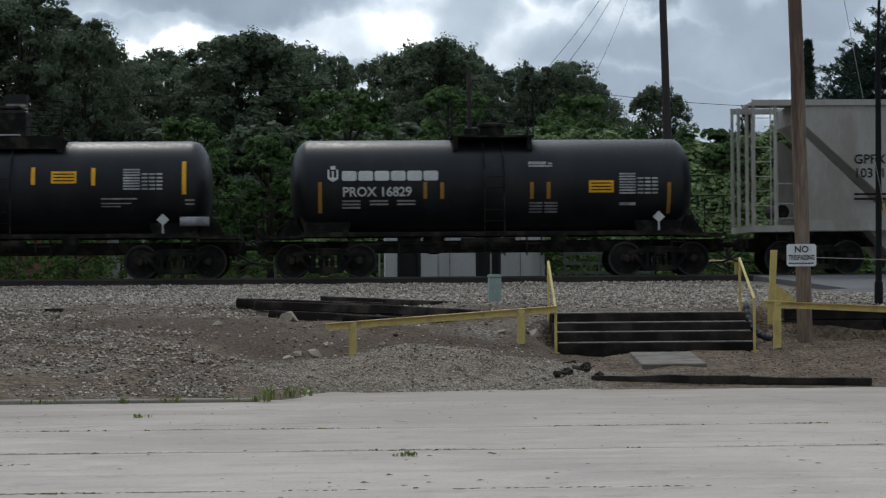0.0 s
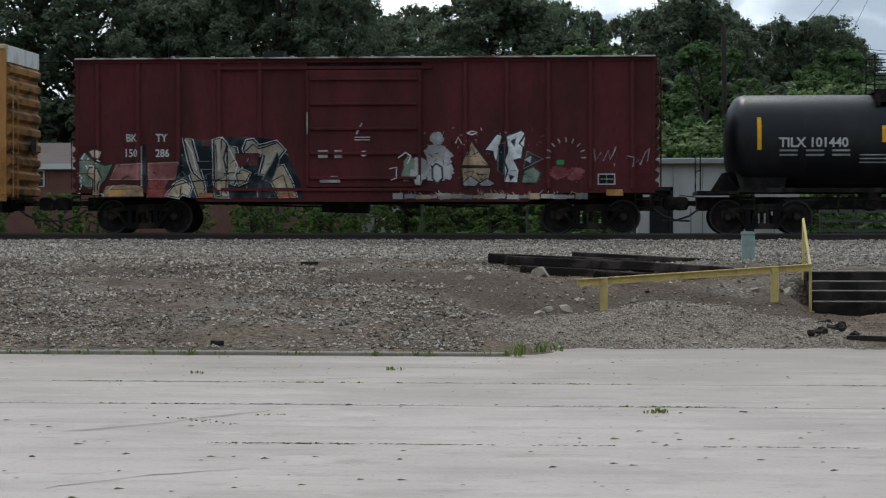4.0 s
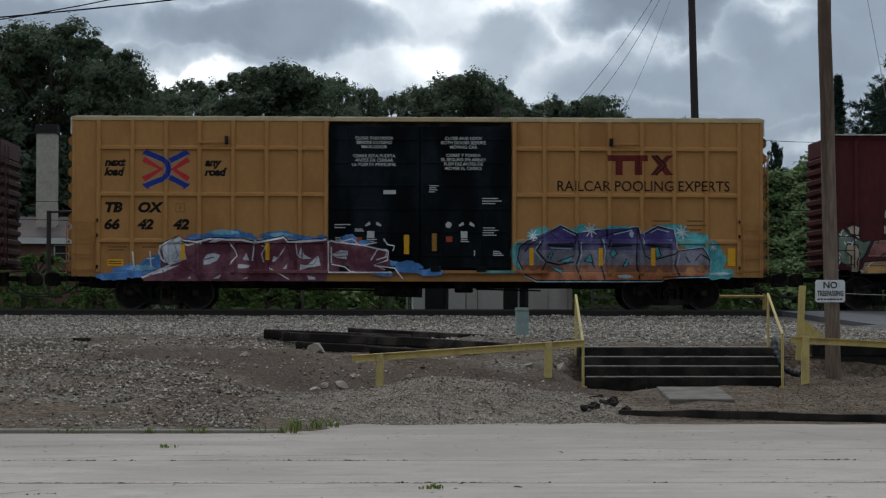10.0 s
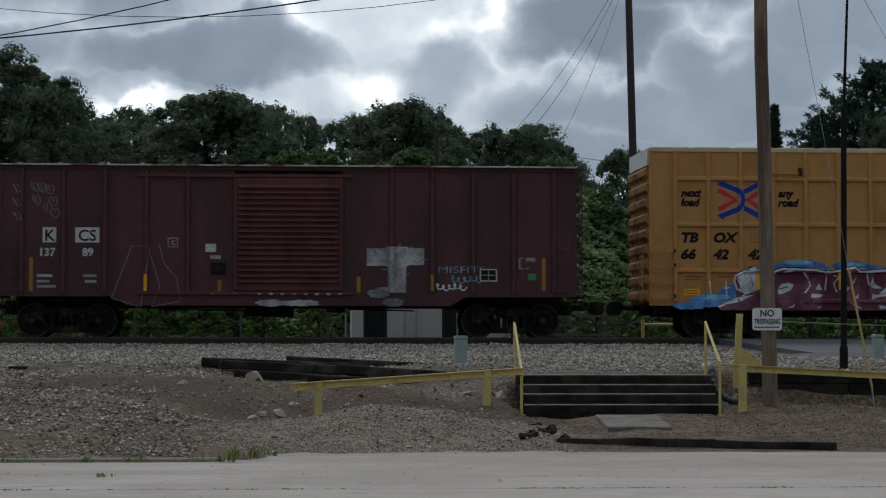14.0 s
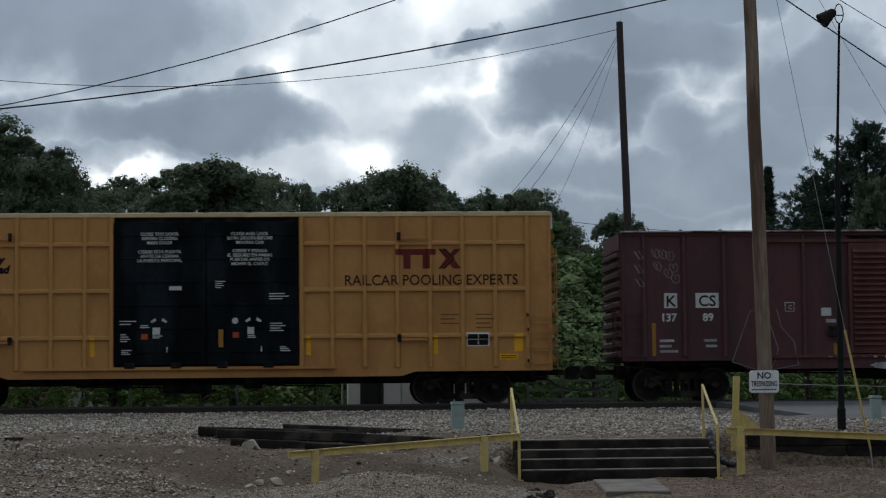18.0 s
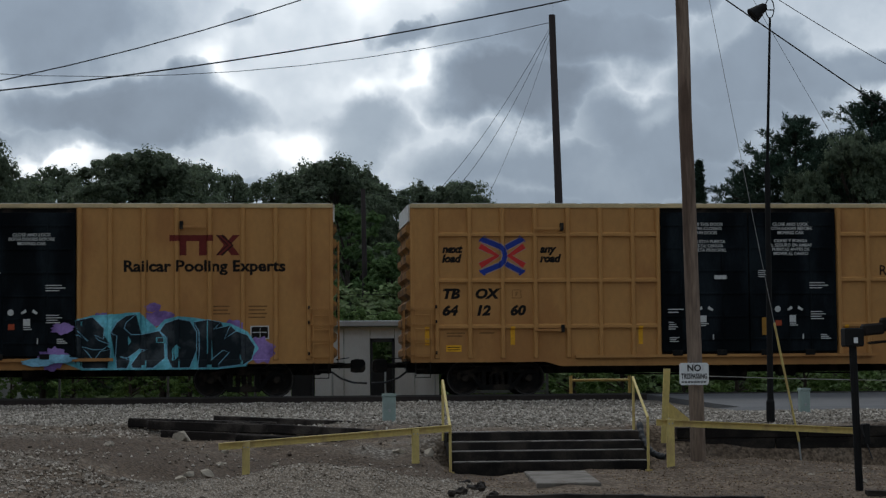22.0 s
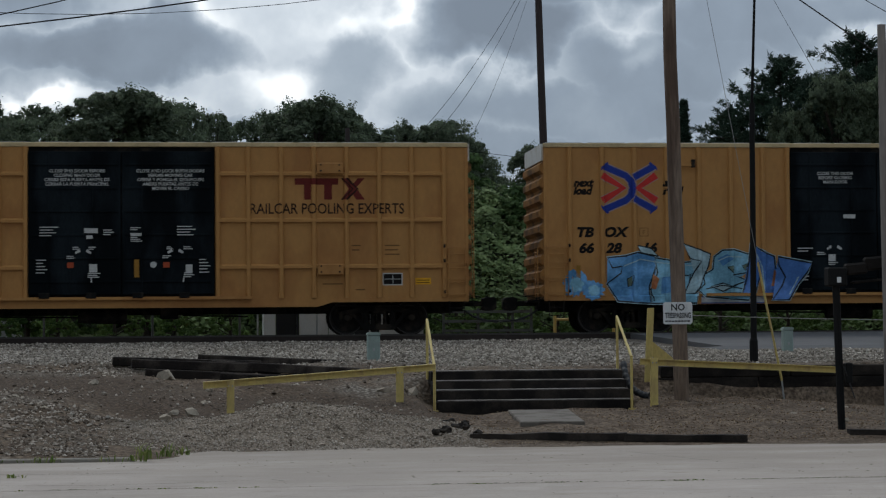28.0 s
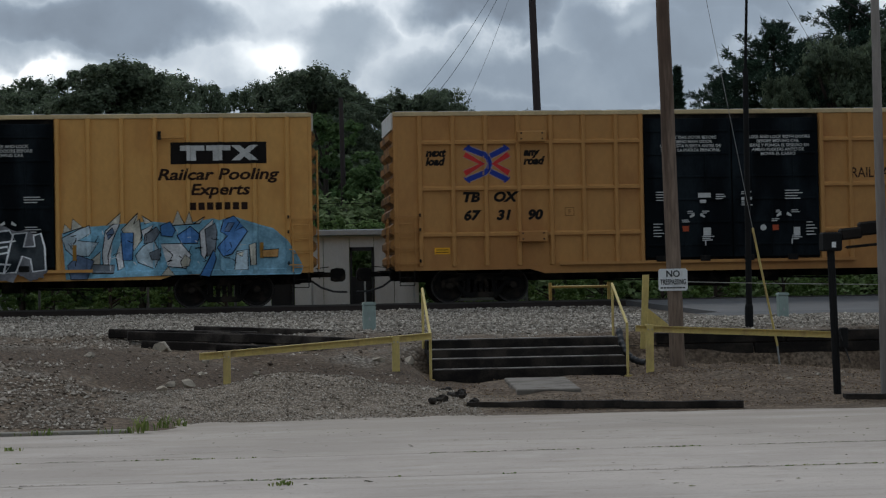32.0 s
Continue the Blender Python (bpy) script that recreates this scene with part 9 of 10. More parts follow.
def beam(a, b, w, h, label):
    a, b = Vector(a), Vector(b)
    bm = bmesh.new()
    n_ = 8
    rings = []
    for k in range(n_ + 1):
        x = (b - a).length * k / n_
        j = [noise.noise(Vector((a.x + x * 2, i * 3.1, 0))) * 0.02 for i in range(4)]
        rings.append([bm.verts.new(p) for p in ((x, -w / 2 + j[0], 0), (x, w / 2 + j[1], 0), (x, w / 2 + j[2], h + j[3]), (x, -w / 2 + j[3], h + j[2]))])
    for p, q in zip(rings, rings[1:]):
        for i in range(4):
            bm.faces.new((p[i], p[(i + 1) % 4], q[(i + 1) % 4], q[i]))
    bm.faces.new(rings[0])
    bm.faces.new(rings[-1][::-1])
    t = link("edge_timber", done(bm, "edge_timber"), TIMBER, at=Matrix.Translation(a) @ (b - a).to_track_quat("X", "Z").to_matrix().to_4x4())
    return tagged(t, label, "timber", "edging timbers")


beam((3.36, 28.1, 0.03), (5.5, 27.75, 0.025), 0.2, 0.10, "blackened edging timber along the lot")
beam((5.45, 27.72, 0.015), (7.08, 27.3, 0.01), 0.2, 0.09, "blackened edging timber along the lot")
beam((8.72, 28.0, 0.0), (12.5, 27.7, 0.0), 0.2, 0.12, "grey edging timber by the post")
for k, (x, y, z, s) in enumerate(((3.42, 29.3, 0.17, 0.12), (3.25, 28.9, 0.16, 0.15), (3.05, 28.5, 0.16, 0.12), (3.3, 30.1, 0.2, 0.11), (3.15, 29.7, 0.19, 0.12), (3.36, 28.6, 0.20, 0.08), (2.9, 28.3, 0.15, 0.09), (3.48, 29.7, 0.2, 0.09), (3.5, 28.4, 0.12, 0.10))):
    bm = bmesh.new()
    bmesh.ops.create_icosphere(bm, subdivisions=2, radius=s * 0.72)
    for v in bm.verts:
        v.co *= random.uniform(0.7, 1.3)
        v.co.z *= 0.7
    tagged(link("rotten_chunk", done(bm, "rotten_chunk"), TIMBER, at=(x, y, z)), "rotten black lump of timber on dirt", "timber lump", "rotten lumps")

# the low timber wall beyond the steps
wall = thing("retaining_wall", "low blackened timber retaining wall", "retaining wall", kind="structure")
for row in range(4):
    x = 7.15 + (0.6 if row % 2 else 0)
    while x < 20:
        block("wall_timber", TIMBER, wall, x, x + 2.38, 35.95 + random.uniform(-0.01, 0.01), 36.15, 0.055 + row * 0.205, 0.055 + row * 0.205 + 0.198, bevel=0.014)
        x += 2.4

# black corrugated pipe by the second handrail
pipe = thing("drain_pipe", "black corrugated drain pipe curling out of the bank", "pipe")
bm = bmesh.new()
pts = [(6.98, 35.5, 0.95), (6.97, 35.3, 0.75), (7.0, 35.1, 0.58), (7.08, 34.95, 0.46), (7.2, 34.85, 0.40), (7.32, 34.8, 0.38)]
pts = [Vector(pts[k]).lerp(Vector(pts[k + 1]), f) for k in range(5) for f in (0, 0.25, 0.5, 0.75)]
rings = []
for k, p in enumerate(pts):
    way_ = (pts[min(k + 1, len(pts) - 1)] - pts[max(k - 1, 0)]).to_track_quat("Z", "Y")
    r = 0.064 if k % 2 else 0.052
    rings.append([bm.verts.new(p + way_ @ Vector((r * math.cos(2 * math.pi * i / 12), r * math.sin(2 * math.pi * i / 12), 0))) for i in range(12)])
for p, q in zip(rings, rings[1:]):
    for i in range(12):
        bm.faces.new((p[i], p[(i + 1) % 12], q[(i + 1) % 12], q[i]))
part("pipe_run", bm, RUBBER, pipe)


# rocks on the bank
def rock(x, y, s, flatness=0.6, material=ROCK):
    bm = bmesh.new()
    bmesh.ops.create_icosphere(bm, subdivisions=3, radius=s)
    faces_ = [(Vector((random.uniform(-1, 1), random.uniform(-1, 1), random.uniform(-0.4, 1))).normalized(), s * random.uniform(0.5, 0.8)) for _ in range(9)]
    for v in bm.verts:
        d = v.co.normalized()
        v.co *= 1 + 0.35 * noise.noise(d * 1.6 + Vector((x, y, 0))) + 0.12 * noise.noise(d * 5)
        for cut, depth in faces_:
            over_ = v.co.dot(cut) - depth
            if over_ > 0:
                v.co -= cut * over_
        v.co.z *= flatness
    z = float(ground_z(np.array([x]), np.array([y]))[0])
    tagged(link("rock", done(bm, "rock"), material, at=pose(x, y, z + s * 0.25, 0, 0, random.uniform(0, 360))), "pale angular rock lying on the dirt bank", "rock", "rocks on the bank")


for x, y, s in ((-1.05, 35.6, 0.20), (0.55, 33.5, 0.10), (-0.35, 33.4, 0.09), (-2.15, 33.6, 0.11), (2.65, 34.6, 0.12), (3.2, 34.9, 0.15), (-0.8, 31.2, 0.10), (-0.55, 31.6, 0.13), (-0.9, 30.3, 0.1), (-5.6, 35.2, 0.12), (-5.0, 35.0, 0.10), (-4.75, 34.8, 0.10),
                (-0.3, 34.8, 0.07), (-3.2, 31.5, 0.06), (9.9, 33.2, 0.06), (8.9, 31.5, 0.07), (10.6, 34.2, 0.06), (9.4, 30.3, 0.06), (-2.6, 29.8, 0.07)):
    rock(x, y, s)

# kerb along the lot's edge
kerb = thing("lot_kerb", "low worn concrete kerb along the gravel", "kerb", kind="structure")
x = -40.0
while x < -1.2:
    w = min(3.0, -1.1 - x)
    block("kerb_stone", KERB, kerb, x, x + w - 0.015, 25.20, 25.32, -0.1, 0.045 + random.uniform(-0.012, 0.008), bevel=0.014)
    x += w
# sawn ends and scraps on the gravel
for x, y, w in ((-4.9, 25.8, 0.14), (-5.2, 36.2, 0.3)):
    z = float(ground_z(np.array([x]), np.array([y]))[0])
    bm = bmesh.new()
    box(bm, -w / 2, w / 2, -0.06, 0.06, 0, 0.06)
    tagged(link("wood_scrap", done(bm, "wood_scrap", bevel=0.01), TIMBER, at=pose(x, y, z, 0, 0, random.uniform(-20, 20))), "dark scrap of timber on gravel", "wood scrap", "wood scraps")


# ---- weeds and litter on the lot ----
def weed(name, spots, height, material, label, seed):
    """Blades that fan out from a foot."""
    rng_ = np.random.default_rng(seed)
    vs, fs = [], []
    for x, y, z, n_, h in spots:
        for _ in range(n_):
            a, lean, w, hh = rng_.uniform(0, 6.28), rng_.uniform(0.1, 0.8), rng_.uniform(0.006, 0.016), h * rng_.uniform(0.5, 1.1)
            p = np.array((x + rng_.normal(0, 0.05), y + rng_.normal(0, 0.02), z))
            d, s = np.array((math.cos(a), math.sin(a), 0)), np.array((-math.sin(a), math.cos(a), 0))
            mid = p + d * lean * hh * 0.4 + np.array((0, 0, hh * 0.6))
            tip = p + d * lean * hh + np.array((0, 0, hh * (1 - lean * 0.4)))
            k = len(vs)
            vs += [p - s * w * 0.6, p + s * w * 0.6, mid + s * w, mid - s * w, tip]
            fs += [(k, k + 1, k + 2, k + 3), (k + 3, k + 2, k + 4)]
    m = bpy.data.meshes.new(name)
    m.from_pydata([tuple(v) for v in vs], [], fs)
    return tagged(link(name, m, material), label, "weeds", kind="stuff")


rw = np.random.default_rng(5)
tuft = [(-1.04, 25.1, 0.0, 16, 0.32), (-0.95, 25.25, 0.02, 12, 0.2), (-0.72, 25.5, 0.03, 22, 0.2), (-0.55, 25.6, 0.04, 16, 0.14), (-1.15, 25.2, 0.0, 10, 0.12)]
tuft += [(x, 25.13, 0.0, 4, 0.05 + 0.07 * rw.random()) for x in rw.uniform(-9, -1.3, 46)]
weed("kerb_weeds", tuft, 0.2, GRASS, "green weeds growing along the kerb", 1)
joint = []
for y in JOINTS_Y[2:7]:
    for x in rw.uniform(-7, 6, 60):
        if noise.noise(Vector((x * 0.6, y, 3))) > 0.05:
            joint.append((x, y, -0.01, 5, 0.022))
joint += [(-3.6 + 0.08 * k, 16.9 - 0.10 * k * (k < 9) + 0.03 * k, -0.01, 4, 0.02) for k in range(12)] + [(-2.3, 22.6, 0, 14, 0.05), (-4.4, 21.9, 0, 10, 0.04), (0.55, 17.6, 0, 16, 0.05), (0.45, 17.55, 0, 10, 0.04)]
weed("joint_grass", joint, 0.05, GRASS, "thin grass in the paving joints", 2)
stones("lot_grit", 700, -6, 7, 9.5, 24.5, 0.007, 0.026, LITTER, "bits of bark and grit on the concrete", 12, 2.5)
stones("lot_pebbles", 260, -6, 7, 18, 25.0, 0.006, 0.02, RUBBLE, "small stones strewn on the concrete", 13, 2.5)


def crack(pts, width, name="crack"):
    bm = bmesh.new()
    fine_pts = []
    for (a, b), (c, d) in zip(pts, pts[1:]):
        for k in range(6):
            f = k / 6
            fine_pts.append((a + (c - a) * f + random.uniform(-0.02, 0.02), b + (d - b) * f + random.uniform(-0.03, 0.03)))
    ribbon_pts = [Vector(p) for p in fine_pts]
    vs = []
    for i, p in enumerate(ribbon_pts):
        w = width * random.uniform(0.4, 1.2)
        vs.append((bm.verts.new((p.x, p.y - w, 0.0015)), bm.verts.new((p.x, p.y + w, 0.0015))))
    for p, q in zip(vs, vs[1:]):
        bm.faces.new((p[0], q[0], q[1], p[1]))
    tagged(link(name, done(bm, name), CRACK_FILL), "dark crack in the concrete lot", "crack", "cracks in the lot", kind="structure")


CRACK_FILL = mat("crack_dirt", (0.10, 0.09, 0.075), 0.95, var=0.4, scale=8)
crack([(5.0, 25.9), (5.4, 24.6), (5.9, 23.2), (6.05, 22.8)], 0.02)
crack([(0.45, 21.9), (0.6, 21.5), (0.62, 20.9)], 0.02)
crack([(-3.7, 20.9), (-2.4, 21.5), (-1.2, 21.3), (0.6, 21.8)], 0.012)
crack([(-4.2, 15.6), (-3.6, 16.3), (-3.1, 17.2), (-2.8, 17.6)], 0.02)
crack([(-3.4, 12.2), (-2.9, 12.9), (-2.2, 13.4)], 0.012)
crack([(-4.5, 22.8), (-2.5, 23.1), (-0.5, 23.0)], 0.012)
crack([(2.2, 22.6), (4.2, 22.2), (6.4, 22.5)], 0.010)
# puddle with a damp rim
puddle = thing("puddle", "shallow rain puddle with a damp rim on the concrete", "puddle", kind="structure")
DAMP = mat("damp_concrete", (0.165, 0.143, 0.124), 0.75, var=0.2, scale=2, fine=20, bump=0.05)
WATER = mat("puddle_water", (0.17, 0.165, 0.16), 0.30, var=0.1, bump=0.0)
for name, m, k, z in (("damp_rim", DAMP, 1.0, -0.0005), ("water_sheet", WATER, 0.60, 0.0005)):
    bm = bmesh.new()
    bm.faces.new([bm.verts.new((1.95 - (1 - k) * 0.35 + 1.05 * k * math.cos(a) * (1 + 0.10 * noise.noise(Vector((math.cos(a) * 2, math.sin(a) * 2, k)))), 10.95 + 0.62 * k * math.sin(a) * (1 + 0.15 * noise.noise(Vector((math.cos(a), math.sin(a), 4)))), z)) for a in np.linspace(0, 2 * math.pi, 48, endpoint=False)])
    part(name, bm, m, puddle)

# ---- beyond the track ----
road = thing("crossing_road", "grey asphalt ramp up to the crossing", "road", kind="structure")
bm = bmesh.new()
slab_pts = [(46.0, 1.03), (46.4, 1.12), (54.9, 1.40), (54.9, 0.9), (46.0, 0.9)]
a = [bm.verts.new((11.0 + (0.5 if i < 2 else 0), y, z)) for i, (y, z) in enumerate(slab_pts)]
b = [bm.verts.new((60, y, z)) for y, z in slab_pts]
bm.faces.new(a)
bm.faces.new(b[::-1])
for k in range(5):
    bm.faces.new((a[k], b[k], b[(k + 1) % 5], a[(k + 1) % 5]))
part("asphalt", bm, ASPHALT, road)

shed = thing("shed", "pale panelled shed with an open dark doorway", "shed")
for x0, x1, z1 in ((1.2, 1.6, 3.62), (2.35, 3.3, 3.62), (3.3, 4.15, 3.62), (4.95, 5.6, 3.62), (5.6, 6.4, 3.62)):
    block("wall_panel", SHED_WALL, shed, x0, x1 - 0.02, 66.0, 66.12, 0.9, z1)
block("wall_panel", SHED_WALL, shed, 4.15, 4.93, 66.0, 66.12, 3.25, 3.62)
block("wall_panel", SHED_WALL, shed, 1.6, 2.33, 66.0, 66.12, 2.9, 3.62)
for x0, x1, z1 in ((1.6, 2.33, 2.9), (4.15, 4.93, 3.25)):
    block("door_frame", SHED_DARK, shed, x0, x0 + 0.07, 65.97, 66.13, 0.9, z1)
    block("door_frame", SHED_DARK, shed, x1 - 0.07, x1, 65.97, 66.13, 0.9, z1)
    block("door_frame", SHED_DARK, shed, x0, x1, 65.97, 66.13, z1 - 0.12, z1)
# near-black sheets stand in for the unlit inside of the open doorways
block("door_board", SHED_DARK, shed, 1.67, 2.26, 66.2, 66.25, 0.9, 2.8)
block("door_board", SHED_DARK, shed, 4.22, 4.86, 66.2, 66.25, 0.9, 2.3)
bm = bmesh.new()
box(bm, 1.2, 1.3, 66.12, 68.6, 0.9, 3.7)
part("side_wall", bm, SHED_WALL, shed)
bm = bmesh.new()
box(bm, 6.28, 6.38, 66.12, 68.6, 0.9, 3.7)
part("side_wall", bm, SHED_WALL, shed)
bm = bmesh.new()
box(bm, 1.0, 6.6, 65.75, 68.8, 3.63, 3.82)
part("roof", bm, SHED_ROOF, shed, bevel=0.02)
for x in (1.0, 2.9, 4.6, 6.2):
    bm = bmesh.new()
    rod(bm, (x, 65.6, 0.9), (x, 65.6, 2.2), 0.03, sides=6)
    part("bollard_pipe", bm, GALV, shed)
DULL_FENCE = mat("dull_fence_metal", (0.085, 0.095, 0.092), 0.8, var=0.3, scale=3, other=(0.05, 0.05, 0.045), amount=0.4)
fence = thing("rail_fence", "grey low rail fence behind the track", "fence")
for z in (1.45, 1.75, 2.05):
    block("fence_rail", DULL_FENCE, fence, 6.8, 9.6, 64.0, 64.05, z, z + 0.09)
for x in (6.8, 7.9, 9.0, 9.6):
    block("fence_post", DULL_FENCE, fence, x, x + 0.08, 64.05, 64.12, 0.9, 2.2)
for x in (-5.4, -2.2, 0.4):
    p = thing("marker_post", "thin pale marker post among the bushes", "post", group="marker posts")
    bm = bmesh.new()
    rod(bm, (x, 61.5, 0.9), (x, 61.5, 2.3), 0.035, sides=8)
    part("post_shaft", bm, DULL_FENCE, p)

house = thing("brick_house", "long brown brick house with a white eave", "house")
block("front_wall", BRICK, house, -34, -9.95, 80, 80.3, 0.8, 3.95)
block("gable_wall", BRICK, house, -10.25, -9.95, 80.3, 90, 0.8, 3.95)
block("eave_board", TRIM, house, -34.3, -9.7, 79.7, 79.98, 3.90, 4.12)
bm = bmesh.new()
v = [bm.verts.new(p) for p in ((-34.3, 79.7, 4.12), (-9.7, 79.7, 4.12), (-9.9, 84.5, 5.15), (-34.1, 84.5, 5.15), (-34.3, 89.3, 4.12), (-9.7, 89.3, 4.12))]
bm.faces.new((v[0], v[1], v[2], v[3]))
bm.faces.new((v[3], v[2], v[5], v[4]))
bm.faces.new((v[0], v[3], v[4]))
bm.faces.new((v[1], v[5], v[2]))
bm.faces.new((v[0], v[4], v[5], v[1]))
part("roof", bm, HOUSE_ROOF, house)
for k in range(9):
    x = -32.6 + k * 2.45 if k < 8 else -12.6
    w = part("window", (lambda bm: (box(bm, x, x + 0.62, 79.95, 79.99, 3.2, 4.12 - 0.26), bm)[1])(bmesh.new()), TRIM, house, "white framed window")
    block("pane", GLASS, w, x + 0.06, x + 0.56, 79.93, 79.945, 3.55, 3.82)
    block("pane", GLASS, w, x + 0.06, x + 0.56, 79.93, 79.945, 3.24, 3.52)
wing = thing("red_roofed_wing", "pale walled wing under a dull red roof", "house")
block("wing_wall", SHED_WALL, wing, -9.9, -8.3, 84, 84.3, 0.8, 3.7)
bm = bmesh.new()
v = [bm.verts.new(p) for p in ((-9.9, 83.6, 3.9), (-8.1, 83.6, 3.75), (-8.1, 88, 4.8), (-9.9, 88, 5.0))]
bm.faces.new(v)
bm.faces.new([bm.verts.new((q.co.x, q.co.y, q.co.z - 0.18)) for q in v][::-1])
part("roof", bm, RED_ROOF, wing)
for k in range(1):
    x = -9.4 + k * 1.4
    block("window", SHED_DARK, wing, x, x + 0.6, 83.96, 83.99, 2.2, 3.1)
chimney = thing("chimney", "pale square chimney rising behind the house", "chimney")
block("stack", mat("pale_brick", (0.42, 0.38, 0.32), 0.9, var=0.25, scale=2, fine=8), chimney, -13.64, -12.87, 82.0, 82.75, 0.8, 8.4)
block("stack_cap", SHED_DARK, chimney, -13.69, -12.82, 81.95, 82.8, 8.4, 8.76)
street = thing("street_lamp", "pale street lamp head on an arm", "street lamp")
bm = bmesh.new()
lathe(bm, [(-9.75, 0.03), (-9.6, 0.12), (-9.3, 0.13), (-9.1, 0.05)], "X", 14, (0, 70, 4.75))
part("lamp_head", bm, TRIM, street)
bm = bmesh.new()
rod(bm, (-9.7, 70, 4.75), (-11.2, 70, 4.7), 0.04, sides=8)
rod(bm, (-11.2, 70, 0.9), (-11.2, 70, 4.75), 0.08, sides=8)
part("lamp_arm", bm, POLE_DARK, street)


# ---- wires ----
def cable(a, b, sag, r, label, n_=22, material=None):
    a, b = Vector(a), Vector(b)
    bm = bmesh.new()
    pts = []
    for k in range(n_ + 1):
        f = k / n_
        p = a.lerp(b, f)
        p.z -= sag * 4 * f * (1 - f)
        pts.append(p)
    rings = []
    for p in pts:
        rings.append([bm.verts.new(p + Vector((0, r * math.cos(q), r * math.sin(q)))) for q in (0.5, 2.6, 4.7)])
    for p, q in zip(rings, rings[1:]):
        for i in range(3):
            bm.faces.new((p[i], p[(i + 1) % 3], q[(i + 1) % 3], q[i]))
    tagged(link("overhead_wire", done(bm, "overhead_wire"), material or WIRE), label, "wire", "overhead wires")


CORD = mat("pale_cord", (0.45, 0.45, 0.42), 0.8, var=0.2)
BLACK_CABLE, THIN = "black cable slung overhead between poles", "thin wire hanging overhead"
cable((-22, 45, 7.39), (9.6, 45, 10.87), 1.025, 0.020, BLACK_CABLE)
cable((-15, 45, 7.14), (16, 45, 17.25), 2.19, 0.016, BLACK_CABLE)
cable((-40, 75, 21.59), (11.55, 75, 15.31), 4.784, 0.014, THIN)
cable((7.62, 34.5, 8.89), (14.58, 40, 6.175), 0.02, 0.017, BLACK_CABLE)
cable((9.6, 45, 10.86), (7.62, 34.5, 9.8), 0.1, 0.016, BLACK_CABLE)
cable((9.8, 40, 10.1), (15, 40, 7.1), 0.10, 0.010, THIN)
cable((16.9, 70, 17.4), (26.3, 70, 1.0), 0.1, 0.014, THIN)
cable((11.68, 75, 15.6), (8.0, 52, 17.0), 0.3, 0.014, THIN)
for x, z, top, sag in ((8.64, 10.78, 15.2, 0.55), (9.26, 10.78, 15.1, 0.75), (10.62, 10.15, 14.9, 0.6)):
    cable((11.6, 75, top), (x - 0.15 * (11.6 - x), 91, z - 0.9), sag, 0.021, THIN)
cable((-30, 72, 5.6), (30, 72, 5.0), 0.3, 0.012, THIN)
cable((-30, 72, 5.1), (30, 72, 4.3), 0.4, 0.012, THIN)
cable((4.7, 78, 9.2), (-40, 84, 9.0), 0.8, 0.012, THIN)
cable((4.7, 78, 9.2), (22, 82, 8.2), 0.5, 0.012, THIN)
cable((7.76, 34.62, 1.79), (16.5, 42, 1.66), 0.03, 0.009, "slack pale cord tied to the utility pole", material=CORD)

# ---- trees ----
def leaf_mesh(name, lobes, clumps, per, size, seed, centre):
    """A crown: every lobe carries flat-bottomed clumps on its upper and outer side, every clump a spray of leaves."""
    rng_ = np.random.default_rng(seed)
    c = np.repeat(np.array([l_[:3] for l_ in lobes]), clumps, 0)
    r = np.repeat(np.array([l_[3] for l_ in lobes]), clumps)
    k = len(r)
    out = c - np.array(centre)
    out /= np.linalg.norm(out, axis=1, keepdims=True) + 1e-6
    d = rng_.normal(size=(k, 3)) + out * 0.8 + np.array((0, 0, 0.35))
    d /= np.linalg.norm(d, axis=1, keepdims=True)
    heart = c + d * (r * rng_.uniform(0.55, 1.05, k))[:, None] * np.array((1, 1, 0.85))
    girth = np.repeat(r * rng_.uniform(0.18, 0.40, k), per)
    heart, d = np.repeat(heart, per, 0), np.repeat(d, per, 0)
    k = len(heart)
    e = rng_.normal(size=(k, 3))
    e /= np.linalg.norm(e, axis=1, keepdims=True)
    e[:, 2] = np.where(e[:, 2] < 0, e[:, 2] * 0.6, e[:, 2] * 0.9)
    p = heart + e * (girth * rng_.uniform(0.45, 1.1, k))[:, None]
    n1 = e * 0.9 + d * 0.5 + rng_.normal(0, 0.45, (k, 3)) + np.array((0, 0, 0.5))
    n1 /= np.linalg.norm(n1, axis=1, keepdims=True)
    u = np.cross(n1, rng_.normal(size=(k, 3)))
    u /= np.linalg.norm(u, axis=1, keepdims=True)
    w = np.cross(n1, u)
    s = size * rng_.uniform(0.55, 1.3, k)[:, None]
    vs = np.stack([p - u * s - w * s * 0.2, p + w * s * 0.7 - u * s * 0.1, p + u * s, p - w * s * 0.6 + u * s * 0.1], 1)
    m = bpy.data.meshes.new(name)
    m.from_pydata(vs.reshape(-1, 3).tolist(), [], np.arange(4 * k).reshape(k, 4).tolist())
    return m


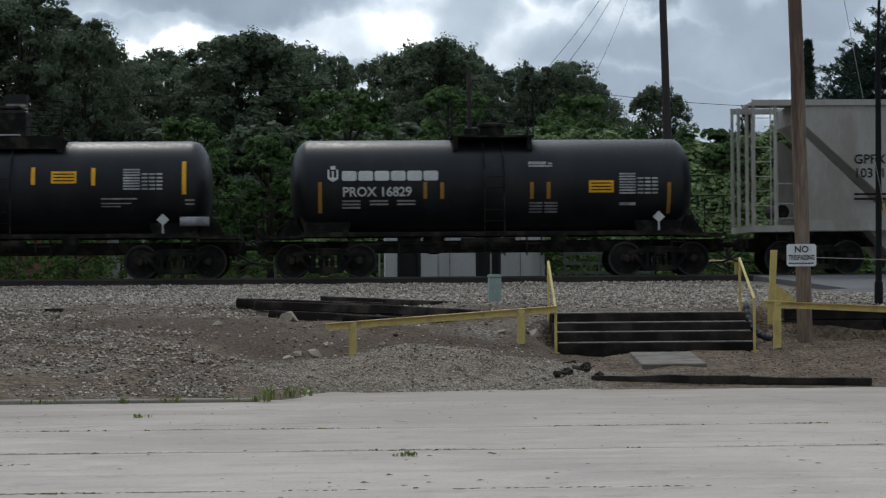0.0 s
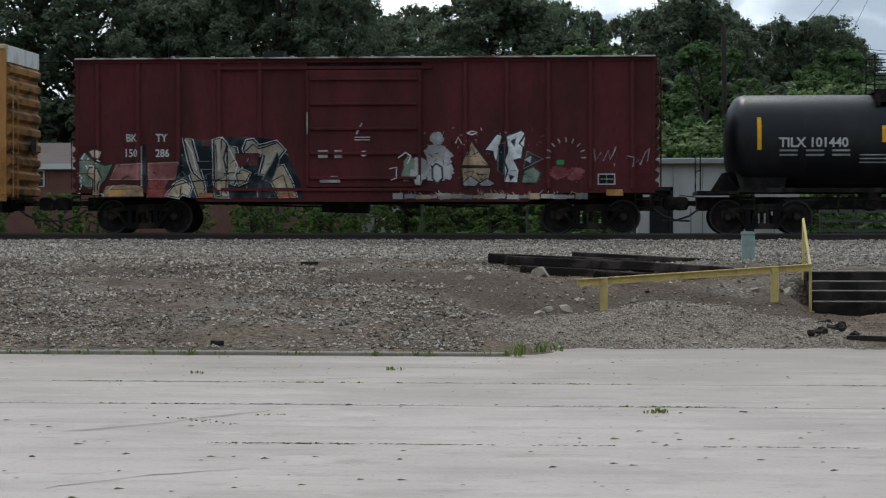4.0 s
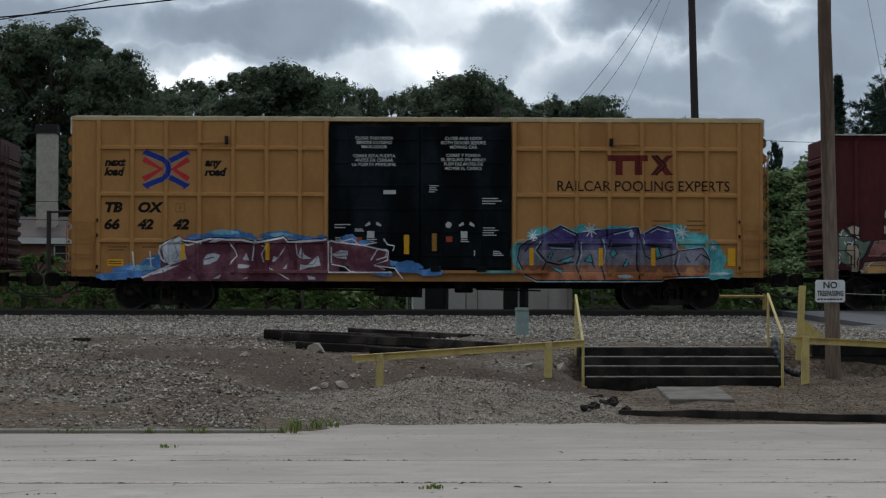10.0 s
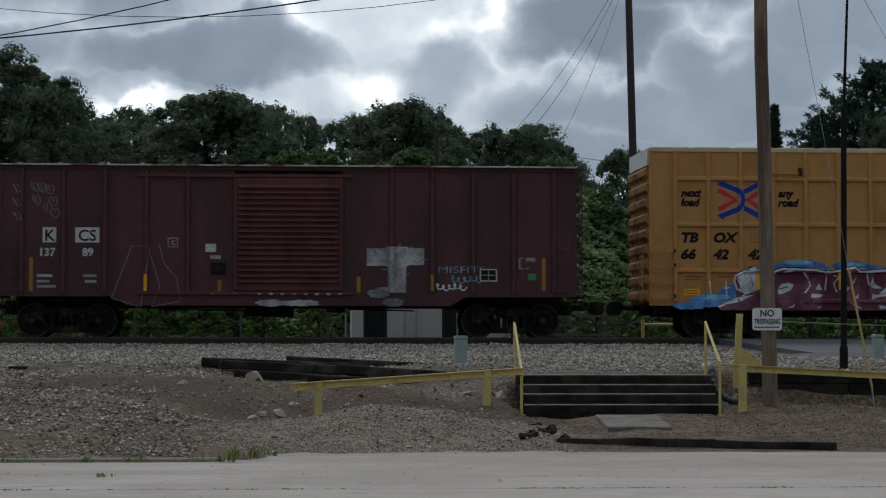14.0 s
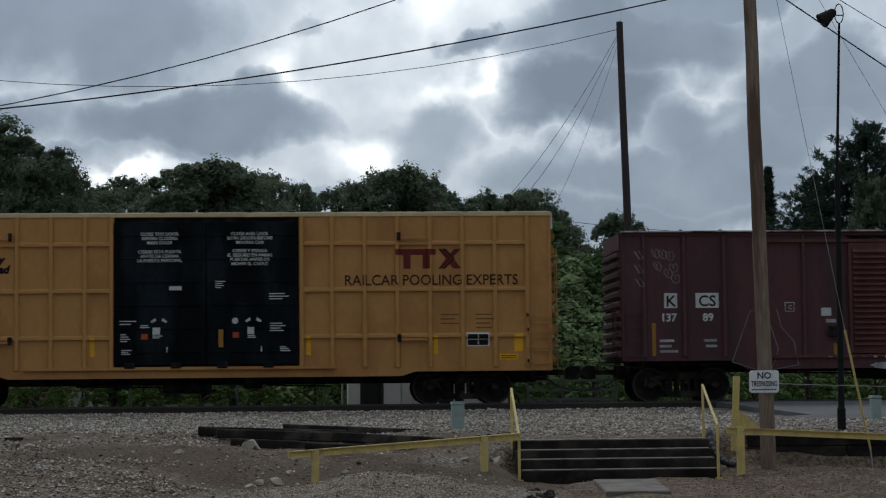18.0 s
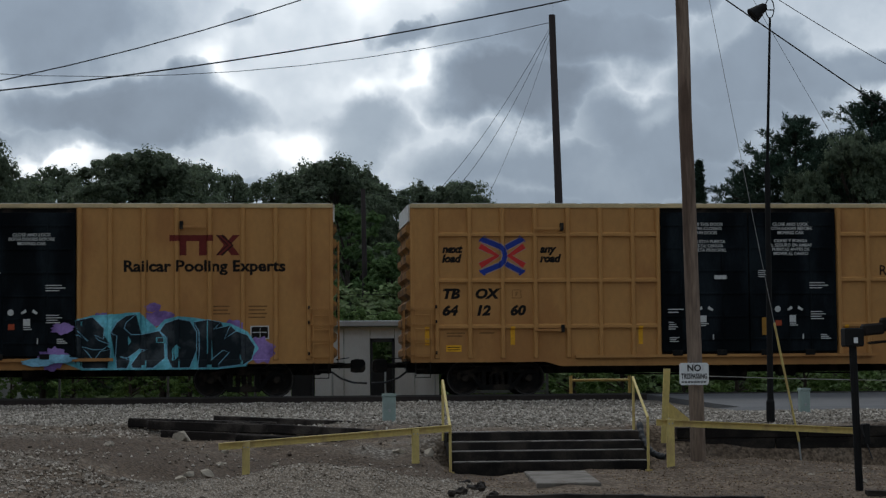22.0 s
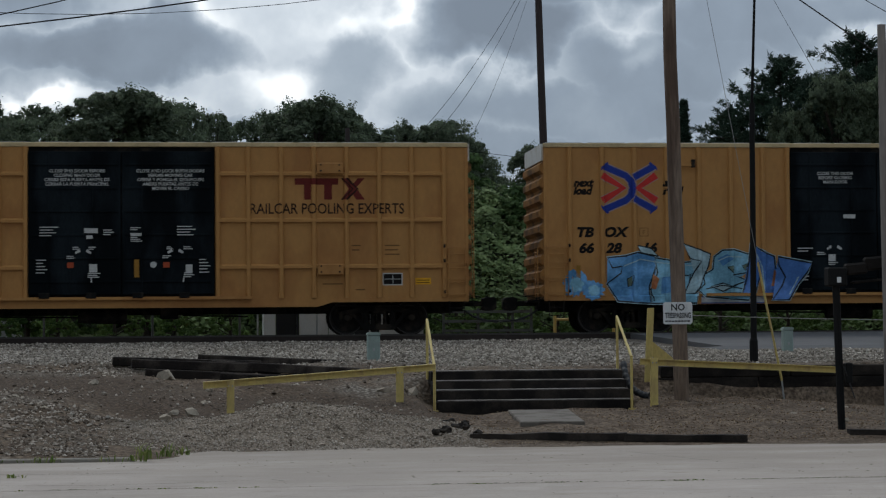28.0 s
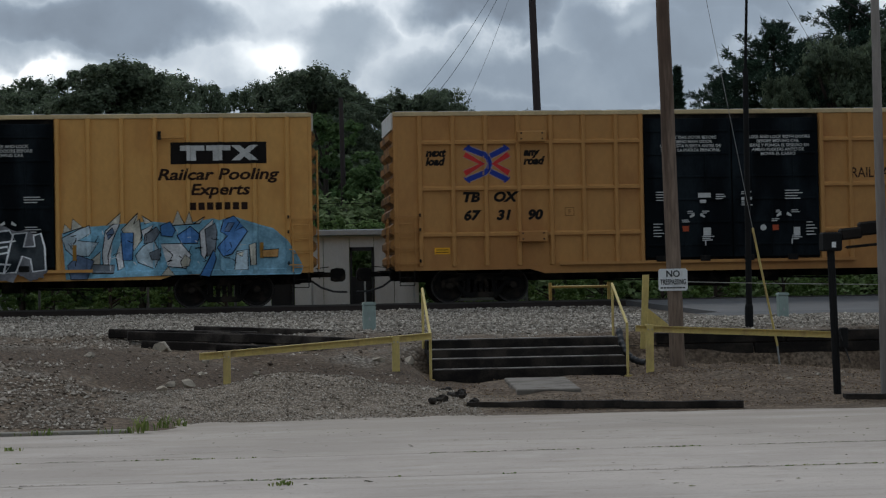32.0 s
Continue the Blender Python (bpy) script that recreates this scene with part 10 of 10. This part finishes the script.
def broad_tree(seed, height, radius, material, name="tree", label="dark green broadleaf tree", low=0.22, lobes=70, clumps=22, per=30, size=0.088):
    """Trunk, limbs and a crown whose lobes fill a rounded, uneven dome."""
    rng_ = random.Random(seed)
    t = thing(name, label, "tree", group="trees behind the track")
    ls = []
    for k in range(lobes):
        f = (k + 0.5) / lobes
        z = height * (low + (0.92 - low) * f)
        env = radius * (math.sin(math.pi * min(1, 0.20 + 0.74 * (f ** 0.9))) ** 0.55)
        a, q = k * 2.4 + rng_.uniform(-0.5, 0.5), math.sqrt(rng_.uniform(0.30, 1.15))
        swell = 1 + 0.15 * math.sin(2 * a + seed) + 0.12 * math.sin(3 * a + 0.9 * z + seed)
        rr = radius * rng_.uniform(0.17, 0.33)
        ls.append((env * q * swell * math.cos(a) * 0.80, env * q * swell * math.sin(a) * 0.80, min(z * (1 + 0.05 * math.sin(3 * a + seed)), height - rr * 0.95), rr))
    for k in range(max(4, lobes // 9)):    # uneven tops
        a, rr = rng_.uniform(0, 6.28), radius * rng_.uniform(0.10, 0.22)
        q = radius * rng_.uniform(0.1, 0.6)
        ls.append((q * math.cos(a), q * math.sin(a), height * (1 - 0.10 * (q / radius) ** 2) - rr * 0.9 - rng_.uniform(0, 0.06) * height, rr))
    me = leaf_mesh("crown", ls, clumps, per, size, seed, (0, 0, height * (low + 0.8) / 2))
    link("crown", me, material, t)
    bm = bmesh.new()
    rod(bm, (0, 0, -0.4), (0.1, 0, height * 0.45), 0.26 * radius / 3, 0.16 * radius / 3, sides=10)
    rod(bm, (0.1, 0, height * 0.45), (0.0, 0.1, height * 0.85), 0.16 * radius / 3, 0.05, sides=8)
    part("trunk", bm, BARK, t, smooth=60)
    for x, y, z, r in ls[::3]:
        bm = bmesh.new()
        rod(bm, (0.08, 0, max(height * 0.22, z - height * 0.2)), (x * 0.85, y * 0.85, z), 0.085 * radius / 3, 0.03, sides=6)
        part("limb", bm, BARK, t)
    return t


def conifer(seed, height, radius, name="conifer", label="dark ragged pine with spreading boughs", tiers=26, narrow=False):
    rng_ = np.random.default_rng(seed)
    t = thing(name, label, "tree", group="conifers")
    spots, ways, bough = [], [], []
    for k in range(tiers):
        f = k / tiers
        z0 = height * (0.10 + 0.87 * f)
        reach = radius * (min(1.0, ((1 - f) / 0.42) ** 0.75) if not narrow else (1 - f) ** 1.25 + 0.04)
        for a in rng_.uniform(0, 6.28, 11 if not narrow else 7):
            L = reach * rng_.uniform(0.5, 1.12)
            dx, dy, rise = math.cos(a), math.sin(a), (rng_.uniform(0.0, 0.38) if not narrow else 1.1)
            bough.append(((0, 0, z0), (dx * L * 0.85, dy * L * 0.85, z0 + rise * L * 0.8)))
            for s in np.arange(0.25 if L > 1 else 0.1, 1.0, 0.22 / max(L, 0.3)):
                side = rng_.normal(0, 0.26 * (1.05 - s) * min(L, 1.6) + 0.05)
                spots.append((dx * L * s - dy * side, dy * L * s + dx * side, z0 + rise * L * s + 0.10 * L * s * s + rng_.normal(0, 0.06)))
                ways.append((dx, dy, 0.45))
    p, w = np.array(spots), np.array(ways)
    per = 40
    p, w = np.repeat(p, per, 0), np.repeat(w, per, 0)
    n_ = len(p)
    g = w * 0.7 + rng_.normal(0, 0.55, (n_, 3))
    g /= np.linalg.norm(g, axis=1, keepdims=True)
    u = np.cross(g, rng_.normal(size=(n_, 3)))
    u /= np.linalg.norm(u, axis=1, keepdims=True)
    lo = p + rng_.normal(0, 0.07, (n_, 3))
    long_, wide = rng_.uniform(0.10, 0.24, (n_, 1)), rng_.uniform(0.014, 0.034, (n_, 1))
    v = np.stack([lo - u * wide, lo + u * wide, lo + g * long_], 1)
    me = bpy.data.meshes.new("foliage")
    me.from_pydata(v.reshape(-1, 3).tolist(), [], np.arange(3 * n_).reshape(n_, 3).tolist())
    tagged(link("foliage", me, NEEDLE, t), kind="stuff")
    bm = bmesh.new()
    rod(bm, (0, 0, -0.4), (0, 0, height * 0.97), 0.18, 0.03, sides=9)
    part("trunk", bm, BARK, t)
    if not narrow:
        for p0, p1 in bough[::5]:
            bm = bmesh.new()
            rod(bm, p0, p1, 0.035, 0.012, sides=5)
            part("bough", bm, BARK, t)
    return t


BROAD = [broad_tree(s, 12.0, 3.9, LEAF) for s in (101, 102, 103, 104)]
LIGHT = [broad_tree(s, 7.0, 2.1, LEAF_LIGHT, "small_tree", "light green young tree", 0.12, 40, 13, 30, 0.085) for s in (111, 112)]
SHRUB = [broad_tree(s, 2.6, 1.5, LEAF_BRIGHT, "bush", "light green bush beside the track", 0.15, 22, 12, 26, 0.06) for s in (121, 122)]
DARK_SHRUB = broad_tree(131, 5.0, 2.6, LEAF, "understorey_bush", "dense dark undergrowth below the trees", 0.1, 34, 12, 30, 0.12)
FIR = [conifer(s, 12.0, 3.7) for s in (141, 142)]
CYPRESS = conifer(151, 12.0, 1.45, "narrow_conifer", "narrow upright dark green conifer", 44, True)
# the first of each kind stands in its own place
STANDS = [(BROAD, [(-24.5, 95, 15.3, 1.15), (-19.7, 92, 12.3, 0.95), (-17.4, 97, 13.2, 1.0), (-14.7, 92, 14.3, 1.0), (-11.6, 90, 12.9, 0.75), (-9.6, 104, 13.0, 0.8), (-4.9, 95, 12.75, 1.15), (-2.4, 101, 12.9, 0.7), (-0.6, 107, 13.0, 0.6),
                   (1.9, 100, 12.3, 0.65), (4.4, 95, 12.45, 0.95), (8.4, 104, 12.1, 0.7), (10.5, 98, 11.75, 0.85), (15.4, 100, 10.7, 0.8), (-7.6, 108, 12.6, 0.8), (-28, 98, 15.5, 1.2), (-33, 95, 15.0, 1.2), (-38, 96, 16, 1.2), (6.6, 103, 11.9, 0.6),
                   (-7.0, 98, 11.6, 0.9), (-21.8, 100, 13.8, 1.0), (30, 92, 13.5, 1.1), (35, 95, 14.5, 1.2), (27.2, 86, 11.5, 1.0), (24.5, 84, 9.6, 0.9), (12.9, 110, 11.0, 0.7), (-10.6, 100, 12.0, 1.0), (6.0, 106, 11.7, 0.8), (12.6, 104, 11.3, 0.8), (-16.2, 95, 14.5, 1.0), (-12.3, 96, 13.4, 0.6), (-20.6, 96, 13.3, 1.0), (-3.4, 95, 12.7, 0.9), (3.4, 97, 12.5, 0.8), (5.4, 97, 12.2, 0.7), (9.6, 96, 11.5, 0.8), (23.9, 77, 11.5, 0.62), (26.2, 77.5, 11.9, 0.62), (21.8, 77, 10.0, 0.5), (28.6, 78, 12.6, 0.75), (31.5, 79, 13.0, 0.8)], 12.0),
          (LIGHT, [(-0.1, 74.5, 8.2, 1.15), (-5.8, 76, 7.3, 1.1), (-3.0, 78, 6.8, 1.1), (8.4, 78, 7.3, 1.2), (13.2, 76, 6.9, 1.2), (2.6, 78, 6.7, 1.1), (5.6, 77, 6.6, 1.1), (11.0, 80, 7.2, 1.1), (15.5, 79, 6.8, 1.2), (17.6, 78, 7.0, 1.1), (-7.4, 77, 6.0, 1.0), (20, 76, 6.2, 1.1), (10.2, 75, 6.4, 1.2), (6.9, 74.5, 6.0, 1.2), (14.4, 74.5, 6.2, 1.2), (4.2, 82, 9.0, 1.0), (9.6, 86, 9.0, 1.1)], 7.0),
          ([DARK_SHRUB], [(-30, 92, 7.5, 1.2), (-25, 92, 7.5, 1.2), (-20, 90, 8, 1.2), (-16, 89, 8, 1.2), (-12, 92, 8, 1.2), (-8, 91, 8, 1.2), (-4, 90, 8, 1.2), (0, 92, 8, 1.2), (4, 90, 8, 1.2), (8, 92, 8, 1.2), (12, 91, 7.5, 1.2), (16, 92, 7.5, 1.2), (20, 90, 7, 1.2), (25, 88, 7, 1.2),
                          (-35, 92, 8, 1.2), (-40, 92, 8, 1.2), (-6, 98, 9, 1.3), (-1, 99, 9, 1.3), (5, 99, 9, 1.3), (10, 99, 9, 1.3), (-11, 98, 9, 1.3), (-17, 98, 9, 1.3), (-23, 98, 9, 1.3)], 5.0),
          (SHRUB, [(-15.5, 64, 2.6, 1), (-13.2, 65, 2.4, 1.1), (-11.0, 64, 2.5, 1.1), (-8.6, 65, 2.9, 1.1), (-7.0, 63.5, 2.3, 1.0), (-5.2, 64.5, 2.6, 1.1), (-3.4, 64, 2.5, 1.1), (-1.6, 65, 2.7, 1.1), (0.1, 64, 2.4, 1.0), (7.4, 66, 2.9, 1.1), (9.0, 65, 2.4, 1.0), (10.8, 66, 2.6, 1.1), (12.6, 67, 2.8, 1.1), (14.5, 66, 2.6, 1.1),
                   (16.5, 67, 2.7, 1.1), (18.5, 66, 2.6, 1.1), (20.5, 67, 2.7, 1.1), (22.5, 66, 2.6, 1.1), (-17.5, 65, 2.7, 1.1), (-20, 65, 2.7, 1.1), (3.4, 70, 4.4, 1.0), (5.4, 70.5, 4.3, 1.0), (-10.3, 74, 3.3, 1.0), (-12.5, 75, 3.4, 1.0), (-23, 66, 2.8, 1.1)], 2.6),
          (FIR, [(22.3, 80, 12.9, 1.0), (25.8, 81, 14.1, 0.95), (29.4, 83, 14.4, 1.0), (18.9, 96, 9.6, 0.4), (20.9, 82.5, 11.0, 0.8), (33, 86, 15.0, 1.0)], 12.0),
          ([CYPRESS], [(21.75, 95, 12.7, 1.0)], 12.0)]
for protos, spots, height in STANDS:
    for k, (x, y, top, widen) in enumerate(spots):
        proto = protos[k % len(protos)]
        if k < len(protos):
            z = float(ground_z(np.array([x]), np.array([float(y)]))[0])
            f = (top - z) / height
            proto.matrix_world = Matrix.Translation((x, y, z)) @ Matrix.Diagonal((f * widen, f * widen, f, 1))
        else:
            z = float(ground_z(np.array([x]), np.array([float(y)]))[0])
            f = (top - z) / height
            twin = copy_thing(proto, Matrix.Identity(4))
            twin.matrix_world = Matrix.Translation((x, y, z)) @ Matrix.Rotation(random.uniform(0, 6.28), 4, "Z") @ Matrix.Diagonal((f * widen, f * widen, f, 1))

# the vine-grown slope: a bank of earth under a mat of leaves
def vine_top(x, f):
    top = 5.3 + 1.1 * np.clip((x - 4) / 4, 0, 1) + 0.35 * np.sin(x * 0.8 + 1) + 0.25 * np.sin(x * 2.1)
    return 1.0 + (top - 1.0) * f ** 0.8 + 0.28 * np.sin(x * 3.1 + f * 13.8) * np.cos(f * 22.2 - x)


xs, fs = np.linspace(-1.5, 27, 96), np.linspace(0, 1, 24)
XX, FF = np.meshgrid(xs, fs)
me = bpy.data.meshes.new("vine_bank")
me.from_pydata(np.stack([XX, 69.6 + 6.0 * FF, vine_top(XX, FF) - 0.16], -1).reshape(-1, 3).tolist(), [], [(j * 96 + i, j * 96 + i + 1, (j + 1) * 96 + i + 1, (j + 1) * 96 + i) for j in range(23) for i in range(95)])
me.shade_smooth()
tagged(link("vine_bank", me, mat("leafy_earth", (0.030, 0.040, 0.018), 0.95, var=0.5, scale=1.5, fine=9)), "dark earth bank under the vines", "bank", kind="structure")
rng = np.random.default_rng(77)
k = 62000
x, f = rng.uniform(-1.5, 27, k), rng.uniform(0, 1, k)
p = np.stack([x, 69.5 + 6.0 * f, vine_top(x, f) + rng.normal(0, 0.10, k)], 1)
up = np.array((0, -0.45, 0.9)) + rng.normal(0, 0.42, (k, 3))
up /= np.linalg.norm(up, axis=1, keepdims=True)
u = np.cross(up, rng.normal(size=(k, 3)))
u /= np.linalg.norm(u, axis=1, keepdims=True)
w = np.cross(up, u)
s = rng.uniform(0.05, 0.13, k)[:, None]
vs = np.stack([p - u * s, p - w * s * 0.8, p + u * s, p + w * s * 0.8], 1)
me = bpy.data.meshes.new("vine_slope")
me.from_pydata(vs.reshape(-1, 3).tolist(), [], np.arange(4 * k).reshape(k, 4).tolist())
tagged(link("vine_slope", me, LEAF_VINE), "bank overgrown with pale green vines", "vines", kind="stuff")


def motions():
    """The train rolls by; every wheelset turns with it."""
    ts = np.array([t for t, s in TRAIN])
    ss = np.array([s for t, s in TRAIN])
    for car, offset in TRAIN_CARS:
        walk(car, [(t, pose(s + offset, TRACK_Y, RAIL_Z)) for t, s in TRAIN])
    beat = [k * 4 / 30 for k in range(241)]
    gone = np.interp(beat, ts, ss)
    for w, x in [(w, w.location.x) for car, offset in TRAIN_CARS for w in car.children if w.name.startswith("wheelset")]:
        walk(w, [(t, pose(x, 0, R_WHEEL, 0, math.degrees((s - ss[0]) / R_WHEEL) % 360, 0)) for t, s in zip(beat, gone)])


motions()
